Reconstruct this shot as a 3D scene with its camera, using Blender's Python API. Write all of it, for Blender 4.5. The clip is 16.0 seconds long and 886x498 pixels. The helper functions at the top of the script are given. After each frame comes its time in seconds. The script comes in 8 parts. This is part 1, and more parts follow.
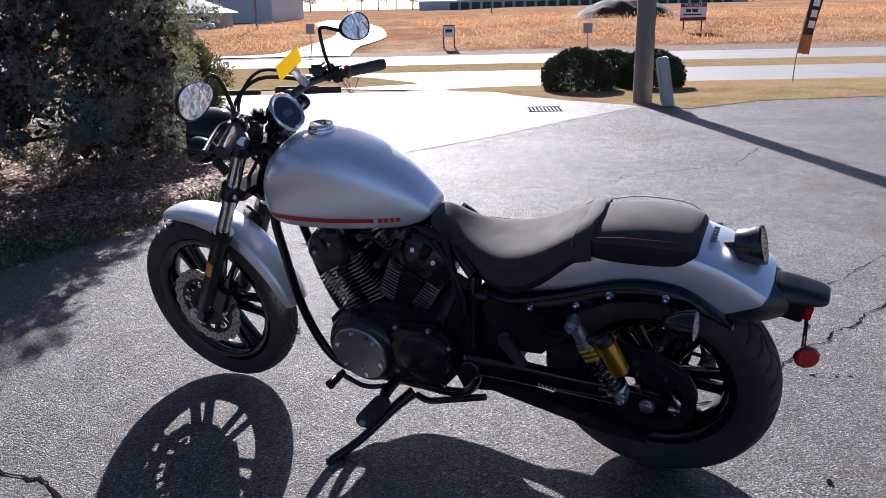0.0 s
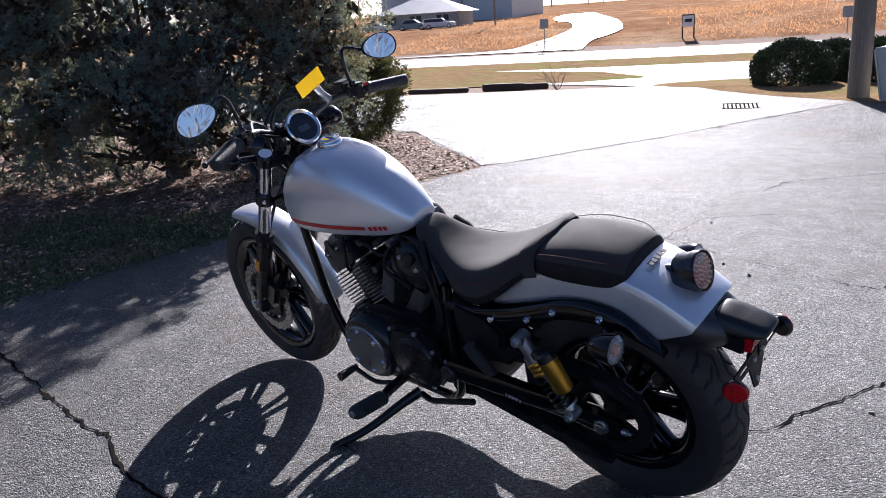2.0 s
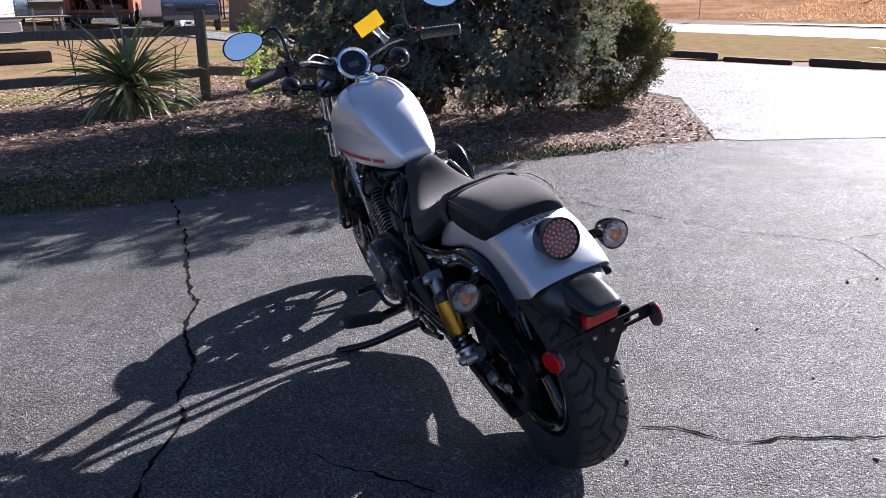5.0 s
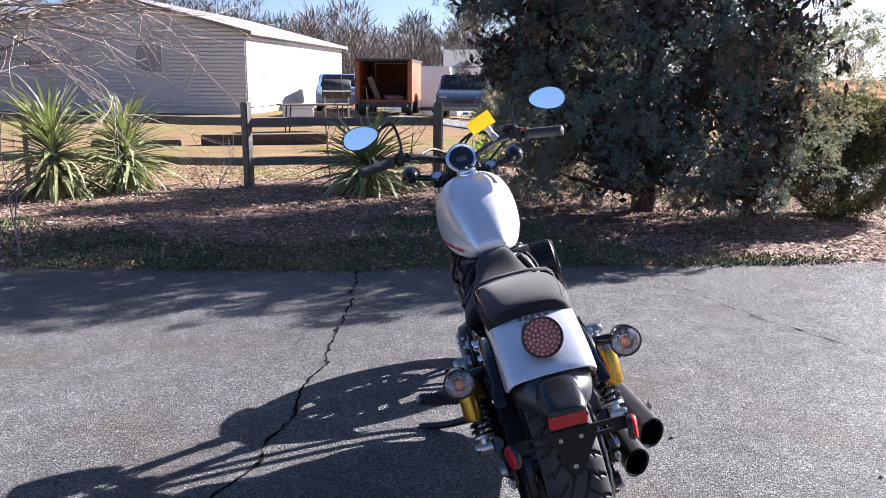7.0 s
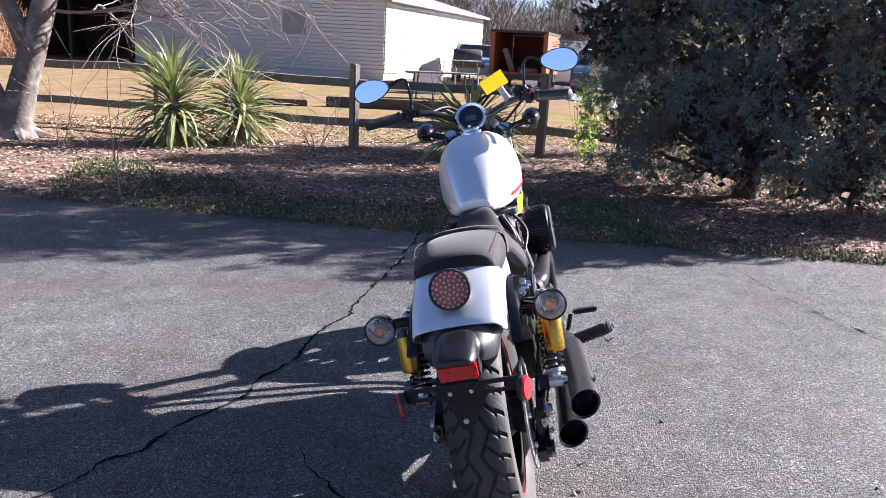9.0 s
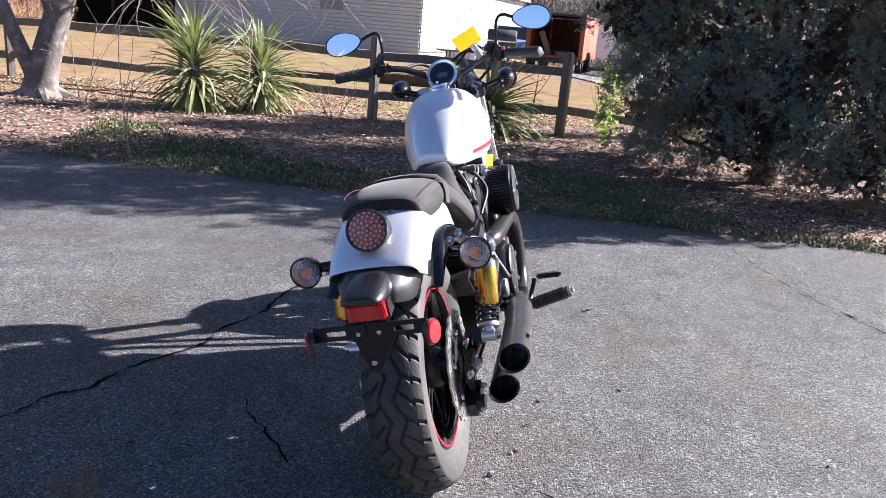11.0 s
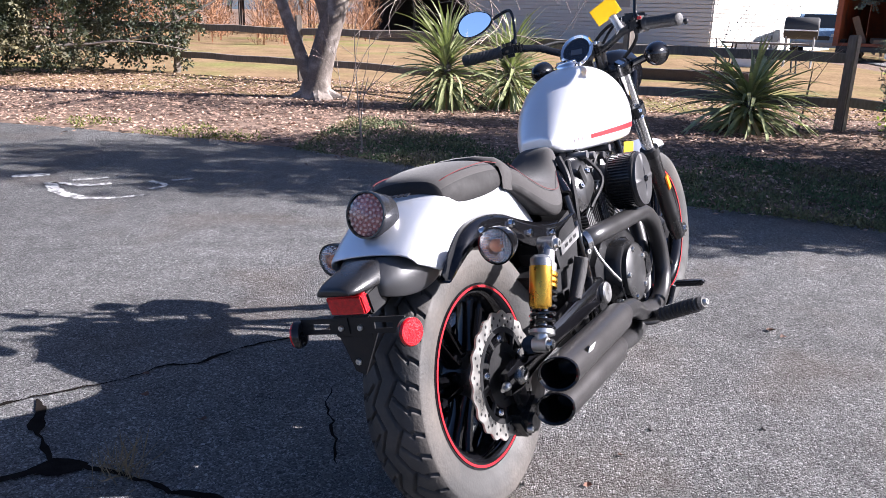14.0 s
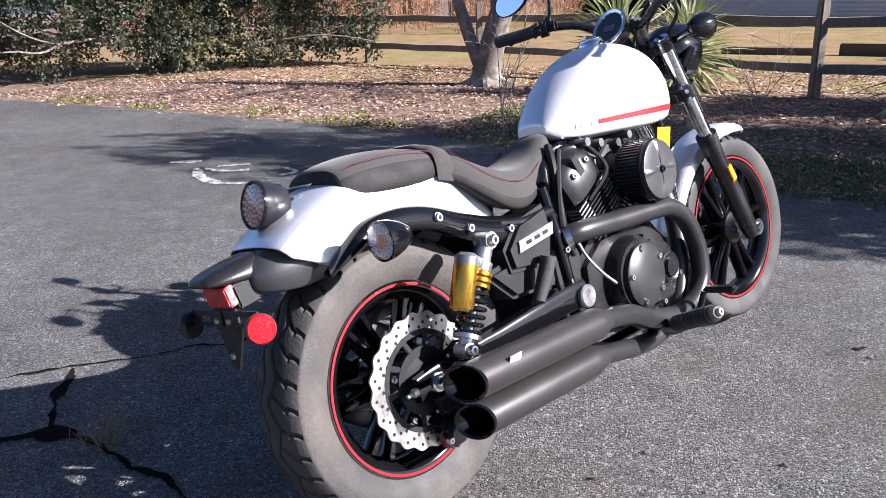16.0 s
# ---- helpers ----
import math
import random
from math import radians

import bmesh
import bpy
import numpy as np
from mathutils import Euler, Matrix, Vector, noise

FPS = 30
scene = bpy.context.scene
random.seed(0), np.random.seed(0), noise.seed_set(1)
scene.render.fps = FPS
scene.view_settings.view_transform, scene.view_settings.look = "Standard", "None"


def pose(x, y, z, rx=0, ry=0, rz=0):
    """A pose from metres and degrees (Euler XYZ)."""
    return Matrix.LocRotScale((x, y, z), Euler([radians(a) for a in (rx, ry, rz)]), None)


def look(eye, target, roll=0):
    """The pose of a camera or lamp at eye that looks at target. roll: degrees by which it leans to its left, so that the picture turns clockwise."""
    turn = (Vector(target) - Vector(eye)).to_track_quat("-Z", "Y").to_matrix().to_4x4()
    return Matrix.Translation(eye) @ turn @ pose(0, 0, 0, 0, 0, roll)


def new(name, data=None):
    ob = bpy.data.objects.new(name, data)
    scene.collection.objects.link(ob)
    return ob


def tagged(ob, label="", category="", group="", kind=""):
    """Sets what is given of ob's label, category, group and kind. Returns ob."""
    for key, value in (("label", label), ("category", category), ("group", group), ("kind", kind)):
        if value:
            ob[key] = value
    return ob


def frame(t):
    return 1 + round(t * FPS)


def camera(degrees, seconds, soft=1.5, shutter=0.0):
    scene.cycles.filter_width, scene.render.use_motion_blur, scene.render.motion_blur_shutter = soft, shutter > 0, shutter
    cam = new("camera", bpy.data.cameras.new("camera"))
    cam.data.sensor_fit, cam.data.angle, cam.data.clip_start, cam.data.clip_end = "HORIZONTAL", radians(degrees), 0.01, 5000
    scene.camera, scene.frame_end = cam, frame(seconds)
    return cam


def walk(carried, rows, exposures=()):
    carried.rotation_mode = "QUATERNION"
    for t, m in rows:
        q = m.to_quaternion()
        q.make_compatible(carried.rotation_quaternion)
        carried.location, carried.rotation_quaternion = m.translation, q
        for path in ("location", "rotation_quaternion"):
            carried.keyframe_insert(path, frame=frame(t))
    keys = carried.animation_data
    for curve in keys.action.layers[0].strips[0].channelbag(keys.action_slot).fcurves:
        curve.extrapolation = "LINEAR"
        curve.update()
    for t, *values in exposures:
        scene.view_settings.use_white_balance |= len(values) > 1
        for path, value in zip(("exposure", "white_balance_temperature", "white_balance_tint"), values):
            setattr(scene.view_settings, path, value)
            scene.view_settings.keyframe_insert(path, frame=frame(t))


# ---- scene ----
cam = camera(57.9, 16.0, 0.8)
PATH = [
    (0, (0.1258, -0.0419, 1.3308), (0.0602, 2.0167, 0.7149), -1.3),
    (0.5, (0.3924, -0.1397, 1.3470), (0.1656, 1.9070, 0.7299), -2.0),
    (1, (0.5644, -0.1408, 1.3395), (0.1806, 1.8812, 0.7181), -3.3),
    (1.5, (0.7192, -0.0462, 1.3448), (0.2053, 1.9490, 0.7288), -3.7),
    (2, (0.8557, -0.0118, 1.3749), (0.1817, 1.9382, 0.7697), -3.8),
    (2.5, (1.1040, -0.0129, 1.3943), (0.2429, 1.8630, 0.7933), -3.3),
    (3, (1.2868, -0.0032, 1.3771), (0.2505, 1.7759, 0.7568), -3.4),
    (3.5, (1.4362, 0.0957, 1.3416), (0.2859, 1.7909, 0.6912), -3.0),
    (3.7, (1.4813, 0.1301, 1.3416), (0.3064, 1.8049, 0.6805), -2.9),
    (5.8, (2.0199, 0.5515, 1.3212), (0.4601, 1.8888, 0.6858), 0.3),
    (6, (2.0446, 0.5923, 1.3222), (0.4440, 1.8909, 0.7106), 0.2),
    (6.5, (2.1715, 0.7052, 1.3405), (0.4407, 1.8694, 0.8191), 0.1),
    (7, (2.3177, 0.8073, 1.3556), (0.4579, 1.7866, 0.9062), 0.5),
    (7.5, (2.3736, 0.9019, 1.3395), (0.4644, 1.7899, 0.9030), 1.0),
    (8, (2.3747, 1.0546, 1.3287), (0.4515, 1.9006, 0.8686), 2.4),
    (8.5, (2.4059, 1.1567, 1.3190), (0.4558, 1.9124, 0.8224), 3.5),
    (9, (2.5252, 1.2803, 1.3083), (0.5429, 1.9243, 0.7826), 3.0),
    (11.3, (2.5940, 1.5974, 1.2158), (0.5934, 2.1178, 0.6235), 5.5),
    (11.5, (2.5585, 1.6383, 1.2104), (0.5558, 2.1263, 0.5998), 5.9),
    (12, (2.5026, 1.6996, 1.2029), (0.4966, 2.1113, 0.5472), 6.2),
    (12.5, (2.4865, 1.7952, 1.2019), (0.4687, 2.1317, 0.5386), 5.9),
    (13, (2.4725, 1.9651, 1.2051), (0.4246, 2.1339, 0.5697), 5.0),
    (13.5, (2.4747, 2.0930, 1.1976), (0.4171, 2.0457, 0.5773), 3.4),
    (14, (2.4155, 2.1672, 1.1707), (0.3644, 1.9587, 0.5579), 1.7),
    (14.5, (2.2844, 2.2908, 1.1545), (0.2591, 1.9533, 0.5160), 1.5),
    (15, (2.2016, 2.4144, 1.1610), (0.1935, 2.0360, 0.4913), 1.7),
    (15.5, (2.1650, 2.6004, 1.1610), (0.1946, 2.0543, 0.4945), 0.4),
    (16, (2.1435, 2.7649, 1.1545), (0.2387, 2.0070, 0.5063), -1.2),
]
walk(cam, [(t, look(eye, target, roll)) for t, eye, target, roll in PATH],
     [(0, 1.44, 5760, 17), (3.7, 1.44, 5760, 17), (6, 1.88, 5800, 17), (7.5, 2.12, 5800, 17), (13, 2.12, 5800, 17), (16, 1.82, 5800, 17)])


# ---------- light ----------
SUN_AZ, SUN_EL = radians(97.0), radians(30.0)   # azimuth from +x, elevation
sun_dir = Vector((math.cos(SUN_AZ) * math.cos(SUN_EL), math.sin(SUN_AZ) * math.cos(SUN_EL), math.sin(SUN_EL)))
sun = new("sun", bpy.data.lights.new("sun", "SUN"))
sun.data.energy, sun.data.angle, sun.data.color = 5.0, radians(0.53), (1.0, 0.915, 0.81)
sun.matrix_world = look(sun_dir * 50, (0, 0, 0))
world = bpy.data.worlds.new("world")
scene.world = world
world.use_nodes = True
wn = world.node_tree
sky = wn.nodes.new("ShaderNodeTexSky")
sky.sky_type, sky.sun_disc = "NISHITA", False
sky.sun_elevation, sky.sun_rotation = SUN_EL, math.pi / 2 - SUN_AZ
wn.links.new(sky.outputs[0], wn.nodes["Background"].inputs[0])
wn.nodes["Background"].inputs[1].default_value = 0.044
sky.air_density, sky.dust_density, sky.ozone_density = 0.60, 1.2, 2.4

# ---------- materials ----------


def mat(name, base, rough=0.6, metal=0.0, vary=0.25, scale=8.0, bump=0.0, bump_scale=60.0, rough_vary=0.1, coat=0.0, spec=0.5,
        second=None, second_scale=2.0, second_lo=0.5, second_hi=0.7, island=0.0, obj=0.0, emit=None, trans=0.0, stretch=(1, 1, 1), world_space=False):
    """A surface with colour variation at two scales, roughness variation and fine relief."""
    m = bpy.data.materials.new(name)
    m.use_nodes = True
    nt = m.node_tree
    N, K = nt.nodes, nt.links
    b = N["Principled BSDF"]
    geo = N.new("ShaderNodeNewGeometry") if world_space else N.new("ShaderNodeTexCoord")
    co = geo.outputs["Position"] if world_space else geo.outputs["Object"]
    mp = N.new("ShaderNodeMapping")
    mp.inputs["Scale"].default_value = stretch
    K.new(co, mp.inputs[0])
    n1 = N.new("ShaderNodeTexNoise")
    n1.inputs["Scale"].default_value, n1.inputs["Detail"].default_value = scale, 6
    K.new(mp.outputs[0], n1.inputs["Vector"])
    n2 = N.new("ShaderNodeTexNoise")
    n2.inputs["Scale"].default_value, n2.inputs["Detail"].default_value = scale * 9, 3
    K.new(mp.outputs[0], n2.inputs["Vector"])
    add = N.new("ShaderNodeMath")
    add.operation = "ADD"
    K.new(n1.outputs[0], add.inputs[0])
    K.new(n2.outputs[0], add.inputs[1])
    mr = N.new("ShaderNodeMapRange")
    mr.inputs[1].default_value, mr.inputs[2].default_value = 0.6, 1.4
    mr.inputs[3].default_value, mr.inputs[4].default_value = 1 - vary, 1 + vary
    K.new(add.outputs[0], mr.inputs[0])
    value = mr.outputs[0]
    if island or obj:
        src = N.new("ShaderNodeNewGeometry").outputs["Random Per Island"] if island else N.new("ShaderNodeObjectInfo").outputs["Random"]
        k = island or obj
        m2 = N.new("ShaderNodeMapRange")
        m2.inputs[3].default_value, m2.inputs[4].default_value = 1 - k, 1 + k
        K.new(src, m2.inputs[0])
        mu = N.new("ShaderNodeMath")
        mu.operation = "MULTIPLY"
        K.new(value, mu.inputs[0])
        K.new(m2.outputs[0], mu.inputs[1])
        value = mu.outputs[0]
    col = N.new("ShaderNodeVectorMath")
    col.operation = "SCALE"
    col.inputs[0].default_value = base
    if second is not None:
        n3 = N.new("ShaderNodeTexNoise")
        n3.inputs["Scale"].default_value, n3.inputs["Detail"].default_value = second_scale, 5
        K.new(mp.outputs[0], n3.inputs["Vector"])
        m3 = N.new("ShaderNodeMapRange")
        m3.inputs[1].default_value, m3.inputs[2].default_value = second_lo, second_hi
        K.new(n3.outputs[0], m3.inputs[0])
        mix = N.new("ShaderNodeMix")
        mix.data_type = "RGBA"
        mix.inputs[6].default_value, mix.inputs[7].default_value = (*base, 1), (*second, 1)
        K.new(m3.outputs[0], mix.inputs[0])
        K.new(mix.outputs[2], col.inputs[0])
    K.new(value, col.inputs["Scale"])
    K.new(col.outputs[0], b.inputs["Base Color"])
    m4 = N.new("ShaderNodeMapRange")
    m4.inputs[1].default_value, m4.inputs[2].default_value = 0.35, 0.65
    m4.inputs[3].default_value, m4.inputs[4].default_value = max(0.02, rough - rough_vary), min(1, rough + rough_vary)
    K.new(n1.outputs[0], m4.inputs[0])
    K.new(m4.outputs[0], b.inputs["Roughness"])
    b.inputs["Metallic"].default_value = metal
    b.inputs["Coat Weight"].default_value = coat
    b.inputs["Coat Roughness"].default_value = 0.05
    b.inputs["Specular IOR Level"].default_value = spec
    b.inputs["Transmission Weight"].default_value = trans
    if emit:
        b.inputs["Emission Color"].default_value, b.inputs["Emission Strength"].default_value = (*emit[:3], 1), emit[3]
    if bump:
        nb = N.new("ShaderNodeTexNoise")
        nb.inputs["Scale"].default_value, nb.inputs["Detail"].default_value = bump_scale, 4
        K.new(mp.outputs[0], nb.inputs["Vector"])
        bp = N.new("ShaderNodeBump")
        bp.inputs["Strength"].default_value, bp.inputs["Distance"].default_value = bump, 0.01
        K.new(nb.outputs[0], bp.inputs["Height"])
        K.new(bp.outputs[0], b.inputs["Normal"])
    return m


def asphalt_mat(name, pale, rough, spec, relief):
    """Old asphalt: light and dark aggregate, worn paler patches, brown stains."""
    m = bpy.data.materials.new(name)
    m.use_nodes = True
    nt = m.node_tree
    N, K = nt.nodes, nt.links
    b = N["Principled BSDF"]
    pos = N.new("ShaderNodeNewGeometry").outputs["Position"]
    vor = N.new("ShaderNodeTexVoronoi")
    vor.inputs["Scale"].default_value = 230
    K.new(pos, vor.inputs["Vector"])
    sep = N.new("ShaderNodeSeparateColor")
    K.new(vor.outputs["Color"], sep.inputs[0])
    chip = N.new("ShaderNodeTexVoronoi")                  # larger chips among the fine aggregate
    chip.inputs["Scale"].default_value = 105
    K.new(pos, chip.inputs["Vector"])
    sep2 = N.new("ShaderNodeSeparateColor")
    K.new(chip.outputs["Color"], sep2.inputs[0])
    pick = N.new("ShaderNodeMath")
    pick.operation = "GREATER_THAN"
    pick.inputs[1].default_value = 0.90
    K.new(sep2.outputs[1], pick.inputs[0])
    which = N.new("ShaderNodeMix")
    K.new(pick.outputs[0], which.inputs[0])
    K.new(sep.outputs[0], which.inputs[2])
    K.new(sep2.outputs[0], which.inputs[3])
    stone = N.new("ShaderNodeValToRGB")
    ramp = stone.color_ramp.elements
    for k, (at_, grey) in enumerate(((0.0, 0.036), (1.0, 0.290), (0.50, 0.098), (0.82, 0.145))):
        (ramp[k] if k < 2 else ramp.new(at_)).color = (grey * pale, grey * pale * 0.988, grey * pale * 0.972, 1)
    K.new(which.outputs[0], stone.inputs[0])
    big = N.new("ShaderNodeTexNoise")
    big.inputs["Scale"].default_value, big.inputs["Detail"].default_value = 0.7, 6
    K.new(pos, big.inputs["Vector"])
    mid = N.new("ShaderNodeTexNoise")
    mid.inputs["Scale"].default_value, mid.inputs["Detail"].default_value = 7, 5
    K.new(pos, mid.inputs["Vector"])
    mr = N.new("ShaderNodeMapRange")
    mr.inputs[1].default_value, mr.inputs[2].default_value, mr.inputs[3].default_value, mr.inputs[4].default_value = 0.35, 0.68, 0.86, 1.18
    K.new(big.outputs[0], mr.inputs[0])
    mr2 = N.new("ShaderNodeMapRange")
    mr2.inputs[1].default_value, mr2.inputs[2].default_value, mr2.inputs[3].default_value, mr2.inputs[4].default_value = 0.32, 0.68, 0.84, 1.17
    K.new(mid.outputs[0], mr2.inputs[0])
    mu = N.new("ShaderNodeMath")
    mu.operation = "MULTIPLY"
    K.new(mr.outputs[0], mu.inputs[0])
    K.new(mr2.outputs[0], mu.inputs[1])
    sc = N.new("ShaderNodeVectorMath")
    sc.operation = "SCALE"
    K.new(stone.outputs[0], sc.inputs[0])
    K.new(mu.outputs[0], sc.inputs["Scale"])
    st = N.new("ShaderNodeTexNoise")
    st.inputs["Scale"].default_value, st.inputs["Detail"].default_value = 1.3, 4
    off = N.new("ShaderNodeVectorMath")
    off.inputs[1].default_value = (13.0, 4.0, 7.0)
    K.new(pos, off.inputs[0])
    K.new(off.outputs[0], st.inputs["Vector"])
    ms = N.new("ShaderNodeMapRange")
    ms.inputs[1].default_value, ms.inputs[2].default_value, ms.inputs[4].default_value = 0.54, 0.72, 0.42
    K.new(st.outputs[0], ms.inputs[0])
    mix = N.new("ShaderNodeMix")
    mix.data_type = "RGBA"
    mix.inputs[7].default_value = (0.13, 0.092, 0.065, 1)
    K.new(ms.outputs[0], mix.inputs[0])
    K.new(sc.outputs[0], mix.inputs[6])
    K.new(mix.outputs[2], b.inputs["Base Color"])
    b.inputs["Roughness"].default_value = rough
    b.inputs["Specular IOR Level"].default_value = spec
    bp = N.new("ShaderNodeBump")
    bp.inputs["Strength"].default_value, bp.inputs["Distance"].default_value = 1.0, relief
    clod = N.new("ShaderNodeTexVoronoi")                  # clods of stones held by the tar
    clod.inputs["Scale"].default_value = 105
    K.new(pos, clod.inputs["Vector"])
    clods = N.new("ShaderNodeMath")
    clods.operation, clods.inputs[1].default_value = "MULTIPLY", 1.0
    K.new(clod.outputs["Distance"], clods.inputs[0])
    high = N.new("ShaderNodeMath")
    high.operation = "SUBTRACT"
    K.new(which.outputs[0], high.inputs[0])
    K.new(vor.outputs["Distance"], high.inputs[1])
    lower = N.new("ShaderNodeMath")
    lower.operation = "SUBTRACT"
    K.new(high.outputs[0], lower.inputs[0])
    K.new(clods.outputs[0], lower.inputs[1])
    K.new(lower.outputs[0], bp.inputs["Height"])
    K.new(bp.outputs[0], b.inputs["Normal"])
    return m


M_ASPHALT = asphalt_mat("asphalt", 1.44, 0.58, 0.17, 0.0100)
M_DRIVE = asphalt_mat("worn_pale_asphalt", 1.95, 0.62, 0.26, 0.0045)
M_SOIL = mat("soil_and_leaf_litter", (0.165, 0.118, 0.092), 0.95, vary=0.45, scale=5, bump=0.8, bump_scale=45, second=(0.27, 0.20, 0.155), second_scale=9, world_space=True, spec=0.05)
M_LEAFLIT = mat("dry_leaves", (0.325, 0.212, 0.155), 0.75, vary=0.3, scale=20, island=0.8)
M_BROWN = mat("winter_grass", (0.250, 0.145, 0.085), 0.95, vary=0.5, scale=0.35, bump=0.8, bump_scale=5, second=(0.34, 0.235, 0.15), second_scale=0.09, world_space=True, spec=0.0)
M_TAN = mat("dormant_lawn", (0.215, 0.150, 0.088), 0.95, vary=0.42, scale=1.5, bump=0.6, bump_scale=25, second=(0.165, 0.17, 0.062), second_scale=0.35, world_space=True, spec=0.0)
M_ROAD = mat("road_concrete", (0.20, 0.20, 0.197), 0.6, vary=0.12, scale=0.5, bump=0.2, bump_scale=20, world_space=True, spec=0.1)
M_CRACK = mat("crack_dirt", (0.014, 0.012, 0.011), 1.0, vary=0.5, scale=30, spec=0.0)
M_GRASSBLADE = mat("low_grass", (0.085, 0.118, 0.048), 0.85, vary=0.35, scale=3, island=0.55, second=(0.20, 0.16, 0.08), second_scale=1.3, second_lo=0.45, second_hi=0.65)
M_MOSS = mat("moss", (0.115, 0.125, 0.025), 0.95, vary=0.4, scale=20, bump=0.5, world_space=True)
M_JUNIPER = mat("juniper_foliage", (0.138, 0.205, 0.195), 0.65, vary=0.5, scale=9, island=0.16, second=(0.26, 0.155, 0.10), second_scale=2.2, second_lo=0.52, second_hi=0.62, spec=0.35)
M_LAUREL = mat("holly_foliage", (0.034, 0.046, 0.027), 0.62, vary=0.35, scale=2, island=0.55, second=(0.15, 0.13, 0.07), second_scale=1.5)
M_BOX = mat("clipped_bush_foliage", (0.045, 0.07, 0.025), 0.6, vary=0.3, scale=4, island=0.6)
M_BARK = mat("bark", (0.15, 0.125, 0.108), 0.9, vary=0.4, scale=6, bump=0.6, bump_scale=25, second=(0.24, 0.215, 0.195), second_scale=6)
M_TWIG = mat("twigs", (0.28, 0.23, 0.195), 0.9, vary=0.3, island=0.4)
M_YUCCA = mat("yucca_leaf", (0.27, 0.29, 0.15), 0.34, vary=0.25, scale=6, obj=0.45)
M_YUCCADEAD = mat("dead_yucca_leaf", (0.36, 0.27, 0.15), 0.8, vary=0.3, scale=6, obj=0.4)
M_FENCE = mat("weathered_fence_wood", (0.17, 0.145, 0.12), 0.9, vary=0.4, scale=5, bump=0.6, bump_scale=30, stretch=(1, 1, 0.25))
M_SIDING = mat("vinyl_siding", (0.60, 0.57, 0.52), 0.55, vary=0.06, scale=3)
M_ROOF = mat("shingles", (0.20, 0.18, 0.17), 0.9, vary=0.3, scale=8, bump=0.4)
M_TIMBER = mat("railway_tie_wood", (0.075, 0.055, 0.042), 0.95, vary=0.4, scale=8, bump=0.6, bump_scale=30)
M_POLE = mat("utility_pole_wood", (0.22, 0.185, 0.15), 0.9, vary=0.35, scale=6, bump=0.5, bump_scale=40, stretch=(1, 1, 0.1))

# ---------- mesh helpers ----------


def part(name, bm, material, parent=None, label="", smooth=True, sharp=40):
    """Links a bmesh as one mesh object, as a part of its parent where there is one."""
    me = bpy.data.meshes.new(name)
    bmesh.ops.recalc_face_normals(bm, faces=bm.faces)
    bm.to_mesh(me)
    bm.free()
    me.materials.append(material)
    if smooth:
        me.shade_smooth()
        me.set_sharp_from_angle(angle=radians(sharp))
    ob = new(name, me)
    ob.parent = parent
    if label:
        ob["label"] = label
    return ob


def raw(name, verts, faces, material, parent=None, smooth=False):
    me = bpy.data.meshes.new(name)
    me.from_pydata([tuple(v) for v in verts], [], [tuple(f) for f in faces])
    me.materials.append(material)
    if smooth:
        me.shade_smooth()
    ob = new(name, me)
    ob.parent = parent
    return ob


def empty(name, m=None):
    ob = new(name)
    ob.empty_display_size = 0.1
    if m is not None:
        ob.matrix_world = m
    return ob


def box(bm, c, s, rot=None, bevel=0.0):
    m = Matrix.Translation(c) @ (rot if rot is not None else Matrix.Identity(4)) @ Matrix.Diagonal((*s, 1))
    r = bmesh.ops.create_cube(bm, size=1, matrix=m)
    if bevel:
        es = list({e for v in r["verts"] for e in v.link_edges})
        bmesh.ops.bevel(bm, geom=es, offset=bevel, segments=2, affect="EDGES", clamp_overlap=True)


def frame_of(d):
    d = Vector(d).normalized()
    a = Vector((0, 0, 1)) if abs(d.z) < 0.9 else Vector((1, 0, 0))
    u = d.cross(a).normalized()
    return u, d.cross(u).normalized(), d


def ring(bm, c, u, v, r, n, ry=None):
    ry = r if ry is None else ry
    return [bm.verts.new(Vector(c) + u * (r * math.cos(2 * math.pi * i / n)) + v * (ry * math.sin(2 * math.pi * i / n))) for i in range(n)]


def skin(bm, rings, closed=False, caps=True):
    n = len(rings[0])
    m = len(rings)
    for k in range(m if closed else m - 1):
        a, b = rings[k], rings[(k + 1) % m]
        for i in range(n):
            bm.faces.new((a[i], a[(i + 1) % n], b[(i + 1) % n], b[i]))
    if caps and not closed:
        bm.faces.new(rings[0][::-1])
        bm.faces.new(rings[-1])


def cyl(bm, p0, p1, r0, r1=None, n=20):
    u, v, d = frame_of(Vector(p1) - Vector(p0))
    skin(bm, [ring(bm, p0, u, v, r0, n), ring(bm, p1, u, v, r0 if r1 is None else r1, n)])


def smooth_path(pts, k=6):
    """Points along a Catmull-Rom curve through pts."""
    P = [Vector(p) for p in pts]
    P = [P[0] * 2 - P[1]] + P + [P[-1] * 2 - P[-2]]
    out = []
    for i in range(1, len(P) - 2):
        a, b, c, d = P[i - 1:i + 3]
        for j in range(k):
            t = j / k
            out.append(0.5 * ((2 * b) + (c - a) * t + (2 * a - 5 * b + 4 * c - d) * t * t + (3 * b - a - 3 * c + d) * t ** 3))
    out.append(P[-2])
    return out


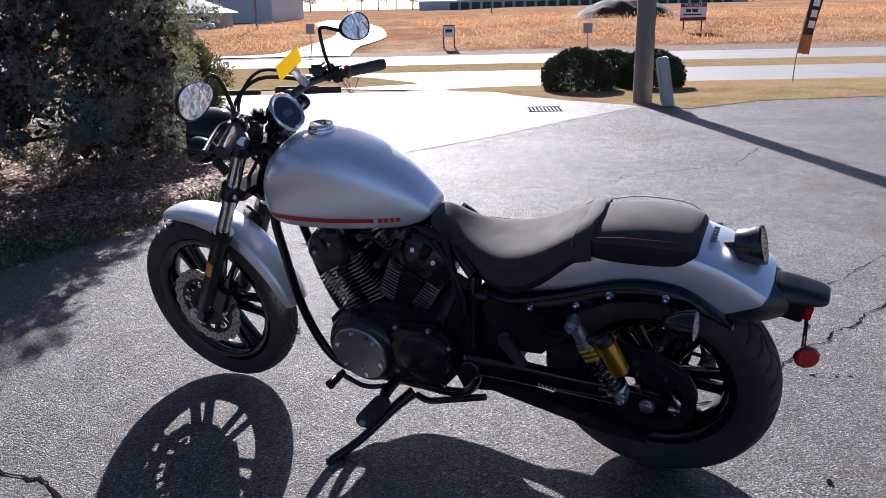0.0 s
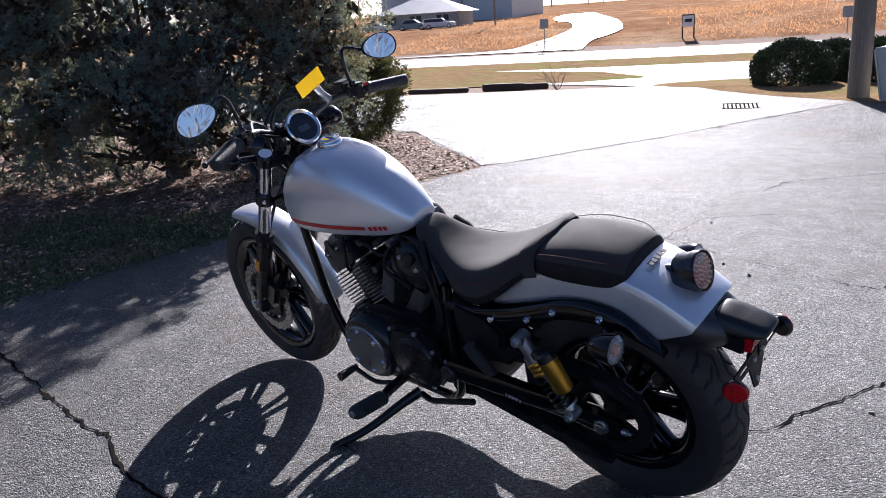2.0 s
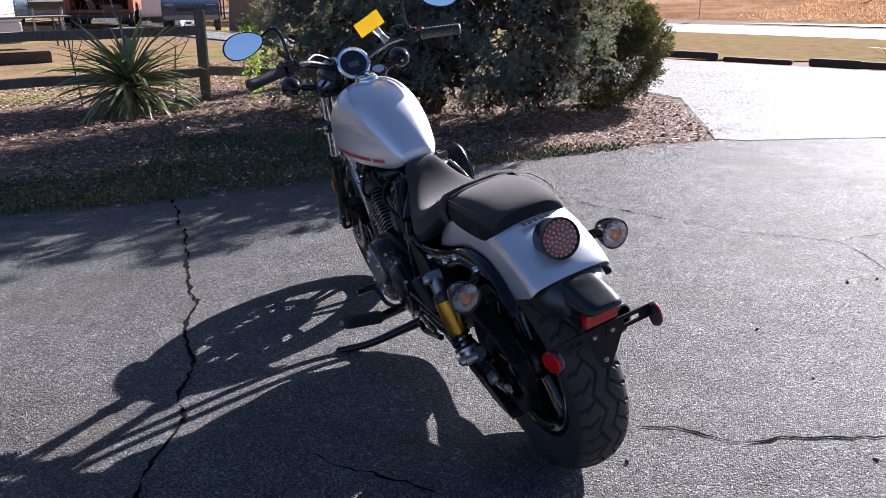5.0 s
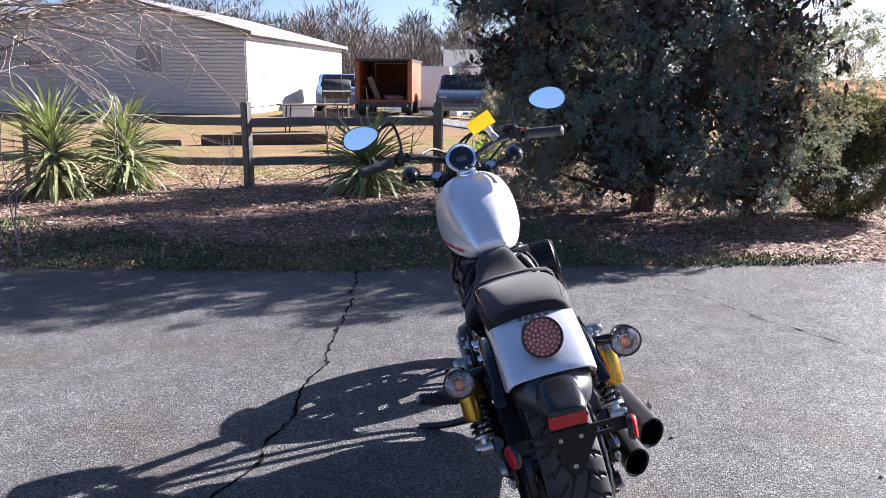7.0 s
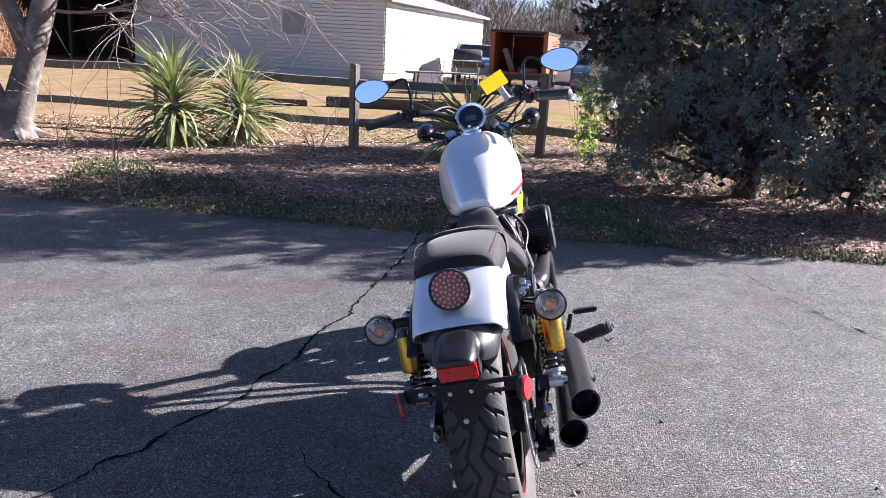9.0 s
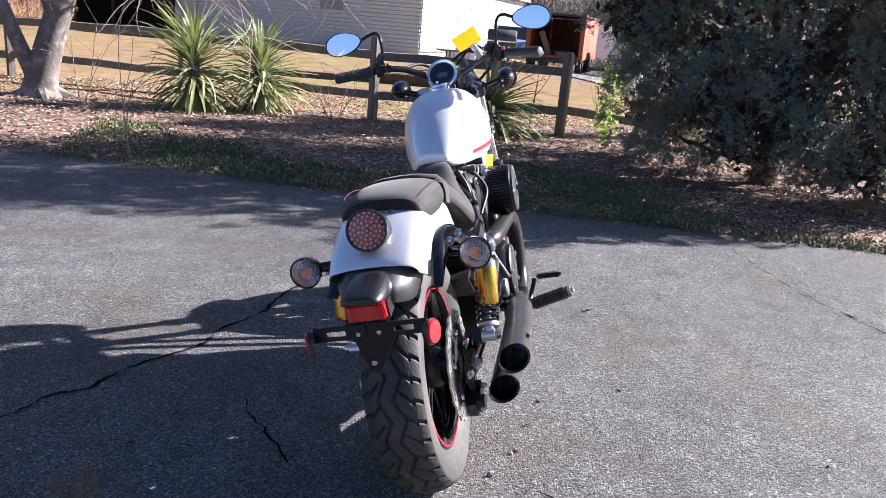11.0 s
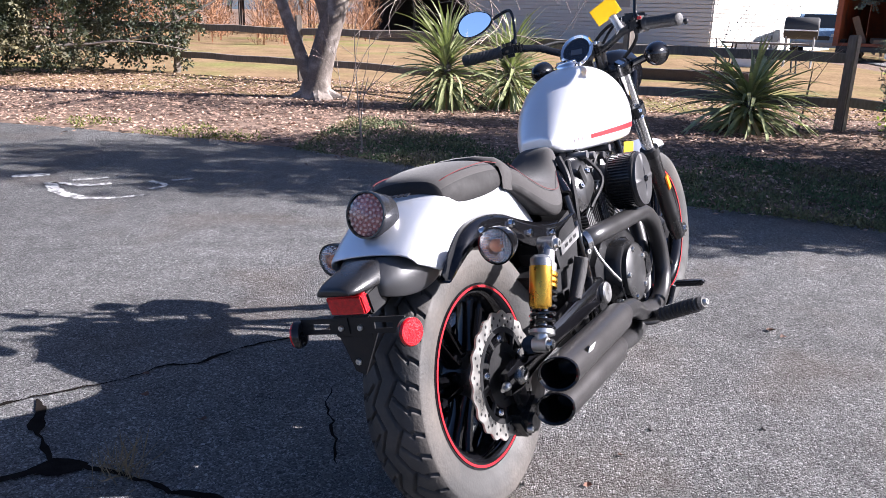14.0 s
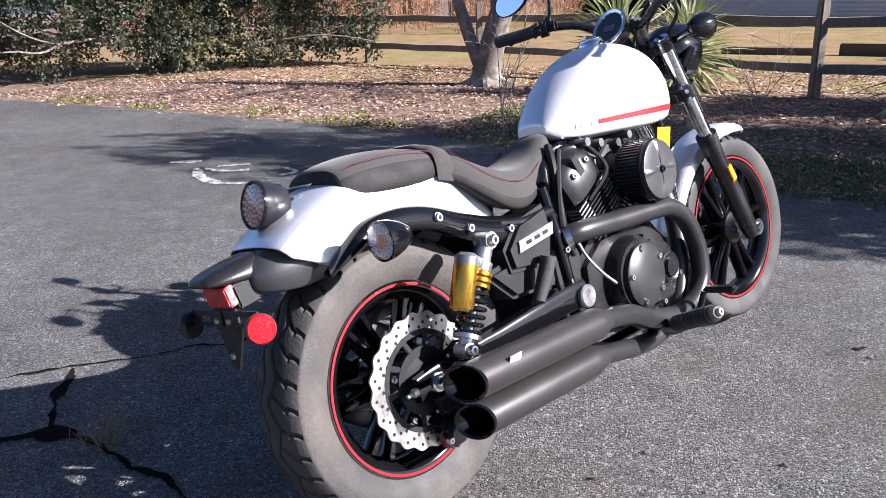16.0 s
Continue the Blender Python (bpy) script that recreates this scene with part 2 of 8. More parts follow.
def tube(bm, pts, r, n=12, k=6, smooth=True):
    """A tube along a smooth path; r is one radius or one for each given point."""
    P = smooth_path(pts, k) if smooth and len(pts) > 2 else [Vector(p) for p in pts]
    rs = [r] * len(P)
    if not isinstance(r, (int, float)):
        q = len(P) - 1
        for i in range(len(P)):
            f = i / q * (len(r) - 1)
            j = min(int(f), len(r) - 2)
            rs[i] = r[j] + (r[j + 1] - r[j]) * (f - j)
    rings, u = [], None
    for i, p in enumerate(P):
        d = (P[min(i + 1, len(P) - 1)] - P[max(i - 1, 0)]).normalized()
        if u is None:
            u = frame_of(d)[0]
        u = (u - d * u.dot(d)).normalized()
        rings.append(ring(bm, p, u, d.cross(u), rs[i], n))
    skin(bm, rings)


def lathe(bm, prof, c, axis, n=48, caps=True, closed=False):
    """Turns a profile of (along the axis, radius) about axis through c."""
    u, v, d = frame_of(axis)
    c = Vector(c)
    skin(bm, [ring(bm, c + d * a, u, v, max(r, 1e-4), n) for a, r in prof], closed=closed, caps=caps)


def ball(bm, c, r, sc=(1, 1, 1), n=16):
    bmesh.ops.create_uvsphere(bm, u_segments=n, v_segments=max(6, n // 2), radius=r, matrix=Matrix.Translation(c) @ Matrix.Diagonal((*sc, 1)))


def prism(bm, outline, axis, a, b, bevel=0.0):
    """A flat outline of pairs, pushed out along an axis ('x', 'y' or 'z') from a to b."""
    order = {"x": (1, 2, 0), "y": (0, 2, 1), "z": (0, 1, 2)}[axis]

    def put(p, t):
        co = [0, 0, 0]
        co[order[0]], co[order[1]], co[order[2]] = p[0], p[1], t
        return bm.verts.new(co)
    A, B = [put(p, a) for p in outline], [put(p, b) for p in outline]
    n = len(A)
    fs = [bm.faces.new(A), bm.faces.new(B[::-1])]
    for i in range(n):
        fs.append(bm.faces.new((A[i], B[i], B[(i + 1) % n], A[(i + 1) % n])))
    if bevel:
        es = list({e for f in fs[:2] for e in f.edges})
        bmesh.ops.bevel(bm, geom=es, offset=bevel, segments=2, affect="EDGES", clamp_overlap=True)


def lerp_table(tab, x):
    for (a, fa), (b, fb) in zip(tab, tab[1:]):
        if x <= b:
            t = max(0.0, (x - a) / (b - a))
            return fa + (fb - fa) * t
    return tab[-1][1]


# ---------- ground ----------
FALL = [(-80, 0.0), (13.5, 0.0), (37, -2.0), (47, -2.1), (51, -2.2), (58, -2.42), (71, -2.48), (77, -1.9), (100, -0.75), (140, -0.45), (260, 1.1), (420, 2.0)]


def land(x, y):
    """Height of the ground."""
    z = lerp_table(FALL, y)
    if y > 72 and x > 0:                                  # the cut bank climbs to the right of the side road
        z += min(1.0, (y - 72) / 30) * min(1.0, x / 15) * 0.5
    z += 0.023 * math.exp(-(((x - 0.1) / 1.5) ** 2 + ((y - 2.2) / 1.3) ** 2))
    return z


def axis_steps(a, b, near, fine):
    out, x = [], a
    while x < b:
        out.append(x)
        x += max(fine, abs(x - near) * 0.09)
    return out + [b]


def sheet(name, xs, ys, material, lift, rough=0.0, keep=None):
    V = [(x, y, land(x, y) + lift + (noise.noise((x * 0.9, y * 0.9, 3.0)) * rough if rough else 0)) for y in ys for x in xs]
    n = len(xs)
    F = []
    for j in range(len(ys) - 1):
        for i in range(n - 1):
            if keep is None or keep((xs[i] + xs[i + 1]) / 2, (ys[j] + ys[j + 1]) / 2):
                F.append((j * n + i, j * n + i + 1, (j + 1) * n + i + 1, (j + 1) * n + i))
    return raw(name, V, F, material, smooth=True)


def both(a, b, near, fine):
    return sorted({-v + 2 * near for v in axis_steps(near, 2 * near - a, near, fine)} | set(axis_steps(near, b, near, fine)))


ground = sheet("ground", both(-300, 300, -2, 0.5), both(-80, 520, 3, 0.5), M_SOIL, -0.006, 0.004)
for v in ground.data.vertices:
    if v.co.y > 10.5:
        v.co.z -= 0.02
tagged(ground, "brown soil with dry leaf litter under the shrubs", "ground", kind="structure")


def patch(name, outline, material, lift, step, wobble=0.0):
    """A sheet with a given outline that lies on the land."""
    bm = bmesh.new()
    P = []
    for i, p in enumerate(outline):
        q = outline[(i + 1) % len(outline)]
        n = max(1, int(math.dist(p, q) / 0.09)) if wobble and math.dist(p, q) < 12 else 1
        for j in range(n):
            x, y = p[0] + (q[0] - p[0]) * j / n, p[1] + (q[1] - p[1]) * j / n
            P.append((x + noise.noise((x * 2.1, y * 2.1, 1)) * wobble + noise.noise((x * 9, y * 9, 4)) * wobble * 0.7, y + noise.noise((x * 2.1, y * 2.1, 9)) * wobble + noise.noise((x * 9, y * 9, 6)) * wobble * 0.7))
    f = bm.faces.new([bm.verts.new((x, y, 0)) for x, y in P])
    bmesh.ops.triangulate(bm, faces=[f])
    x0, x1, y0, y1 = min(p[0] for p in P), max(p[0] for p in P), min(p[1] for p in P), max(p[1] for p in P)
    for a, b, near, no in ((x0, x1, 0.0, (1, 0, 0)), (y0, y1, 2.0, (0, 1, 0))):
        c = a
        while c < b:
            c += max(step, abs(c - near) * 0.12)
            bmesh.ops.bisect_plane(bm, geom=bm.verts[:] + bm.edges[:] + bm.faces[:], plane_co=Vector(no) * c, plane_no=no)
    for c, _ in FALL:
        if y0 < c < y1:
            bmesh.ops.bisect_plane(bm, geom=bm.verts[:] + bm.edges[:] + bm.faces[:], plane_co=(0, c, 0), plane_no=(0, 1, 0))
    for v in bm.verts:
        v.co.z = land(v.co.x, v.co.y) + lift
    return part(name, bm, material)


EDGE = [(-7.5, -30), (-6.2, -12), (-5.5, -6.4), (-5.15, -4.2), (-4.85, -2.45), (-4.55, -0.8), (-4.3, 0.1), (-3.95, 0.92), (-3.4, 1.93), (-2.88, 2.95), (-2.6, 3.95),
        (-2.1, 4.9), (-1.7, 5.85), (-1.38, 6.55), (-1.15, 6.95), (-1.12, 7.1), (-1.45, 7.5), (-2.0, 8.3), (-2.6, 9.2), (-4.5, 10.0), (-9, 11.0), (-30, 13.0),
        (-30, 15.5), (-10, 14.6), (-4.4, 14.2), (-1.8, 15.2), (-0.45, 16.3), (-1.5, 20), (-5, 30), (-9, 37.2), (6, 37.2), (3.5, 26), (1.6, 18), (0.6, 15.5), (0.05, 14.2),
        (0.85, 13.2), (1.7, 12.4), (2.5, 11.35), (3.0, 10.9), (3.6, 11.25), (4.3, 11.7), (6.3, 11.95), (12, 12.3), (30, 12.6), (30, -30)]
lot = patch("parking_lot", EDGE, M_ASPHALT, 0.0, 0.45, 0.06)
tagged(lot, "worn grey asphalt parking lot with cracks", "asphalt", kind="structure")
drive = patch("drive", [(-1.17, 7.08), (-0.93, 7.19), (-0.42, 7.75), (0.4, 8.59), (1.33, 9.74), (2.46, 11.02), (2.45, 11.4), (1.65, 12.4), (0.8, 13.2), (0.0, 14.2), (0.55, 15.5), (1.55, 18), (3.45, 26), (5.9, 37.1),
                        (-8.9, 37.1), (-4.95, 30), (-1.45, 20), (-0.4, 16.3), (-1.8, 15.15), (-4.4, 14.15), (-10, 14.55), (-29.9, 15.4), (-29.9, 13.05), (-9, 11.05), (-4.5, 10.05), (-2.6, 9.25), (-2.0, 8.35), (-1.45, 7.55)], M_DRIVE, 0.004, 0.6)
tagged(drive, "pale worn asphalt drive that leads to the road", "asphalt", kind="structure")
lawn_r = patch("lawn", [(-0.35, 18.0), (-0.2, 15.9), (0.3, 14.2), (0.9, 12.9), (1.6, 12.0), (2.6, 11.1), (3.1, 10.7), (4.3, 11.5), (6.3, 11.8), (30, 12.3), (120, 14), (120, 37), (6.2, 37), (3.6, 28), (2.2, 25.6), (1.0, 24.7), (-0.2, 20.6)], M_TAN, 0.006, 1.0)
tagged(lawn_r, "dormant tan and green lawn beside the road", "lawn", kind="structure")
lawn_l = patch("lawn", [(-30, 13.9), (-10, 13.5), (-5.3, 13.4), (-5.6, 16), (-6.3, 19), (-7.6, 29), (-6.6, 35), (-4.5, 37.3), (-2.1, 38.3), (-2.3, 39.2), (-4.9, 43.3), (-11.9, 47), (-24.8, 54.4), (-60, 66), (-120, 66), (-120, 16)], M_TAN, 0.014, 1.0)
tagged(lawn_l, "dormant tan and green lawn beside the road", "lawn", kind="structure")
field = sheet("field", both(-300, 300, 0, 4), axis_steps(71, 400, 71, 3), M_BROWN, 0.02)
tagged(field, "bank of orange-brown winter grass across the road", "field", kind="structure")
yard = sheet("yard", both(-60, -8.2, -20, 1.5), axis_steps(-14, 11, -2, 1.0), M_TAN, 0.002)
tagged(yard, "tan dormant lawn behind the rail fence", "lawn", kind="structure")
for a, b in ((37, 47), (58, 71)):
    r = sheet("road", both(-300, 300, 0, 3), [a + (b - a) * i / 6 for i in range(7)], M_ROAD, 0.006)
    tagged(r, "pale concrete highway carriageway", "road", kind="structure")
median = sheet("median", both(-300, 300, 0, 3), [46.8, 47, 51, 54, 58, 58.2], M_TAN, 0.010)
tagged(median, "grass strip between the carriageways", "median", kind="structure")
SIDE = [(-30, 71.3), (-9.9, 71.3), (-9.9, 73), (-9.7, 76.8), (-8.3, 84.2), (-8.5, 91.2), (-11.4, 108.7), (-20.5, 156.5), (-25.2, 152), (-23.7, 132.9), (-19.9, 112.8), (-16.8, 104.4), (-14.5, 94.6), (-14.0, 87.6), (-15.0, 78.1), (-16.5, 73.6), (-19, 72.4)]
SIDE = SIDE[:2] + [tuple(p)[:2] for p in smooth_path([(*p, 0) for p in SIDE[2:8]], 4)] + [tuple(p)[:2] for p in smooth_path([(*p, 0) for p in SIDE[8:]], 4)]
side = patch("side_road", SIDE, M_ROAD, 0.12, 2.0)
tagged(side, "pale side road climbing the grassy bank", "road", kind="structure")

# ---------- plants ----------


def translucent(m, colour, share):
    """Lets part of the light through the leaves."""
    N, K = m.node_tree.nodes, m.node_tree.links
    t, x = N.new("ShaderNodeBsdfTranslucent"), N.new("ShaderNodeMixShader")
    t.inputs[0].default_value = (*colour, 1)
    x.inputs[0].default_value = share
    K.new(N["Principled BSDF"].outputs[0], x.inputs[1])
    K.new(t.outputs[0], x.inputs[2])
    K.new(x.outputs[0], N["Material Output"].inputs[0])


translucent(M_LAUREL, (0.08, 0.10, 0.03), 0.15)
translucent(M_YUCCA, (0.25, 0.32, 0.08), 0.25)
rng = np.random.default_rng(7)


def sprays(centres, dirs, size, blades, width, flat=0.5, spread=0.7):
    """Small tapered blades fanned out round each centre: vertices and faces."""
    n = len(centres)
    C = np.repeat(np.asarray(centres), blades, 0)
    D = np.repeat(np.asarray(dirs), blades, 0) + rng.normal(0, spread, (n * blades, 3))
    D /= np.linalg.norm(D, axis=1)[:, None]
    L = size * rng.uniform(0.6, 1.3, (n * blades, 1))
    S = np.cross(D, rng.normal(0, 1, D.shape))
    S /= np.linalg.norm(S, axis=1)[:, None]
    W = width * rng.uniform(0.7, 1.3, (n * blades, 1))
    C = C + rng.normal(0, size * flat, C.shape)
    V = np.stack([C, C + D * L * 0.5 + S * W, C + D * L, C + D * L * 0.5 - S * W], 1).reshape(-1, 3)
    F = np.arange(len(V)).reshape(-1, 4)
    return V, F


def limb(bm, p, d, length, r, depth, rnd, tips, droop=0.0, fork=3, wig=0.25, n=7):
    """A limb that tapers and forks."""
    pts, q, dd = [Vector(p)], Vector(p), Vector(d).normalized()
    for i in range(4):
        dd = (dd + Vector((rnd.uniform(-wig, wig), rnd.uniform(-wig, wig), rnd.uniform(-wig, wig) - droop))).normalized()
        q = q + dd * length / 4
        pts.append(q.copy())
    tube(bm, pts, [r, r * 0.85, r * 0.75, r * 0.62, r * 0.5], n=n, k=2)
    tips.append((pts[-1], dd))
    if depth:
        for i in range(fork):
            a = pts[rnd.randint(2, 4)]
            e = (dd + Vector((rnd.uniform(-1, 1), rnd.uniform(-1, 1), rnd.uniform(-0.5, 0.7))) * 0.8).normalized()
            limb(bm, a, e, length * rnd.uniform(0.6, 0.85), r * 0.5, depth - 1, rnd, tips, droop, fork, wig, max(4, n - 1))


def evergreen(name, base, lobes, material, count, size, blades, width, label, trunk_r=0.09, category="shrub", up=0.6, seed=1, limbs=9, lump=1.0):
    """A shrub: trunk and limbs, and a crown of many small sprays round uneven lobes (x, y, z, radius x, y, z)."""
    rnd = random.Random(seed)
    ob = empty(name, Matrix.Translation(base))
    bm = bmesh.new()
    tips = []
    top = max(l[2] for l in lobes)
    tube(bm, [(0, 0, -0.05), (0.04, 0.02, top * 0.3), (0.0, 0.05, top * 0.7)], [trunk_r, trunk_r * 0.8, trunk_r * 0.4], n=9)
    for i in range(limbs):
        l = lobes[i % len(lobes)]
        z0 = rnd.uniform(0.1, 0.5) * top * 0.7
        e = Vector((l[0], l[1], l[2] - z0))
        limb(bm, (0, 0, z0), e, e.length * 1.0, trunk_r * 0.45, 1, rnd, tips, 0.0, 2, 0.2, 6)
    part("trunk", bm, M_BARK, ob)
    P, D = [], []
    weights = np.array([l[3] * l[4] + l[4] * l[5] + l[3] * l[5] for l in lobes])
    weights /= weights.sum()
    for l, w in zip(lobes, weights):
        k = int(count * w)
        u = rng.normal(0, 1, (k, 3))
        u /= np.linalg.norm(u, axis=1)[:, None]
        # clumps: radius changes with a coarse noise, so the outline is uneven and has gaps
        rad = np.array([0.80 + 0.16 * (1 - lump) + lump * 0.50 * noise.noise(Vector(v) * 2.6 + Vector((l[0], l[1], seed))) + lump * 0.16 * noise.noise(Vector(v) * 7 + Vector((seed, l[2], 0))) for v in u])
        rad *= rng.uniform(0.80, 1.04, k)
        p = u * rad[:, None] * np.array(l[3:6]) + np.array(l[:3])
        P.append(p)
        D.append(u + np.array([0, 0, up]))
    P, D = np.concatenate(P), np.concatenate(D)
    keep = P[:, 2] > 0.03
    V, F = sprays(P[keep], D[keep], size, blades, width, 0.45)
    raw("crown", V, F, material, ob)
    return tagged(ob, label, category)


SPRIGS = [((1.1, 0.6, 2.2), (0.5, 0.55, 0.7), 55), ((1.0, 0.7, 2.7), (0.3, 0.5, 1.0), 50), ((0.5, 0.4, 3.6), (0.2, 0.3, 1.0), 45), ((1.3, 0.5, 1.4), (0.5, 0.4, 0.5), 45), ((-1.6, 0, 3.0), (-0.5, 0, 0.7), 45), ((-1.8, -0.2, 2.0), (-0.5, -0.2, 0.3), 40)]


def juniper(name, base, lobes, material, clumps, label, seed, sprigs=()):
    """A dense conifer shrub: limbs, and plumes of scaly sprays that stand out from uneven lobes (x, y, z, radius x, y, z)."""
    rnd = random.Random(seed)
    ob = empty(name, Matrix.Translation(base))
    bm = bmesh.new()
    tube(bm, [(0, 0, -0.05), (0.05, 0.02, 0.8), (0.0, 0.06, 2.0), (0.05, 0.0, 3.4)], [0.13, 0.11, 0.07, 0.03], n=10)
    part("trunk", bm, M_LIMB, ob)
    for i in range(24):
        l = lobes[i % len(lobes)]
        z0 = rnd.uniform(0.10, 0.45) * l[2] + 0.1
        e = Vector((l[0], l[1], l[2] - z0))
        bm = bmesh.new()
        limb(bm, (0, 0, z0), e, e.length * 0.46, 0.045, 1, rnd, [], 0.0, 3, 0.22, 6)
        part("limb", bm, M_LIMB, ob)
    weights = np.array([l[3] * l[4] + l[4] * l[5] + l[3] * l[5] for l in lobes])
    weights /= weights.sum()
    P, A = [], []
    for l, w in zip(lobes, weights):
        for _ in range(int(clumps * w)):               # rounded tufts of shoots with gaps between them
            u = rng.normal(0, 1, 3) + np.array([0, 0, 0.15])
            u /= np.linalg.norm(u)
            c = u * rng.uniform(0.70, 1.02) * np.array(l[3:6]) + np.array(l[:3])
            r = rng.uniform(0.07, 0.20)
            k = int(12 + 620 * r * r)
            v = rng.normal(0, 1, (k, 3)) + u * 0.8 + np.array([0, 0, 0.35])
            v /= np.linalg.norm(v, axis=1)[:, None]
            P.append(c + v * r * rng.uniform(0.35, 0.85, (k, 1)))
            A.append(v + u * 0.3 + rng.normal(0, 0.22, (k, 3)))
    for c, d, k in sprigs:                             # long feathery sprigs that stand out of the crown
        f = rng.uniform(0, 1, k) ** 0.7
        P.append(np.array(c) + np.array(d) * f[:, None] + rng.normal(0, 0.06, (k, 3)) * (1.25 - f)[:, None])
        A.append(np.tile(np.array(d) * 1.3, (k, 1)) + rng.normal(0, 0.45, (k, 3)))
    P, A = np.concatenate(P), np.concatenate(A)
    A /= np.linalg.norm(A, axis=1)[:, None]
    k = P[:, 2] > 0.10
    P, A = P[k], A[k]
    L = rng.uniform(0.05, 0.115, len(P))
    C, D = [], []
    per = 5
    for j in range(per):                               # short scale leaves all round each shoot
        f = (j + 0.5) / per
        side = rng.normal(0, 1, A.shape)
        side -= A * (side * A).sum(1)[:, None]
        side /= np.linalg.norm(side, axis=1)[:, None]
        C.append(P + A * (L * f)[:, None] + side * (0.012 * (1 - 0.6 * f)))
        D.append(A * 1.0 + side * 0.75)
    C, D = np.concatenate(C), np.concatenate(D)
    k = C[:, 2] > 0.02
    V, F = sprays(C[k], D[k], 0.026, 5, 0.0046, 0.20, 0.5)
    raw("crown", V, F, material, ob)
    # the brown inner foliage, its shade put into a darker colour, closes the view through the shrub
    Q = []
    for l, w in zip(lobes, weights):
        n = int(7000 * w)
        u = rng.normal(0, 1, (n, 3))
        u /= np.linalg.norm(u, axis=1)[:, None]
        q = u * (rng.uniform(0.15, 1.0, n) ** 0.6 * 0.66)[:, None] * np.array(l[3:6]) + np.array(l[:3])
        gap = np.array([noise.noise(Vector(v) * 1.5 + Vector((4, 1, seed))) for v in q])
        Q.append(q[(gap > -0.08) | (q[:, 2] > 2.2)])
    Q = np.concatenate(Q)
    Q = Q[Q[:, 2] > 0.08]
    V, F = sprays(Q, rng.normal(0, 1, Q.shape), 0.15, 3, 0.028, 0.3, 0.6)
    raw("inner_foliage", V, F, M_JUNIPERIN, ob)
    return tagged(ob, label, "shrub")


translucent(M_JUNIPER, (0.32, 0.33, 0.17), 0.28)
M_LIMB = mat("dark_juniper_bark", (0.10, 0.07, 0.055), 0.9, vary=0.3, bump=0.4)
M_JUNIPERIN = mat("shade_toned_inner_juniper", (0.085, 0.058, 0.042), 0.9, vary=0.3, island=0.4)
juniper("juniper", (-4.15, 6.6, 0), [(0, 0.1, 1.5, 1.5, 1.2, 1.5), (-1.0, -0.3, 0.95, 1.1, 0.95, 0.95), (0.95, 0.0, 0.95, 1.15, 1.0, 0.95), (0.25, -0.6, 0.65, 1.3, 0.75, 0.65), (-1.2, -0.3, 1.9, 0.8, 0.8, 1.2),
                                     (0.0, 0.1, 3.0, 1.1, 1.0, 1.35), (-0.8, 0.1, 2.6, 0.85, 0.85, 1.3), (0.8, 0.3, 2.3, 0.85, 0.85, 1.2), (1.25, 0.2, 1.7, 0.42, 0.42, 1.2), (0.45, -0.4, 2.1, 0.7, 0.6, 1.0),
                                     (1.4, 0.0, 0.8, 0.42, 0.45, 0.75), (-0.2, -0.65, 1.3, 0.6, 0.5, 0.7), (-0.2, 0.0, 4.3, 0.85, 0.8, 1.0), (-1.1, 0.1, 3.5, 0.9, 0.9, 1.0), (0.4, 0.1, 3.7, 0.75, 0.7, 0.9),
                                     (-0.9, -0.75, 1.9, 0.75, 0.75, 0.75), (-1.65, -0.45, 2.0, 0.75, 0.7, 0.85), (-1.55, -0.3, 1.2, 0.65, 0.65, 0.6), (-1.5, -0.2, 3.0, 0.75, 0.7, 0.9), (-0.7, -0.8, 0.6, 0.7, 0.55, 0.5),
                                     (-1.55, -0.95, 2.25, 0.7, 0.7, 0.8), (-1.0, -1.1, 1.6, 0.6, 0.55, 0.6), (1.6, 0.0, 1.65, 0.40, 0.45, 0.55), (1.6, 0.0, 1.0, 0.42, 0.45, 0.5),
                                     (1.55, 0.75, 2.3, 0.45, 0.5, 0.65), (1.5, 0.7, 1.5, 0.5, 0.5, 0.6), (0.3, -0.35, 0.45, 1.7, 0.9, 0.45), (1.2, 0.1, 0.45, 0.9, 0.7, 0.45), (-1.2, -0.4, 0.45, 1.0, 0.7, 0.45)],
        M_JUNIPER, 1020, "large blue-green juniper shrub with bronze tips", 3, SPRIGS)
# added out of sight behind the first juniper, to shade the third yucca
juniper("juniper", (-7.3, 8.55, 0), [(-0.1, 0, 3.1, 0.75, 0.8, 0.65), (-0.5, -0.2, 2.9, 0.65, 0.6, 0.5), (0, 0, 3.9, 0.5, 0.5, 0.6)], M_JUNIPER, 130, "unseen high-crowned juniper added to shade the yucca", 4)
M_BUSH = mat("yellow_green_foliage", (0.060, 0.068, 0.028), 0.7, vary=0.3, scale=3, island=0.5)
translucent(M_BUSH, (0.14, 0.13, 0.04), 0.25)
bush_r = evergreen("evergreen_bush", (-2.95, 8.15, 0), [(0, 0, 0.58, 0.68, 0.62, 0.60), (-0.05, 0.1, 0.85, 0.5, 0.48, 0.42)], M_BUSH, 9000, 0.034, 7, 0.0062,
                   "rounded yellow-green evergreen bush beside the juniper", 0.05, seed=5, lump=0.45)
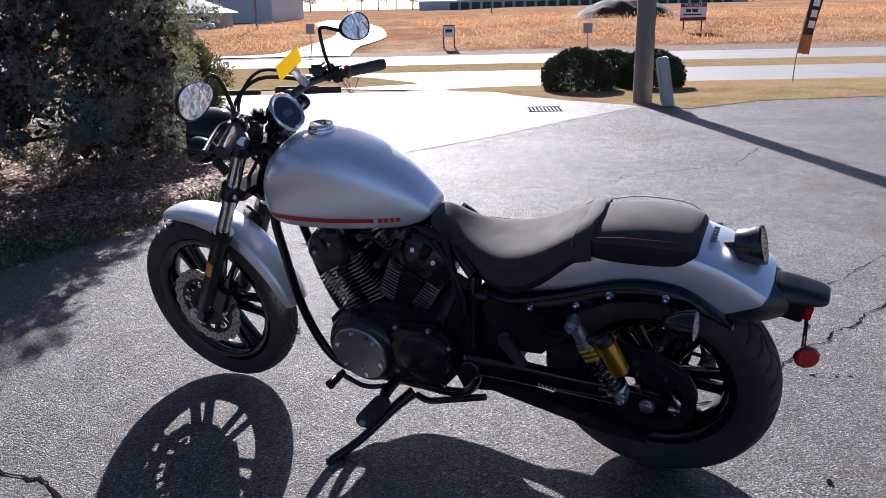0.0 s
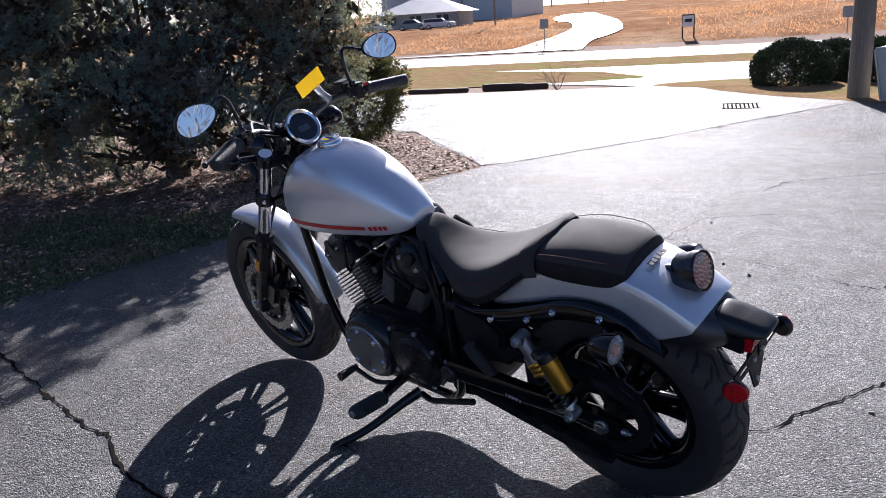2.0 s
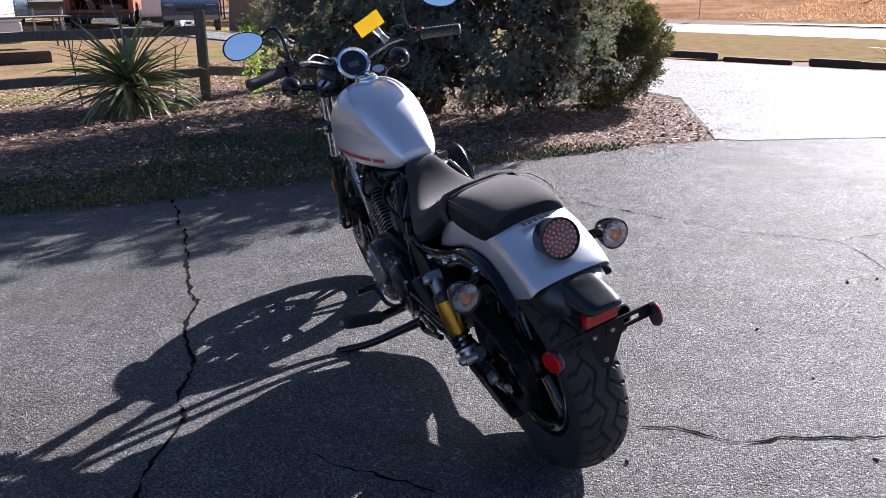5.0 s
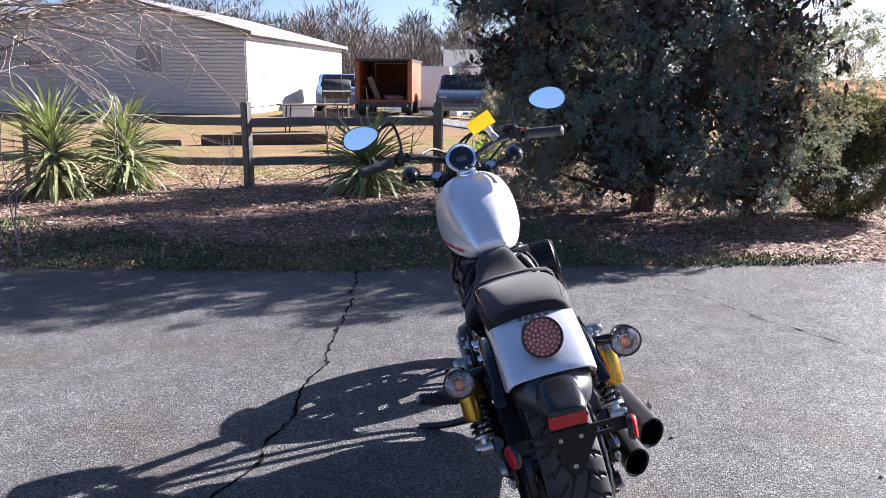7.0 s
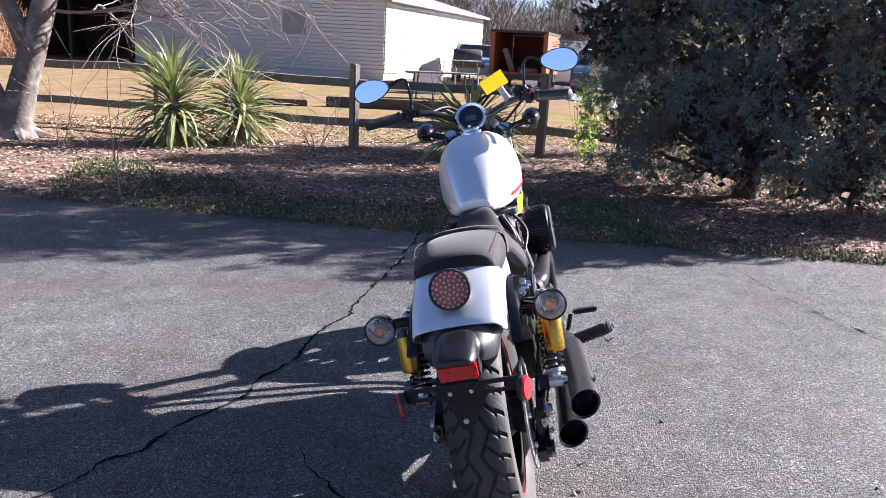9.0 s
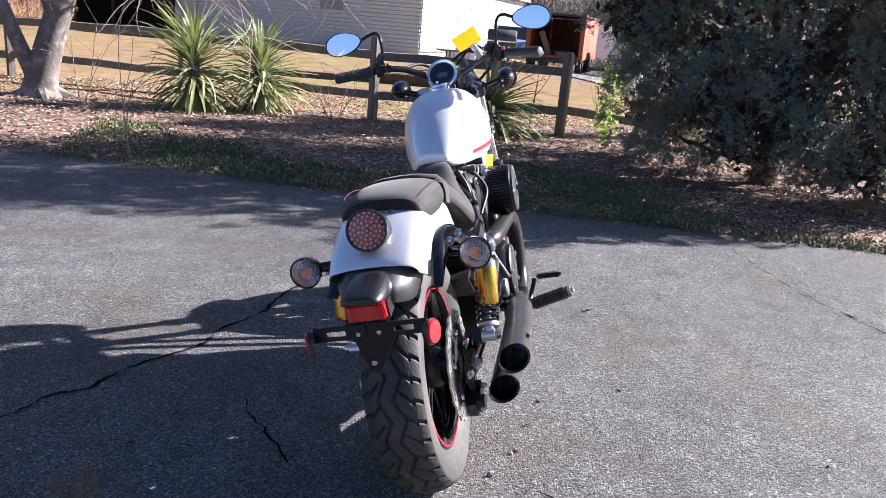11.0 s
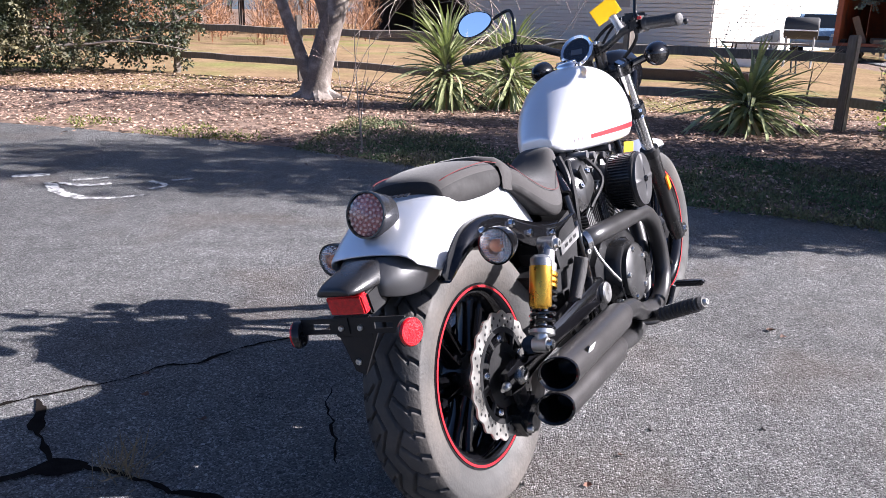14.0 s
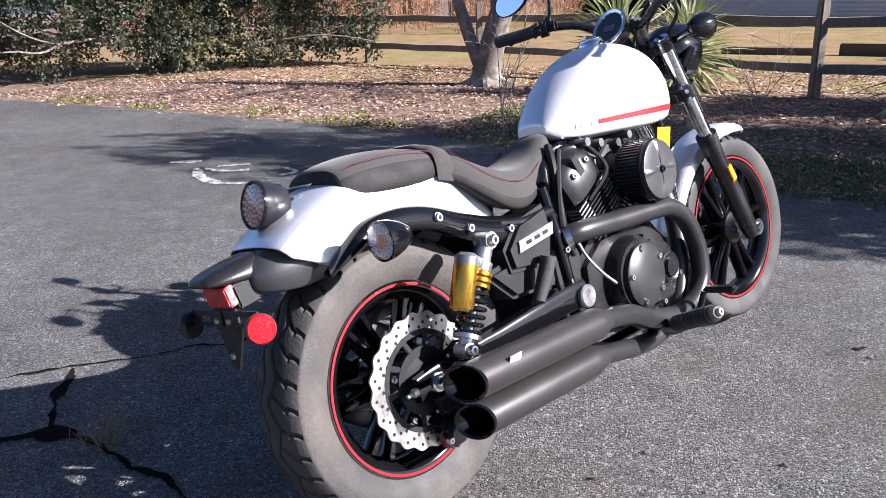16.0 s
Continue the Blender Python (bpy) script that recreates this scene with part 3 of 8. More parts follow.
holly = evergreen("holly_hedge", (-9.2, -6.6, 0), [(-1.2, 1.0, 0.8, 1.2, 0.9, 0.85), (0.2, 0.1, 0.9, 1.4, 1.0, 0.95), (1.6, -1.2, 0.9, 1.3, 1.1, 0.95), (-0.6, 0.4, 1.9, 1.6, 1.2, 1.0),
                                                    (1.2, -0.9, 1.9, 1.5, 1.2, 1.0), (2.4, -2.8, 1.2, 1.5, 1.4, 1.3), (-1.9, 2.2, 1.0, 0.9, 1.0, 1.05), (-1.5, 1.5, 2.0, 1.3, 1.1, 1.0), (-0.4, 0.2, 0.8, 1.0, 0.8, 0.8)], M_LAUREL, 15000, 0.06, 7, 0.020, "dense dark green holly hedge", 0.09, "hedge", 0.2, 8, 12)
for x, y, s, f in ((2.0, 13.6, 1.0, 0), (3.25, 13.9, 0.97, 1), (2.75, 14.9, 1.02, 2)):
    b = evergreen("clipped_bush", (x, y, land(x, y) - 0.02), [(0, 0, 0.24 * s, 0.62 * s, 0.6 * s, 0.46 * s)], M_BOX, 6000, 0.026, 7, 0.012, "rounded dark green clipped bush on the lawn", 0.04, seed=20 + f, limbs=4, lump=0.12)
    b["group"] = "clipped bushes by the pole"

# low weeds and dead grass along the asphalt
P = []
for _ in range(15000):
    t = rng.uniform(0.0, 1.0)
    y = 0.2 + 6.6 * t
    x0 = lerp_table([(0.1, -4.3), (0.92, -3.95), (1.93, -3.4), (2.95, -2.88), (3.95, -2.6), (4.9, -2.1), (5.85, -1.7), (7.0, -1.35)], y)
    d = rng.uniform(0, 1) ** 1.2 * 2.3
    if noise.noise((x0 - d, y, 0.3)) + rng.uniform(0.15, 0.65) > d * 0.33 + max(0.0, y - 5.6) * 1.2:
        P.append((x0 - d + 0.06, y, -0.006))
V, F = sprays(P, np.tile([0, 0, 1.0], (len(P), 1)), 0.032, 8, 0.0055, 0.6, 1.2)
tagged(raw("low_weeds", V, F, M_GRASSBLADE), "low green weeds along the asphalt edge", "weeds", kind="stuff")

# dry leaves on the soil
n = 110000
X, Y = rng.uniform(-11.0, -0.6, n), rng.uniform(-7.0, 9.2, n)
X[80000:], Y[80000:] = rng.uniform(-3.6, -0.6, 30000), rng.uniform(5.2, 8.8, 30000)
small = np.arange(n) >= 80000
ex = np.array([lerp_table([(-7, -5.6), (-4.2, -5.15), (-2.45, -4.85), (-0.8, -4.55), (0.1, -4.3), (0.92, -3.95), (1.93, -3.4), (2.95, -2.88), (3.95, -2.6), (4.9, -2.1), (5.85, -1.7), (6.95, -1.2), (7.1, -1.17), (7.6, -1.5), (8.3, -2.05), (9.2, -2.65)], y) for y in Y])
k = X < ex + np.where(rng.uniform(0, 1, n) < 0.09, np.abs(rng.normal(0, 0.22, n)), -rng.uniform(0.0, 0.15, n))
X, Y, small = X[k], Y[k], small[k]
n = len(X)
A, R = rng.uniform(0, 6.28, n), rng.uniform(0.012, 0.030, n) * np.where(small, 0.6, 1.0)
T = rng.normal(0, 0.35, (n, 4))
V = np.zeros((n, 4, 3))
for i in range(4):
    a = A + i * math.pi / 2
    r = R * (1.0 if i % 2 == 0 else 0.55)
    V[:, i] = np.stack([X + r * np.cos(a), Y + r * np.sin(a), 0.003 + np.abs(T[:, i]) * R], 1)
tagged(raw("fallen_leaves", V.reshape(-1, 3), np.arange(n * 4).reshape(-1, 4), M_LEAFLIT), "dry pinkish-brown fallen leaves on the soil", "leaves", kind="stuff")


def leaf_mesh(seed, material, length):
    """A sword leaf, folded along its middle and bending down towards the tip."""
    rnd = random.Random(seed)
    bend = rnd.uniform(0.2, 0.95)
    V, F = [], []
    m = 5
    for i in range(m + 1):
        t = i / m
        w = 0.0155 * (0.7 + 0.9 * t) * (1 - t ** 2.2) + 0.001
        x, z = length * t * (1 - 0.25 * bend * t), -bend * length * 0.6 * t * t
        V += [(x, -w, z + 0.35 * w), (x, 0, z), (x, w, z + 0.35 * w)]
        if i:
            a = (i - 1) * 3
            F += [(a, a + 3, a + 4, a + 1), (a + 1, a + 4, a + 5, a + 2)]
    me = bpy.data.meshes.new("leaf")
    me.from_pydata(V, [], F)
    me.materials.append(material)
    me.shade_smooth()
    return me


LIVE = [leaf_mesh(i, M_YUCCA, 0.52 + 0.04 * i) for i in range(7)]
DEAD = [leaf_mesh(50 + i, M_YUCCADEAD, 0.40 + 0.04 * i) for i in range(3)]


def yucca(base, height, leaves, seed, label, size=1.0, low=-50, fan=146):
    rnd = random.Random(seed)
    ob = empty("yucca", Matrix.Translation(base))
    bm = bmesh.new()
    tube(bm, [(0, 0, -0.03), (0.02, 0, height * 0.5), (0, 0.01, height)], [0.07, 0.06, 0.05], n=9)
    part("stem", bm, M_BARK, ob)
    for i in range(leaves):
        f = (i + rnd.random()) / leaves
        dead = f < 0.16
        pitch = (low if dead else -66 + fan * f) + rnd.uniform(-12, 12)
        z = height * (0.25 + 0.75 * f) if not dead else height * (0.25 + 2.5 * f)
        lf = new("leaf", rnd.choice(DEAD if dead else LIVE))
        lf.parent = ob
        s = size * rnd.uniform(0.85, 1.15)
        lf.matrix_local = Matrix.Translation((0, 0, z)) @ Euler((radians(rnd.uniform(-30, 30)), radians(-pitch), radians(i * 137.5 + rnd.uniform(-15, 15)))).to_matrix().to_4x4() @ Matrix.Diagonal((s, s, s, 1))
    return tagged(ob, label, "plant", "yuccas by the fence")


yucca((-7.7, 1.12, -0.02), 0.66, 300, 1, "tall green yucca with dead leaves at its foot", 1.2)
yucca((-7.95, 1.9, -0.02), 0.60, 300, 2, "green yucca with yellowing lower leaves", 1.15)
yucca((-6.75, 4.55, -0.02), 0.38, 300, 3, "spreading dark green yucca in the shrub's shade", 1.40, -20, 130)

# ---------- fence ----------
POSTS = [(-12.3, -6.5), (-11.39, -4.0), (-10.5, -1.55), (-9.4, 0.9), (-7.65, 3.3), (-7.06, 5.65), (-6.2, 8.1)]
fence = empty("rail_fence")
for i, (x, y) in enumerate(POSTS):
    bm = bmesh.new()
    r = random.Random(i)
    box(bm, (x + 0.01, y, 0.50), (0.11, 0.10, 1.09), Euler((r.uniform(-0.03, 0.03), r.uniform(-0.03, 0.03), 0.6 + r.uniform(-0.2, 0.2))).to_matrix().to_4x4(), 0.014)
    part("post", bm, M_FENCE, fence, sharp=30)
for i, (p, q) in enumerate(zip(POSTS, POSTS[1:])):
    for j, z in enumerate((0.32, 0.80)):
        if i == 5 and j == 1:
            continue
        r = random.Random(i * 7 + j)
        bm = bmesh.new()
        dz = r.uniform(-0.02, 0.02)
        z1 = z + dz if not (i == 5) else z - 0.20
        a, b = Vector((*p, z)), Vector((*q, z1))
        u, v, d = frame_of(b - a)
        pts = [a + (b - a) * t + Vector((0, 0, r.uniform(-0.012, 0.012))) for t in (0.01, 0.25, 0.5, 0.75, 0.99)]
        skin(bm, [[bm.verts.new(c + u * s * 0.022 + v * t * 0.055) for s, t in ((-1, -1), (1, -0.9), (1.1, 0.9), (-0.8, 1))] for c in pts])
        part("rail", bm, M_FENCE, fence, sharp=30)
tagged(fence, "weathered grey split-rail fence with two rails", "fence")

# ---------- bare tree by the fence ----------
rnd = random.Random(11)
tree = empty("crape_myrtle", Matrix.Translation((-8.28, -0.70, 0)))
tips = []
for pts, radii in (([(0, 0, -0.06), (0.0, 0.0, 0.15), (0.02, 0.10, 0.55), (0.04, 0.33, 1.3), (0.0, 0.58, 2.2)], [0.30, 0.20, 0.17, 0.145, 0.11]),
                   ([(0.03, 0.20, 0.85), (0.05, 0.14, 1.2), (0.08, -0.05, 1.7), (0.1, -0.35, 2.3)], [0.09, 0.11, 0.095, 0.075]),
                   ([(0.05, -0.05, 0.2), (0.06, -0.26, 0.75), (0.0, -0.55, 1.5), (0, -0.9, 2.2)], [0.10, 0.085, 0.07, 0.055])):
    bm = bmesh.new()
    tube(bm, pts, radii, n=12)
    part("trunk", bm, M_BARK, tree)
for i in range(5):
    a = i * 1.25 + 0.3
    bm = bmesh.new()
    tube(bm, [(0, 0, 0.12), (0.25 * math.cos(a), 0.25 * math.sin(a), 0.02), (0.5 * math.cos(a), 0.5 * math.sin(a), -0.05)], [0.11, 0.07, 0.03], n=7)
    part("root", bm, M_BARK, tree)
for p, d, l in (((0.03, 0.42, 1.60), (0.15, 1.0, 0.12), 1.35), ((0.03, 0.48, 1.85), (0.25, 1.0, 0.20), 1.3), ((0.02, 0.52, 2.0), (-0.1, 1.0, 0.15), 1.3), ((0.03, 0.40, 1.50), (0.4, 0.9, 0.10), 1.2),
                ((0.02, 0.56, 2.15), (0.1, 0.9, 0.35), 1.4), ((0.0, 0.58, 2.2), (0.5, 0.5, 0.6), 1.4), ((0, -0.9, 2.2), (0.4, -0.6, 0.6), 1.3), ((0, 0.58, 2.2), (-0.3, 0.2, 0.9), 1.3), ((0.1, -0.35, 2.3), (0.2, 0.2, 0.9), 1.5),
                ((0.02, 0.50, 1.95), (0.3, 1.0, -0.05), 1.5), ((0.02, 0.55, 2.1), (0.3, 1.0, 0.15), 1.9), ((0.02, 0.52, 2.05), (0.1, 1.0, 0.05), 2.1), ((0.1, -0.2, 2.0), (0.6, 0.8, 0.2), 1.7)):
    bm = bmesh.new()
    limb(bm, p, d, l, 0.026, 3, rnd, tips, 0.03, 4, 0.24, 6)
    part("branch", bm, M_TWIG, tree)["kind"] = "stuff"
tagged(tree, "bare grey multi-trunk crape myrtle by the fence", "tree")

# ---------- utility pole ----------
bm = bmesh.new()
cyl(bm, (2.63, 11.5, -0.3), (2.63, 11.5, 8.0), 0.135, 0.10, 20)
pole = part("utility_pole", bm, M_POLE)
tagged(pole, "weathered brown wooden utility pole", "pole")

# ---------- house ----------
HM = Matrix.Translation((-27.0, 8.2, -0.1)) @ Matrix.Rotation(math.atan2(-0.83, -0.56), 4, "Z")   # x along the gable wall, y along the lit wall (negative)
house = empty("house", HM)


def siding(x_at, length, height_at, thick, axis):
    """Overlapping boards, one mesh each, on a wall whose height changes along its length."""
    z = 0.35
    while z < 5.2:
        lo = [t for t in np.linspace(0, length, 61) if height_at(t) > z + 0.02]
        if not lo:
            break
        a, b = lo[0], lo[-1]
        bm = bmesh.new()
        prof = [(0.0, z), (0.055, z), (0.045, z + 0.118), (0.0, z + 0.118)]
        A, B = [], []
        for o, zz in prof:
            if axis == "x":
                A.append(bm.verts.new((a, o, zz)))
                B.append(bm.verts.new((b, o, zz)))
            else:
                A.append(bm.verts.new((-o, -a, zz)))
                B.append(bm.verts.new((-o, -b, zz)))
        skin(bm, [A, B])
        part("siding_board", bm, M_SIDING, house, smooth=False)
        z += 0.14


W, LEN, EAVE, RIDGE = 10.0, 14.5, 3.0, 4.2
gable = lambda t: EAVE + (RIDGE - EAVE) * (1 - abs(t - W / 2) / (W / 2))
bm = bmesh.new()
prism(bm, [(0, 0.0), (W, 0.0), (W, EAVE), (W / 2, RIDGE), (0, EAVE)], "y", -0.02, -LEN)
part("wall", bm, M_SIDING, house, smooth=False)
siding(0, W, gable, 0.03, "x")
siding(0, LEN, lambda t: EAVE, 0.03, "y")
for s in (-1, 1):
    bm = bmesh.new()
    a, b = Vector((W / 2, 0, RIDGE + 0.04)), Vector((W / 2 + s * (W / 2 + 0.35), 0, EAVE - 0.11))
    v = [bm.verts.new((p.x, y, p.z + dz)) for dz in (0, 0.12) for y in (0.3, -LEN - 0.3) for p in (a, b)]
    for f in ((0, 1, 3, 2), (4, 6, 7, 5), (0, 4, 5, 1), (2, 3, 7, 6), (0, 2, 6, 4), (1, 5, 7, 3)):
        bm.faces.new([v[i] for i in f])
    part("roof", bm, M_ROOF, house, smooth=False)
bm = bmesh.new()
box(bm, (3.6, 0.03, 2.05), (1.0, 0.05, 0.95), None, 0.01)
part("window", bm, mat("boarded_window", (0.33, 0.31, 0.29), 0.7, vary=0.15), house, "grey boarded window")
bm = bmesh.new()
box(bm, (W / 2, -LEN / 2, 0.16), (W - 0.1, LEN - 0.1, 0.36))
part("foundation", bm, mat("dark_foundation", (0.07, 0.06, 0.055), 0.9), house)
# open porch at the end of the gable wall
bm = bmesh.new()
box(bm, (10.9, -1.5, 1.45), (1.8, 0.12, 2.9))
part("porch_wall", bm, M_SIDING, house, smooth=False)
# inner walls and posts are much darker than the siding
M_PORCH = mat("dark_porch", (0.055, 0.042, 0.034), 0.9, vary=0.3, scale=3)
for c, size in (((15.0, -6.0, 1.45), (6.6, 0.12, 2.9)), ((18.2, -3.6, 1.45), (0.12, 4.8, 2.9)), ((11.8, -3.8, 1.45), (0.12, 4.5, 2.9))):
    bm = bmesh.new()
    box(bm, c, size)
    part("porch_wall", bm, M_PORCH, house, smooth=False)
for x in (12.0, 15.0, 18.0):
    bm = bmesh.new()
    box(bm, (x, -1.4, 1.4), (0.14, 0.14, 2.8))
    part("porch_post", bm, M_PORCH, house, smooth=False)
bm = bmesh.new()
box(bm, (14.2, -3.6, 2.98), (8.6, 5.2, 0.16))
part("porch_roof", bm, M_ROOF, house, smooth=False)
tagged(house, "one-storey house with cream vinyl siding", "house")

# ---------- motorcycle: materials ----------
M_WHITE = mat("pearl_white_paint", (0.82, 0.83, 0.855), 0.33, metal=0.60, vary=0.02, scale=40, rough_vary=0.03, coat=0.15)
M_RED = mat("red_decal", (0.55, 0.02, 0.025), 0.35, vary=0.05)
M_RIMRED = mat("rim_stripe_red", (0.40, 0.010, 0.016), 0.5, vary=0.1, spec=0.2)
M_GLAREDECAL = mat("glare_paled_red_decal", (0.60, 0.42, 0.42), 0.4, vary=0.05)
M_BLACK = mat("gloss_black", (0.004, 0.004, 0.005), 0.09, vary=0.2, rough_vary=0.03)
M_SATIN = mat("satin_black", (0.011, 0.011, 0.012), 0.29, vary=0.2, rough_vary=0.08, bump=0.03, bump_scale=300, spec=0.55)
M_MATTE = mat("matte_black_plastic", (0.009, 0.009, 0.010), 0.46, vary=0.2, bump=0.1, bump_scale=400, spec=0.3)
M_TAILPLASTIC = mat("grey_black_plastic", (0.022, 0.022, 0.024), 0.38, vary=0.1, bump=0.05, bump_scale=400, spec=0.85)
M_LAMPBODY = mat("dark_chrome_shell", (0.07, 0.07, 0.075), 0.20, metal=0.8, vary=0.05)
M_HEADER = mat("black_header_pipe", (0.035, 0.034, 0.035), 0.34, metal=0.4, rough_vary=0.05, vary=0.08, bump=0.04, bump_scale=200)
M_PIPE = mat("black_ceramic_pipe", (0.055, 0.052, 0.052), 0.36, metal=0.6, rough_vary=0.04, vary=0.05, bump=0.04, bump_scale=200)
M_STEEL = mat("brushed_steel", (0.55, 0.55, 0.54), 0.32, metal=1.0, vary=0.15)
M_DISC = mat("brake_steel", (0.40, 0.39, 0.37), 0.36, metal=0.92, vary=0.15, scale=20)
M_CHROME = mat("chrome", (0.80, 0.80, 0.81), 0.07, metal=1.0, vary=0.04, rough_vary=0.02)
M_ALU = mat("machined_aluminium", (0.60, 0.60, 0.60), 0.38, metal=1.0, vary=0.1)
M_CLUTCH = mat("grey_engine_cover", (0.33, 0.33, 0.33), 0.36, metal=0.85, vary=0.12, scale=25)
M_GOLD = mat("gold_anodised", (0.66, 0.38, 0.055), 0.28, metal=0.95, vary=0.08)
M_RUBBER = mat("tyre_rubber", (0.030, 0.029, 0.028), 0.72, vary=0.25, scale=12, bump=0.15, bump_scale=150, second=(0.125, 0.105, 0.088), second_scale=4.0, second_lo=0.45, second_hi=0.90)
M_GRIP = mat("grip_rubber", (0.035, 0.034, 0.034), 0.6, vary=0.15, bump=0.3, bump_scale=250)
M_SEAT = mat("seat_fabric", (0.047, 0.044, 0.043), 0.88, vary=0.14, scale=18, rough_vary=0.05, bump=0.10, bump_scale=700, spec=0.15)
M_SEAT.node_tree.nodes["Principled BSDF"].inputs["Sheen Weight"].default_value = 0.15
M_SEAT.node_tree.nodes["Principled BSDF"].inputs["Sheen Roughness"].default_value = 0.5
M_SEATSIDE = mat("seat_vinyl", (0.016, 0.015, 0.015), 0.72, vary=0.15, scale=30, bump=0.12, bump_scale=350, spec=0.3)
M_STITCH = mat("red_thread", (0.11, 0.012, 0.015), 0.8)
M_LENSRED = mat("red_lens", (0.48, 0.006, 0.010), 0.14, vary=0.6, scale=110, bump=0.25, bump_scale=220, coat=0.15)
M_AMBER = mat("amber_lens", (0.85, 0.28, 0.02), 0.15, vary=0.1, scale=60, bump=0.3, bump_scale=220, coat=0.4)
M_BULB = mat("amber_bulb", (0.85, 0.30, 0.12), 0.3)
M_LED = mat("red_light", (0.95, 0.58, 0.50), 0.12, coat=0.6)
M_YELLOW = mat("yellow_tag", (0.92, 0.70, 0.02), 0.45, vary=0.06)
translucent(M_YELLOW, (0.92, 0.74, 0.02), 0.4)
M_TAPE = mat("clear_tape", (0.75, 0.75, 0.75), 0.12, vary=0.1, trans=0.6)
M_MIRROR = mat("mirror_glass", (0.90, 0.92, 0.95), 0.01, metal=1.0, vary=0.0, rough_vary=0.005)
M_DIAL = mat("dial_face", (0.012, 0.014, 0.02), 0.08, vary=0.1, coat=0.6)
M_LCD = mat("lcd_grey", (0.09, 0.10, 0.12), 0.15, vary=0.1)
M_STICKER = mat("grey_label", (0.42, 0.42, 0.42), 0.5, vary=0.1)


def clear_lens(name, tint):
    m = bpy.data.materials.new(name)
    m.use_nodes = True
    N, K = m.node_tree.nodes, m.node_tree.links
    tr, gl, mx, fr = N.new("ShaderNodeBsdfTransparent"), N.new("ShaderNodeBsdfGlossy"), N.new("ShaderNodeMixShader"), N.new("ShaderNodeLayerWeight")
    tr.inputs[0].default_value = (*tint, 1)
    gl.inputs["Roughness"].default_value = 0.06
    fr.inputs[0].default_value = 0.10
    K.new(fr.outputs["Facing"], mx.inputs[0])
    K.new(tr.outputs[0], mx.inputs[1])
    K.new(gl.outputs[0], mx.inputs[2])
    K.new(mx.outputs[0], N["Material Output"].inputs[0])
    return m


M_LAMPLENS = clear_lens("lamp_lens", (0.95, 0.95, 0.95))
M_CLEAR = clear_lens("clear_lens", (0.95, 0.95, 0.95))
N, K = M_CLEAR.node_tree.nodes, M_CLEAR.node_tree.links
frost, body = N.new("ShaderNodeBsdfDiffuse"), N.new("ShaderNodeMixShader")
frost.inputs[0].default_value = (0.85, 0.86, 0.88, 1)
body.inputs[0].default_value = 0.04
top = N["Mix Shader"]
K.new(N["Transparent BSDF"].outputs[0], body.inputs[1])
K.new(frost.outputs[0], body.inputs[2])
K.new(body.outputs[0], top.inputs[1])
M_BOWL = mat("lamp_bowl", (0.84, 0.84, 0.85), 0.16, metal=1.0, vary=0.08, scale=80)

# ---------- motorcycle: frame of reference (x ahead, y left, z up; the rear tyre stands on the origin) ----------
bike = empty("motorcycle", Matrix.Translation((0.69493, 2.12228, 0.02335)) @ Matrix.Rotation(radians(156.16), 4, "Z") @ Matrix.Rotation(radians(-14.45), 4, "X"))
tagged(bike, "white and black cruiser motorcycle leaning on its side stand", "motorcycle")
RAX, FAX = Vector((0, 0, 0.323)), Vector((1.572, 0, 0.334))
FORK_DIR = Vector((-0.485, 0, 0.8745))
STEER = Matrix.Translation((1.235, 0, 0.80)) @ Matrix.Rotation(radians(-4.0), 4, FORK_DIR) @ Matrix.Translation((-1.235, 0, -0.80))


def bpart(name, bm, material, parent=None, label="", steer=False, smooth=True, sharp=40):
    if steer:
        bmesh.ops.transform(bm, matrix=STEER, verts=bm.verts)
    return part(name, bm, material, parent or bike, label, smooth, sharp)


def flip(p, s):
    return (p[0], p[1] * s, p[2])


def bolt(bm, c, axis, r=0.010, h=0.008):
    lathe(bm, [(-0.004, r), (h * 0.6, r), (h, r * 0.8), (h, r * 0.45), (h * 0.5, r * 0.45)], c, axis, 12)


def bolts(name, places, material, parent, steer=False):
    """Each bolt head as a part: (centre, axis, radius, height)."""
    for c, axis, r, h in places:
        bm = bmesh.new()
        bolt(bm, c, axis, r, h)
        bpart(name, bm, material, parent, "", steer)


# ---------- wheels ----------


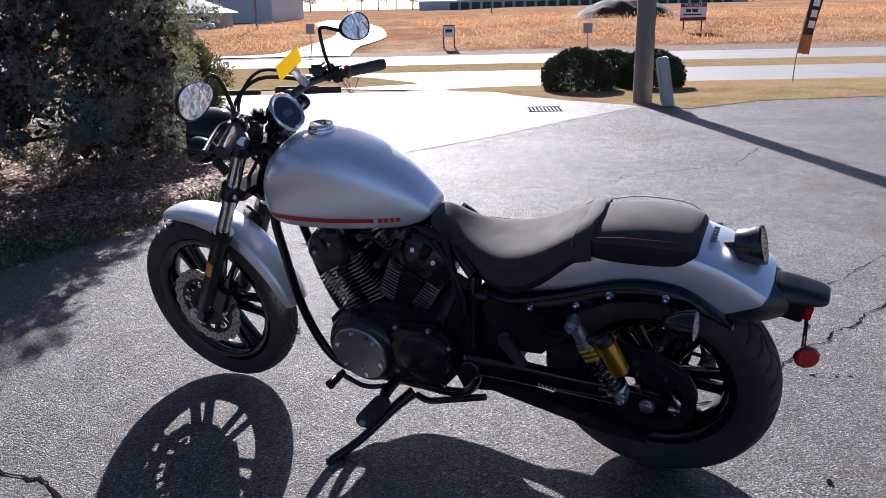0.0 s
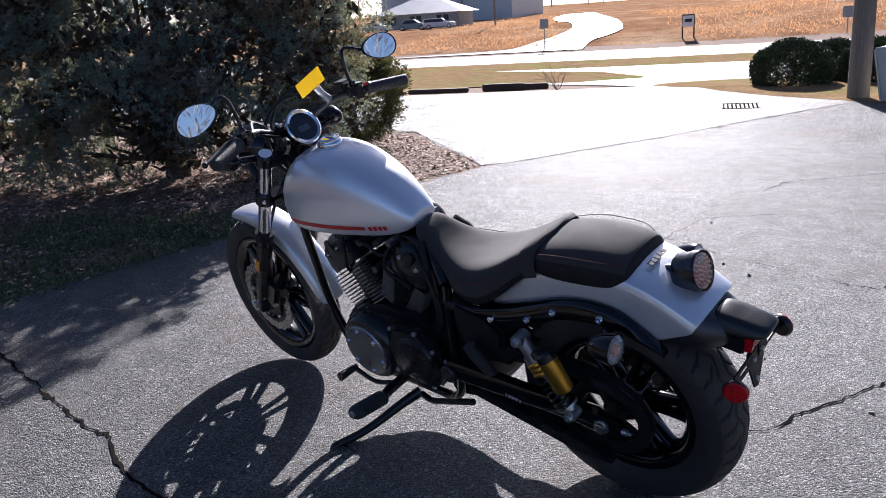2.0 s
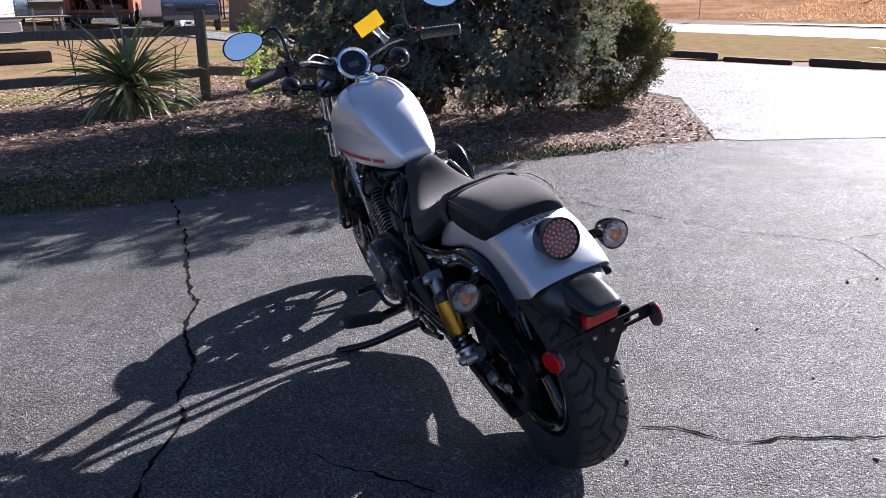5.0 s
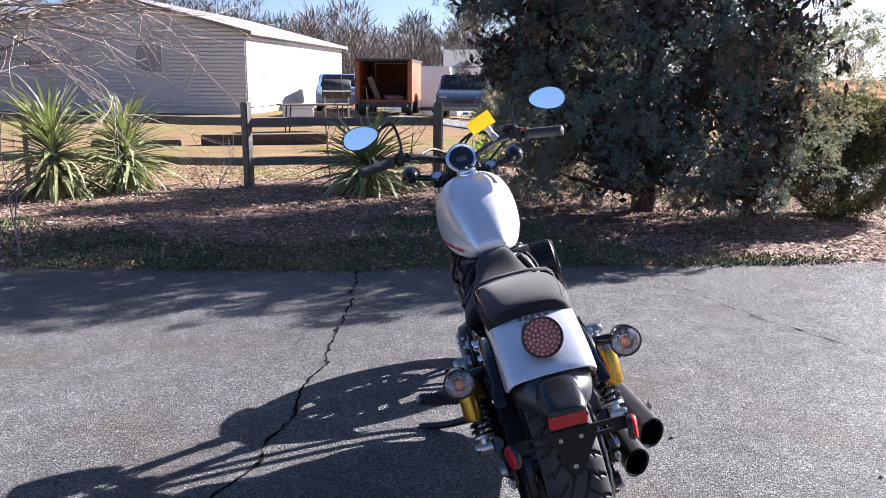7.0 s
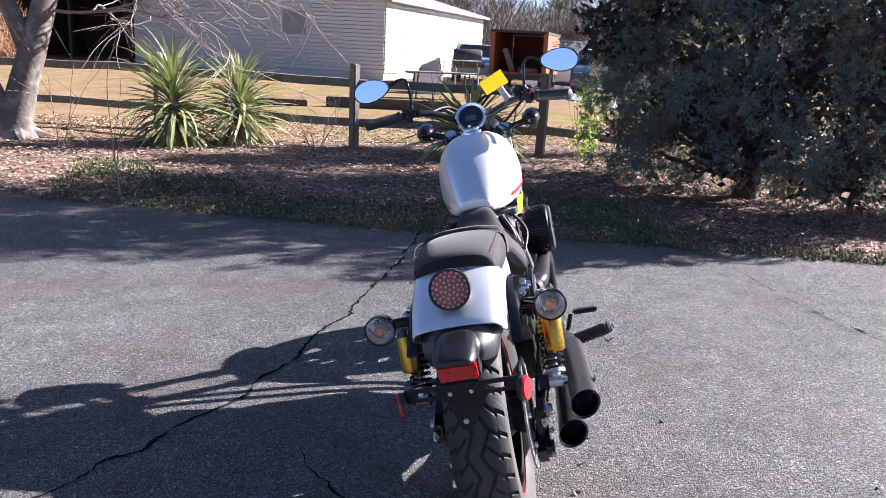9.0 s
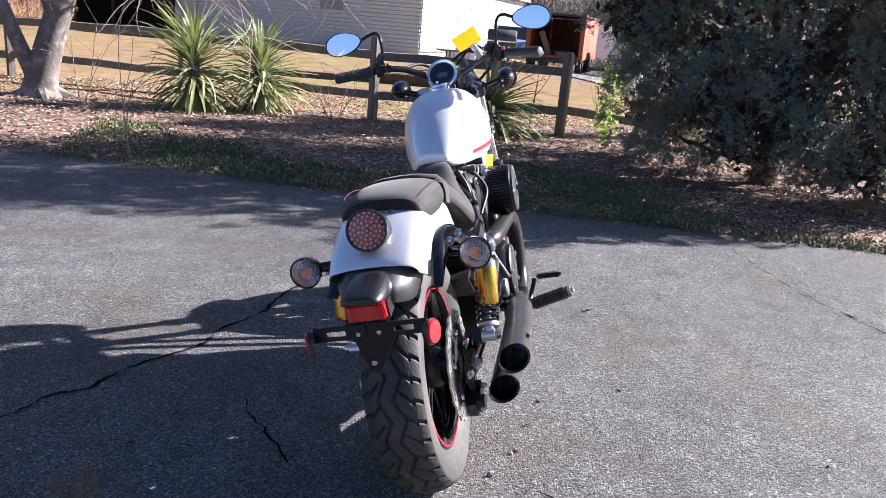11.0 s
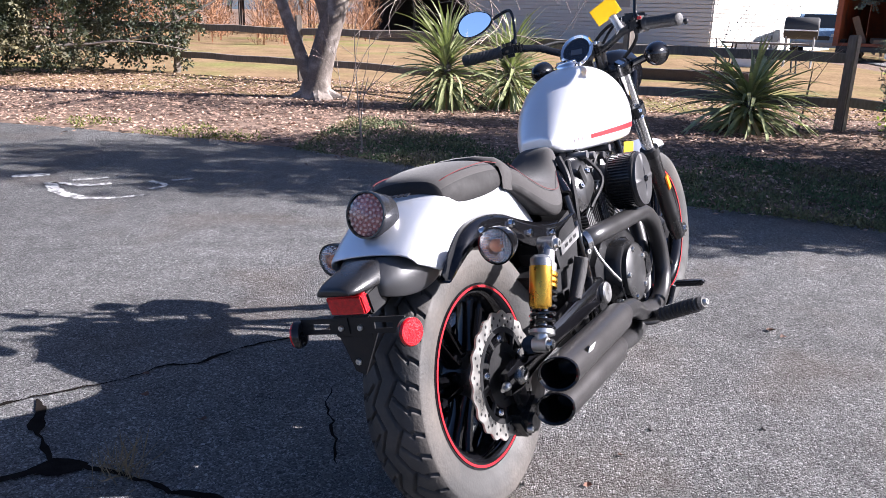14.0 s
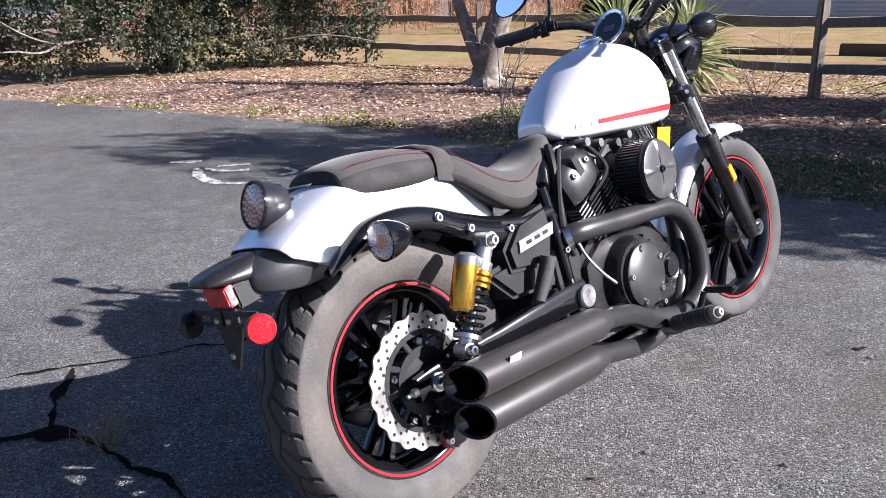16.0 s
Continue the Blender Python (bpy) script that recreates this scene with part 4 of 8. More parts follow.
def tyre(R, half, bead, c, steer, parent, period, depth):
    """A tyre with a rounded crown; grooves are cut into the tread."""
    n, m = (1300, 96) if half > 0.06 else (800, 56)
    th = np.linspace(0, 2 * math.pi, n, endpoint=False)
    phi = np.linspace(-1, 1, m)
    # cross-section: crown arc, then sidewalls down to the bead
    tread = 0.80
    yy, rr = [], []
    for p in phi:
        a = abs(p)
        if a < tread:
            k = a / tread
            y, r = half * math.sin(k * 1.15) / math.sin(1.15) * 0.97, R - 0.62 * half * (1 - math.cos(k * 1.15))
        else:
            k = (a - tread) / (1 - tread)
            y = half * (0.97 + 0.06 * math.sin(k * math.pi) - 0.28 * k * k)
            r = R - 0.62 * half * (1 - math.cos(1.15)) + (bead - (R - 0.62 * half * (1 - math.cos(1.15)))) * k
        yy.append(math.copysign(y, p))
        rr.append(r)
    T, Pm = np.meshgrid(th, phi, indexing="ij")
    Y, Rm = np.tile(yy, (n, 1)), np.tile(rr, (n, 1))
    U = T * R
    per = 2 * math.pi * R / period
    A = np.abs(Pm)
    g = np.zeros_like(U)
    for off, lo, hi, slope, w in ((0.0, 0.20, 0.50, 0.95, 0.0034), (0.5, 0.46, 0.74, 0.35, 0.0038)):
        ph = (U - slope * A * half * 1.6 + np.where(Pm > 0, 0.25, 0.75) * per - off * per) % per
        d = np.minimum(ph, per - ph)
        g = np.maximum(g, np.clip(1.6 - d / w, 0, 1) * ((A > lo) & (A < hi)))
    zig = 0.11 * (2 * np.abs((U / (2 * per)) % 1 * 2 - 1) - 1)
    for s in (-0.16, 0.16):
        g = np.maximum(g, np.clip(1.6 - np.abs(Pm - zig - s) * half * 1.3 / 0.0026, 0, 1))
    Rm = Rm - depth * g
    V = np.stack([c[0] + Rm * np.cos(T), c[1] + Y + np.where(A > 0.86, np.sign(Pm) * 0.0012 * np.sin(A * 160), 0), c[2] + Rm * np.sin(T)], -1).reshape(-1, 3)
    i, j = np.meshgrid(np.arange(n), np.arange(m - 1), indexing="ij")
    a = i * m + j
    b = ((i + 1) % n) * m + j
    F = np.stack([a, b, b + 1, a + 1], -1).reshape(-1, 4)
    if steer:
        Mx = np.array(STEER)
        V = V @ Mx[:3, :3].T + Mx[:3, 3]
    return raw("tyre", V, F, M_RUBBER, parent, smooth=True)


def wheel(name, c, R, half, rim_r, rim_half, spokes, steer, period, disc_side, hub_half):
    c = Vector(c)
    ax = (0, 1, 0)
    bm = bmesh.new()
    w = rim_half
    lathe(bm, [(-w, rim_r), (-w, rim_r + 0.012), (-w * 0.86, rim_r + 0.012), (-w * 0.8, rim_r - 0.012), (0, rim_r - 0.016), (w * 0.8, rim_r - 0.012), (w * 0.86, rim_r + 0.012), (w, rim_r + 0.012), (w, rim_r),
               (w * 0.92, rim_r - 0.010), (w * 0.6, rim_r - 0.026), (0, rim_r - 0.032), (-w * 0.6, rim_r - 0.026), (-w * 0.92, rim_r - 0.010)], c, ax, 96, closed=True)
    rim = bpart(name, bm, M_BLACK, None, "black cast wheel with a red pinstripe", steer)
    bm = bmesh.new()
    for s in (-1,):                                      # the stripe shows on the right-hand side
        lathe(bm, [(s * (w + 0.0005), rim_r + 0.001), (s * (w + 0.0018), rim_r + 0.001), (s * (w + 0.0018), rim_r + 0.0065), (s * (w + 0.0005), rim_r + 0.0065)], c, ax, 96, closed=True)
    bpart("pinstripe", bm, M_RIMRED, rim, "red rim stripe", steer)
    for i in range(spokes):
        a = 2 * math.pi * (i + 0.5) / spokes + (0.13 if i % 2 else -0.13) * 0.9
        a0 = 2 * math.pi * (i + 0.5) / spokes
        bm = bmesh.new()
        p0 = c + Vector((math.cos(a0), 0, math.sin(a0))) * 0.045
        p1 = c + Vector((math.cos(a), 0, math.sin(a))) * (rim_r - 0.02)
        d = (p1 - p0).normalized()
        t = d.cross(Vector((0, 1, 0)))
        rings = []
        for f, wd, th in ((0, 0.015, 0.026), (0.4, 0.011, 0.021), (0.85, 0.012, 0.020), (1.0, 0.019, 0.024)):
            q = p0 + (p1 - p0) * f
            rings.append([bm.verts.new(q + t * wd * x + Vector((0, 1, 0)) * th * y) for x, y in ((-1, -0.5), (-0.45, -1), (0.45, -1), (1, -0.5), (1, 0.5), (0.45, 1), (-0.45, 1), (-1, 0.5))])
        skin(bm, rings)
        bpart("spoke", bm, M_BLACK, rim, "", steer)
    bm = bmesh.new()
    h = hub_half
    lathe(bm, [(-h, 0.012), (-h, 0.034), (-h * 0.8, 0.040), (-h * 0.6, 0.056), (-0.02, 0.058), (0.02, 0.058), (h * 0.6, 0.056), (h * 0.8, 0.040), (h, 0.034), (h, 0.012)], c, ax, 32)
    bpart("hub", bm, M_SATIN, rim, "", steer)
    tyre(R, half, rim_r + 0.006, c, steer, rim, period, 0.0085)
    # brake disc: wavy rim, drilled, on a black carrier
    y = disc_side
    bm = bmesh.new()
    n = 240
    wave = lambda t: 0.147 + 0.0035 * math.cos(20 * t)
    inner_a = [bm.verts.new(c + Vector((0.108 * math.cos(t), y - 0.0025, 0.108 * math.sin(t)))) for t in np.linspace(0, 2 * math.pi, n, endpoint=False)]
    outer_a = [bm.verts.new(c + Vector((wave(t) * math.cos(t), y - 0.0025, wave(t) * math.sin(t)))) for t in np.linspace(0, 2 * math.pi, n, endpoint=False)]
    inner_b = [bm.verts.new(v.co + Vector((0, 0.005, 0))) for v in inner_a]
    outer_b = [bm.verts.new(v.co + Vector((0, 0.005, 0))) for v in outer_a]
    for i in range(n):
        j = (i + 1) % n
        for q in ((inner_a, outer_a), (outer_a, outer_b), (outer_b, inner_b), (inner_b, inner_a)):
            bm.faces.new((q[0][i], q[0][j], q[1][j], q[1][i]))
    disc = bpart("brake_disc", bm, M_DISC, rim, "drilled wavy steel brake disc", steer, sharp=30)
    bm = bmesh.new()
    for i in range(20):
        for r, da in ((0.137, 0.0), (0.126, 0.11), (0.116, 0.21)):
            t = 2 * math.pi * i / 20 + da
            q = c + Vector((r * math.cos(t), y, r * math.sin(t)))
            cyl(bm, q - Vector((0, 0.0029, 0)), q + Vector((0, 0.0029, 0)), 0.0040, None, 8)
    bpart("drill_holes", bm, M_MATTE, rim, "", steer)
    bm = bmesh.new()
    sgn = math.copysign(1, y)
    lathe(bm, [(y - 0.004, 0.055), (y - 0.004, 0.075), (y + 0.004, 0.075), (y + 0.004, 0.055)], c, ax, 40, closed=True)
    for i in range(10):
        t = 2 * math.pi * i / 10
        a, b = c + Vector((0.07 * math.cos(t), y, 0.07 * math.sin(t))), c + Vector((0.112 * math.cos(t + 0.08), y, 0.112 * math.sin(t + 0.08)))
        box(bm, (a + b) / 2, ((b - a).length + 0.006, 0.006, 0.013), Matrix.Rotation(-math.atan2((b - a).z, (b - a).x), 4, "Y"), 0.002)
    lathe(bm, [(y - 0.0034, 0.100), (y - 0.0034, 0.112), (y + 0.0034, 0.112), (y + 0.0034, 0.100)], c, ax, 48, closed=True)
    lathe(bm, [(0.0, 0.03), (y, 0.058), (y + sgn * 0.002, 0.03)], c, ax, 24)
    bpart("disc_carrier", bm, M_MATTE, rim, "", steer)
    bolts("disc_bolt", [(c + Vector((0.088 * math.cos(t), y + sgn * 0.004, 0.088 * math.sin(t))), (0, sgn, 0), 0.0085, 0.007) for t in np.arange(5) * 1.2566 + 0.3], M_CHROME, rim, steer)
    return rim


rear = wheel("rear_wheel", RAX, 0.325, 0.076, 0.206, 0.058, 12, False, 38, -0.106, 0.085)
front = wheel("front_wheel", FAX, 0.324, 0.052, 0.241, 0.040, 12, True, 42, 0.070, 0.060)
# belt pulley and belt on the left
bm = bmesh.new()
lathe(bm, [(0.082, 0.085), (0.082, 0.118), (0.084, 0.122), (0.088, 0.117), (0.106, 0.117), (0.110, 0.122), (0.112, 0.118), (0.112, 0.085)], RAX, (0, 1, 0), 60, closed=True)
for i in range(5):
    t = 2 * math.pi * i / 5
    box(bm, RAX + Vector((0.07 * math.cos(t), 0.095, 0.07 * math.sin(t))), (0.075, 0.012, 0.024), Matrix.Rotation(-t, 4, "Y"), 0.004)
bpart("belt_pulley", bm, M_SATIN, rear, "black drive pulley")
bm = bmesh.new()
prism(bm, [(0.0, 0.445), (0.62, 0.428), (0.62, 0.423), (0.0, 0.440)], "y", 0.088, 0.106)
prism(bm, [(0.0, 0.206), (0.62, 0.306), (0.62, 0.301), (0.0, 0.200)], "y", 0.088, 0.106)
bpart("drive_belt", bm, M_MATTE)

# ---------- fuel tank ----------
bm = bmesh.new()
SECT = [(0.628, 0.786, 0.818, 0.050), (0.650, 0.768, 0.852, 0.070), (0.700, 0.756, 0.905, 0.094), (0.760, 0.752, 0.951, 0.115), (0.830, 0.750, 0.988, 0.133), (0.900, 0.748, 1.010, 0.146),
        (0.970, 0.747, 1.018, 0.153), (1.040, 0.748, 1.008, 0.155), (1.095, 0.753, 0.984, 0.149), (1.130, 0.764, 0.950, 0.135), (1.150, 0.785, 0.915, 0.108), (1.158, 0.815, 0.880, 0.060)]
rings = []
for x, z0, z1, w in SECT:
    h = z1 - z0
    pr = [(0.0, 0.0), (0.45, 0.0), (0.80, 0.015), (0.90, 0.05), (0.97, 0.14), (1.0, 0.27), (0.995, 0.42), (0.955, 0.58), (0.86, 0.74), (0.70, 0.87), (0.48, 0.955), (0.24, 0.992), (0.0, 1.0)]
    right = [(-a * w, z0 + b * h) for a, b in pr]
    left = [(a * w, z0 + b * h) for a, b in pr[-2:0:-1]]
    rings.append([bm.verts.new((x, y, z)) for y, z in right + left])
skin(bm, rings)
crease = bm.edges.layers.float.new("crease_edge")
rim_of = {v: (k, i) for k, rg in enumerate(rings) for i, v in enumerate(rg)}
for e in bm.edges:
    (k0, i0), (k1, i1) = (rim_of[v] for v in e.verts)
    if i0 == i1 and i0 in (3, 21):                   # the lower rim, all along
        e[crease] = 0.75
    if k0 == k1 == 0:                                # the flat end behind
        e[crease] = 0.55
tank = bpart("fuel_tank", bm, M_WHITE, None, "pearl white fuel tank with a red stripe")
md = tank.modifiers.new("round", "SUBSURF")
md.levels = md.render_levels = 2


def tank_y(x, z):
    """Half width of the tank's side at a place."""
    for a, b in zip(SECT, SECT[1:]):
        if a[0] <= x <= b[0]:
            t = (x - a[0]) / (b[0] - a[0])
            z0, z1, w = (a[i] + (b[i] - a[i]) * t for i in (1, 2, 3))
            f = (z - z0) / (z1 - z0)
            k = lerp_table([(0.0, 0.45), (0.05, 0.86), (0.14, 0.955), (0.27, 0.992), (0.42, 0.985), (0.58, 0.945), (0.74, 0.85)], f)
            return w * k
    return 0.1


def on_tank(bm, s, outline):
    """A thin decal of rows (x, z low, z high) on the tank's side s."""
    A = []
    for x, za, zb in outline:
        A.append([bm.verts.new((x, s * (tank_y(x, z) + 0.0022), z)) for z in (za, (za + zb) / 2, zb)])
    for a, b in zip(A, A[1:]):
        for i in range(2):
            bm.faces.new((a[i], b[i], b[i + 1], a[i + 1]))


for s in (1, -1):
    bm = bmesh.new()
    on_tank(bm, s, [(x, 0.785 + 0.0 * x, 0.797 + (x - 0.72) * 0.014) for x in np.linspace(0.775, 1.112, 14)])
    bpart("red_stripe", bm, M_RED, tank)
    bm = bmesh.new()
    for k in range(4):                       # the maker's model badge, as plain bars
        x = 0.762 - k * 0.0165
        on_tank(bm, s, [(x - 0.012, 0.784, 0.798), (x - 0.006, 0.784, 0.798), (x, 0.784, 0.798)])
    # the right-hand badge has sun glare put into its paler red
    bpart("badge_bars", bm, M_RED if s > 0 else M_GLAREDECAL, tank)
bm = bmesh.new()
lathe(bm, [(-0.012, 0.040), (0.004, 0.040), (0.008, 0.037), (0.012, 0.034), (0.016, 0.034), (0.018, 0.031), (0.019, 0.02), (0.019, 0.0)], (0.968, 0, 1.016), (-0.10, 0, 1), 40)
box(bm, (0.966, 0, 1.037), (0.05, 0.014, 0.008), Matrix.Rotation(radians(6), 4, "Y"), 0.003)
bpart("filler_cap", bm, M_CHROME, tank, "chrome filler cap")

# ---------- seats ----------


def two_tone(bm, limit=0.45):
    """Vinyl on the sides of a cushion, fabric on top."""
    bmesh.ops.recalc_face_normals(bm, faces=bm.faces)
    for f in bm.faces:
        f.material_index = 1 if f.normal.z < limit else 0


def pad(name, secs, material, label="", sub=2, base=0.5):
    """A cushion: rings along x of (x, bottom, top, half width, centre drop)."""
    bm = bmesh.new()
    rings = []
    for x, z0, z1, w, crown in secs:
        h = z1 - z0
        pr = [(0, 0), (0.6, 0.0), (0.90, 0.04), (0.985, 0.16), (1.0, 0.42), (0.955, 0.68), (0.83, 0.87), (0.56, 0.98 + crown * 0.5), (0, 1.0 + crown)]
        rings.append([bm.verts.new((x, -a * w, z0 + b * h)) for a, b in pr] + [bm.verts.new((x, a * w, z0 + b * h)) for a, b in pr[-2:0:-1]])
    skin(bm, rings)
    two_tone(bm)
    ob = bpart(name, bm, material, None, label)
    ob.data.materials.append(M_SEATSIDE)
    if sub:
        md = ob.modifiers.new("round", "SUBSURF")
        md.levels = md.render_levels = sub
    return ob


pad("pillion_seat", [(-0.112, 0.742, 0.790, 0.084, 0.05), (-0.106, 0.732, 0.806, 0.103, 0.05), (-0.076, 0.730, 0.817, 0.113, 0.06), (-0.01, 0.730, 0.826, 0.119, 0.07), (0.06, 0.730, 0.825, 0.121, 0.07),
                     (0.12, 0.732, 0.818, 0.118, 0.07), (0.165, 0.740, 0.808, 0.111, 0.06), (0.185, 0.752, 0.798, 0.100, 0.05)], M_SEAT, "charcoal fabric pillion pad with red stitching")
bm = bmesh.new()
rings = []
for x, top, w, low in ((0.150, 0.790, 0.100, 0.740), (0.185, 0.803, 0.118, 0.730), (0.225, 0.792, 0.135, 0.700), (0.28, 0.762, 0.150, 0.655), (0.34, 0.738, 0.156, 0.622), (0.40, 0.722, 0.150, 0.620), (0.46, 0.722, 0.128, 0.640),
                       (0.52, 0.738, 0.102, 0.662), (0.565, 0.766, 0.082, 0.685), (0.598, 0.790, 0.070, 0.705), (0.622, 0.796, 0.060, 0.722), (0.632, 0.786, 0.050, 0.735)):
    h = top - low
    pr = [(0.0, 0.30), (0.55, 0.10), (0.90, 0.0), (0.985, 0.06), (1.0, 0.25), (0.97, 0.55), (0.88, 0.80), (0.70, 0.94), (0.40, 0.97), (0.0, 0.965)]
    rings.append([bm.verts.new((x, -a * w, low + b * h)) for a, b in pr] + [bm.verts.new((x, a * w, low + b * h)) for a, b in pr[-2:0:-1]])
skin(bm, rings)
two_tone(bm, 0.10)
rider = bpart("rider_seat", bm, M_SEAT, None, "charcoal rider's seat with red stitching")
rider.data.materials.append(M_SEATSIDE)
md = rider.modifiers.new("round", "SUBSURF")
md.levels = md.render_levels = 2
for s in (1, -1):
    bm = bmesh.new()
    tube(bm, [(0.20, 0.112 * s, 0.792), (0.28, 0.142 * s, 0.726), (0.34, 0.149 * s, 0.700), (0.40, 0.1435 * s, 0.693), (0.46, 0.122 * s, 0.702), (0.54, 0.086 * s, 0.725), (0.60, 0.058 * s, 0.742)], 0.0009, 5)
    bpart("stitching", bm, M_STITCH, rider)
    bm = bmesh.new()
    tube(bm, [(-0.094, 0.085 * s, 0.797), (-0.06, 0.1035 * s, 0.8085), (0.0, 0.1115 * s, 0.8135), (0.08, 0.1130 * s, 0.813), (0.16, 0.106 * s, 0.800)], 0.0009, 5)
    bpart("stitching", bm, M_STITCH, bike)
bm = bmesh.new()
rings = []                                     # a flat strap across the front of the pillion pad
for y, z in ((-0.116, 0.744), (-0.118, 0.774), (-0.114, 0.797), (-0.098, 0.814), (-0.05, 0.824), (0, 0.827), (0.05, 0.824), (0.098, 0.814), (0.114, 0.797), (0.118, 0.774), (0.116, 0.744)):
    k = 1.0 + 0.015 * abs(y) / 0.1
    rings.append([bm.verts.new((x + 0.10 * abs(y) * (1 if x > 0.14 else 0.6), y * q, z + o)) for x, o, q in ((0.140, -0.006, 1), (0.142, -0.001, k), (0.150, 0.0008, k), (0.178, -0.010, k), (0.186, -0.014, k), (0.188, -0.020, 1))])
skin(bm, rings)
bpart("seat_strap", bm, M_SEAT, None, "grey fabric strap across the seat")

# ---------- rear fender and tail ----------


def arch(bm, c, table, thick=0.003):
    """A fender: sections (angle in degrees from ahead over the top, outer radius, half width, skirt length, crown)."""
    outer, inner = [], []
    for ang, r, w, skirt, crown in table:
        d = Vector((math.cos(radians(ang)), 0, math.sin(radians(ang))))
        for lst, k in ((outer, 0.0), (inner, thick)):
            row = []
            for y, dr in ((-1.0, -skirt), (-1.0, -skirt * 0.5), (-0.985, -0.018), (-0.93, -0.002), (-0.75, crown * 0.45), (-0.4, crown * 0.85), (0, crown), (0.4, crown * 0.85), (0.75, crown * 0.45), (0.93, -0.002),
                          (0.985, -0.018), (1.0, -skirt * 0.5), (1.0, -skirt)):
                row.append(bm.verts.new(Vector(c) + d * (r + dr - k * 1.2) + Vector((0, y * (w - k), 0))))
            lst.append(row)
    m = len(outer[0])
    for k in range(len(outer) - 1):
        for i in range(m - 1):
            bm.faces.new((outer[k][i], outer[k][i + 1], outer[k + 1][i + 1], outer[k + 1][i]))
            bm.faces.new((inner[k][i], inner[k + 1][i], inner[k + 1][i + 1], inner[k][i + 1]))
        for i in (0, m - 1):
            bm.faces.new((outer[k][i], outer[k + 1][i], inner[k + 1][i], inner[k][i]))
    for k in (0, -1):
        for i in range(m - 1):
            bm.faces.new((outer[k][i], inner[k][i], inner[k][i + 1], outer[k][i + 1]))


bm = bmesh.new()
arch(bm, RAX, [(38, 0.448, 0.098, 0.055, 0.010), (48, 0.452, 0.104, 0.085, 0.012), (60, 0.458, 0.108, 0.095, 0.014), (72, 0.463, 0.110, 0.098, 0.015), (84, 0.463, 0.111, 0.100, 0.015), (96, 0.461, 0.112, 0.106, 0.015),
               (104.5, 0.458, 0.112, 0.118, 0.015), (110.5, 0.455, 0.112, 0.128, 0.015), (114.5, 0.453, 0.112, 0.131, 0.015), (117.5, 0.452, 0.112, 0.124, 0.015), (120.5, 0.451, 0.112, 0.105, 0.014), (123.5, 0.450, 0.111, 0.078, 0.014), (126, 0.450, 0.110, 0.049, 0.013), (128, 0.450, 0.108, 0.027, 0.012)], 0.004)
rf = bpart("rear_fender", bm, M_WHITE, None, "pearl white rear fender")
md = rf.modifiers.new("round", "SUBSURF")
md.levels = md.render_levels = 1
bm = bmesh.new()
for k in range(5):
    box(bm, (-0.137, 0.032 - k * 0.016, 0.7835), (0.014, 0.011, 0.002), Matrix.Rotation(radians(-13), 4, "Y"))
bpart("badge_bars", bm, M_SATIN, rf)
bm = bmesh.new()
rings = []
for x, top, w, bot in ((-0.135, 0.735, 0.106, 0.618), (-0.18, 0.730, 0.107, 0.596), (-0.235, 0.714, 0.106, 0.588), (-0.275, 0.694, 0.100, 0.590), (-0.305, 0.678, 0.090, 0.596), (-0.330, 0.664, 0.070, 0.604), (-0.345, 0.656, 0.058, 0.612)):
    h = top - bot
    half = [(0, 1.0), (0.50, 0.99), (0.70, 0.94), (1.0, 0.52), (0.80, 0.02), (0.76, 0.0), (0.92, 0.50), (0.66, 0.86), (0.48, 0.92), (0, 0.93)]
    rings.append([bm.verts.new((x + 0.018, -a * w, bot + b * h)) for a, b in half] + [bm.verts.new((x + 0.018, a * w, bot + b * h)) for a, b in half[-2:0:-1]])
skin(bm, rings)
mud = bpart("mudguard", bm, M_TAILPLASTIC, None, "black plastic mudguard under the white fender", sharp=60)
md = mud.modifiers.new("round", "SUBSURF")
md.levels = md.render_levels = 2
# hooded tail unit with its red lens
bm = bmesh.new()
rings = []
for x, z0, z1, w in ((-0.285, 0.632, 0.684, 0.056), (-0.325, 0.630, 0.680, 0.056), (-0.365, 0.630, 0.672, 0.054), (-0.400, 0.631, 0.663, 0.050), (-0.420, 0.634, 0.655, 0.043), (-0.428, 0.639, 0.650, 0.032)):
    h = z1 - z0
    pr = [(0, 0), (0.85, 0), (1.0, 0.12), (1.0, 0.40), (0.80, 0.86), (0.5, 0.99), (0, 1.0)]
    rings.append([bm.verts.new((x + 0.018, -a * w, z0 + b * h)) for a, b in pr] + [bm.verts.new((x + 0.018, a * w, z0 + b * h)) for a, b in pr[-2:0:-1]])
skin(bm, rings)
hood = bpart("tail_hood", bm, M_SATIN, None, "black plastic number-plate lamp hood")
md = hood.modifiers.new("round", "SUBSURF")
md.levels = md.render_levels = 2
bm = bmesh.new()
box(bm, (-0.362, 0.0, 0.610), (0.024, 0.088, 0.040), Matrix.Rotation(radians(-12), 4, "Y"), 0.003)
bpart("red_reflector", bm, M_LENSRED, hood, "red rear reflector")
bm = bmesh.new()
box(bm, (-0.329, 0, 0.611), (0.056, 0.096, 0.048), Matrix.Rotation(radians(-12), 4, "Y"), 0.004)
bpart("reflector_housing", bm, M_MATTE, hood)
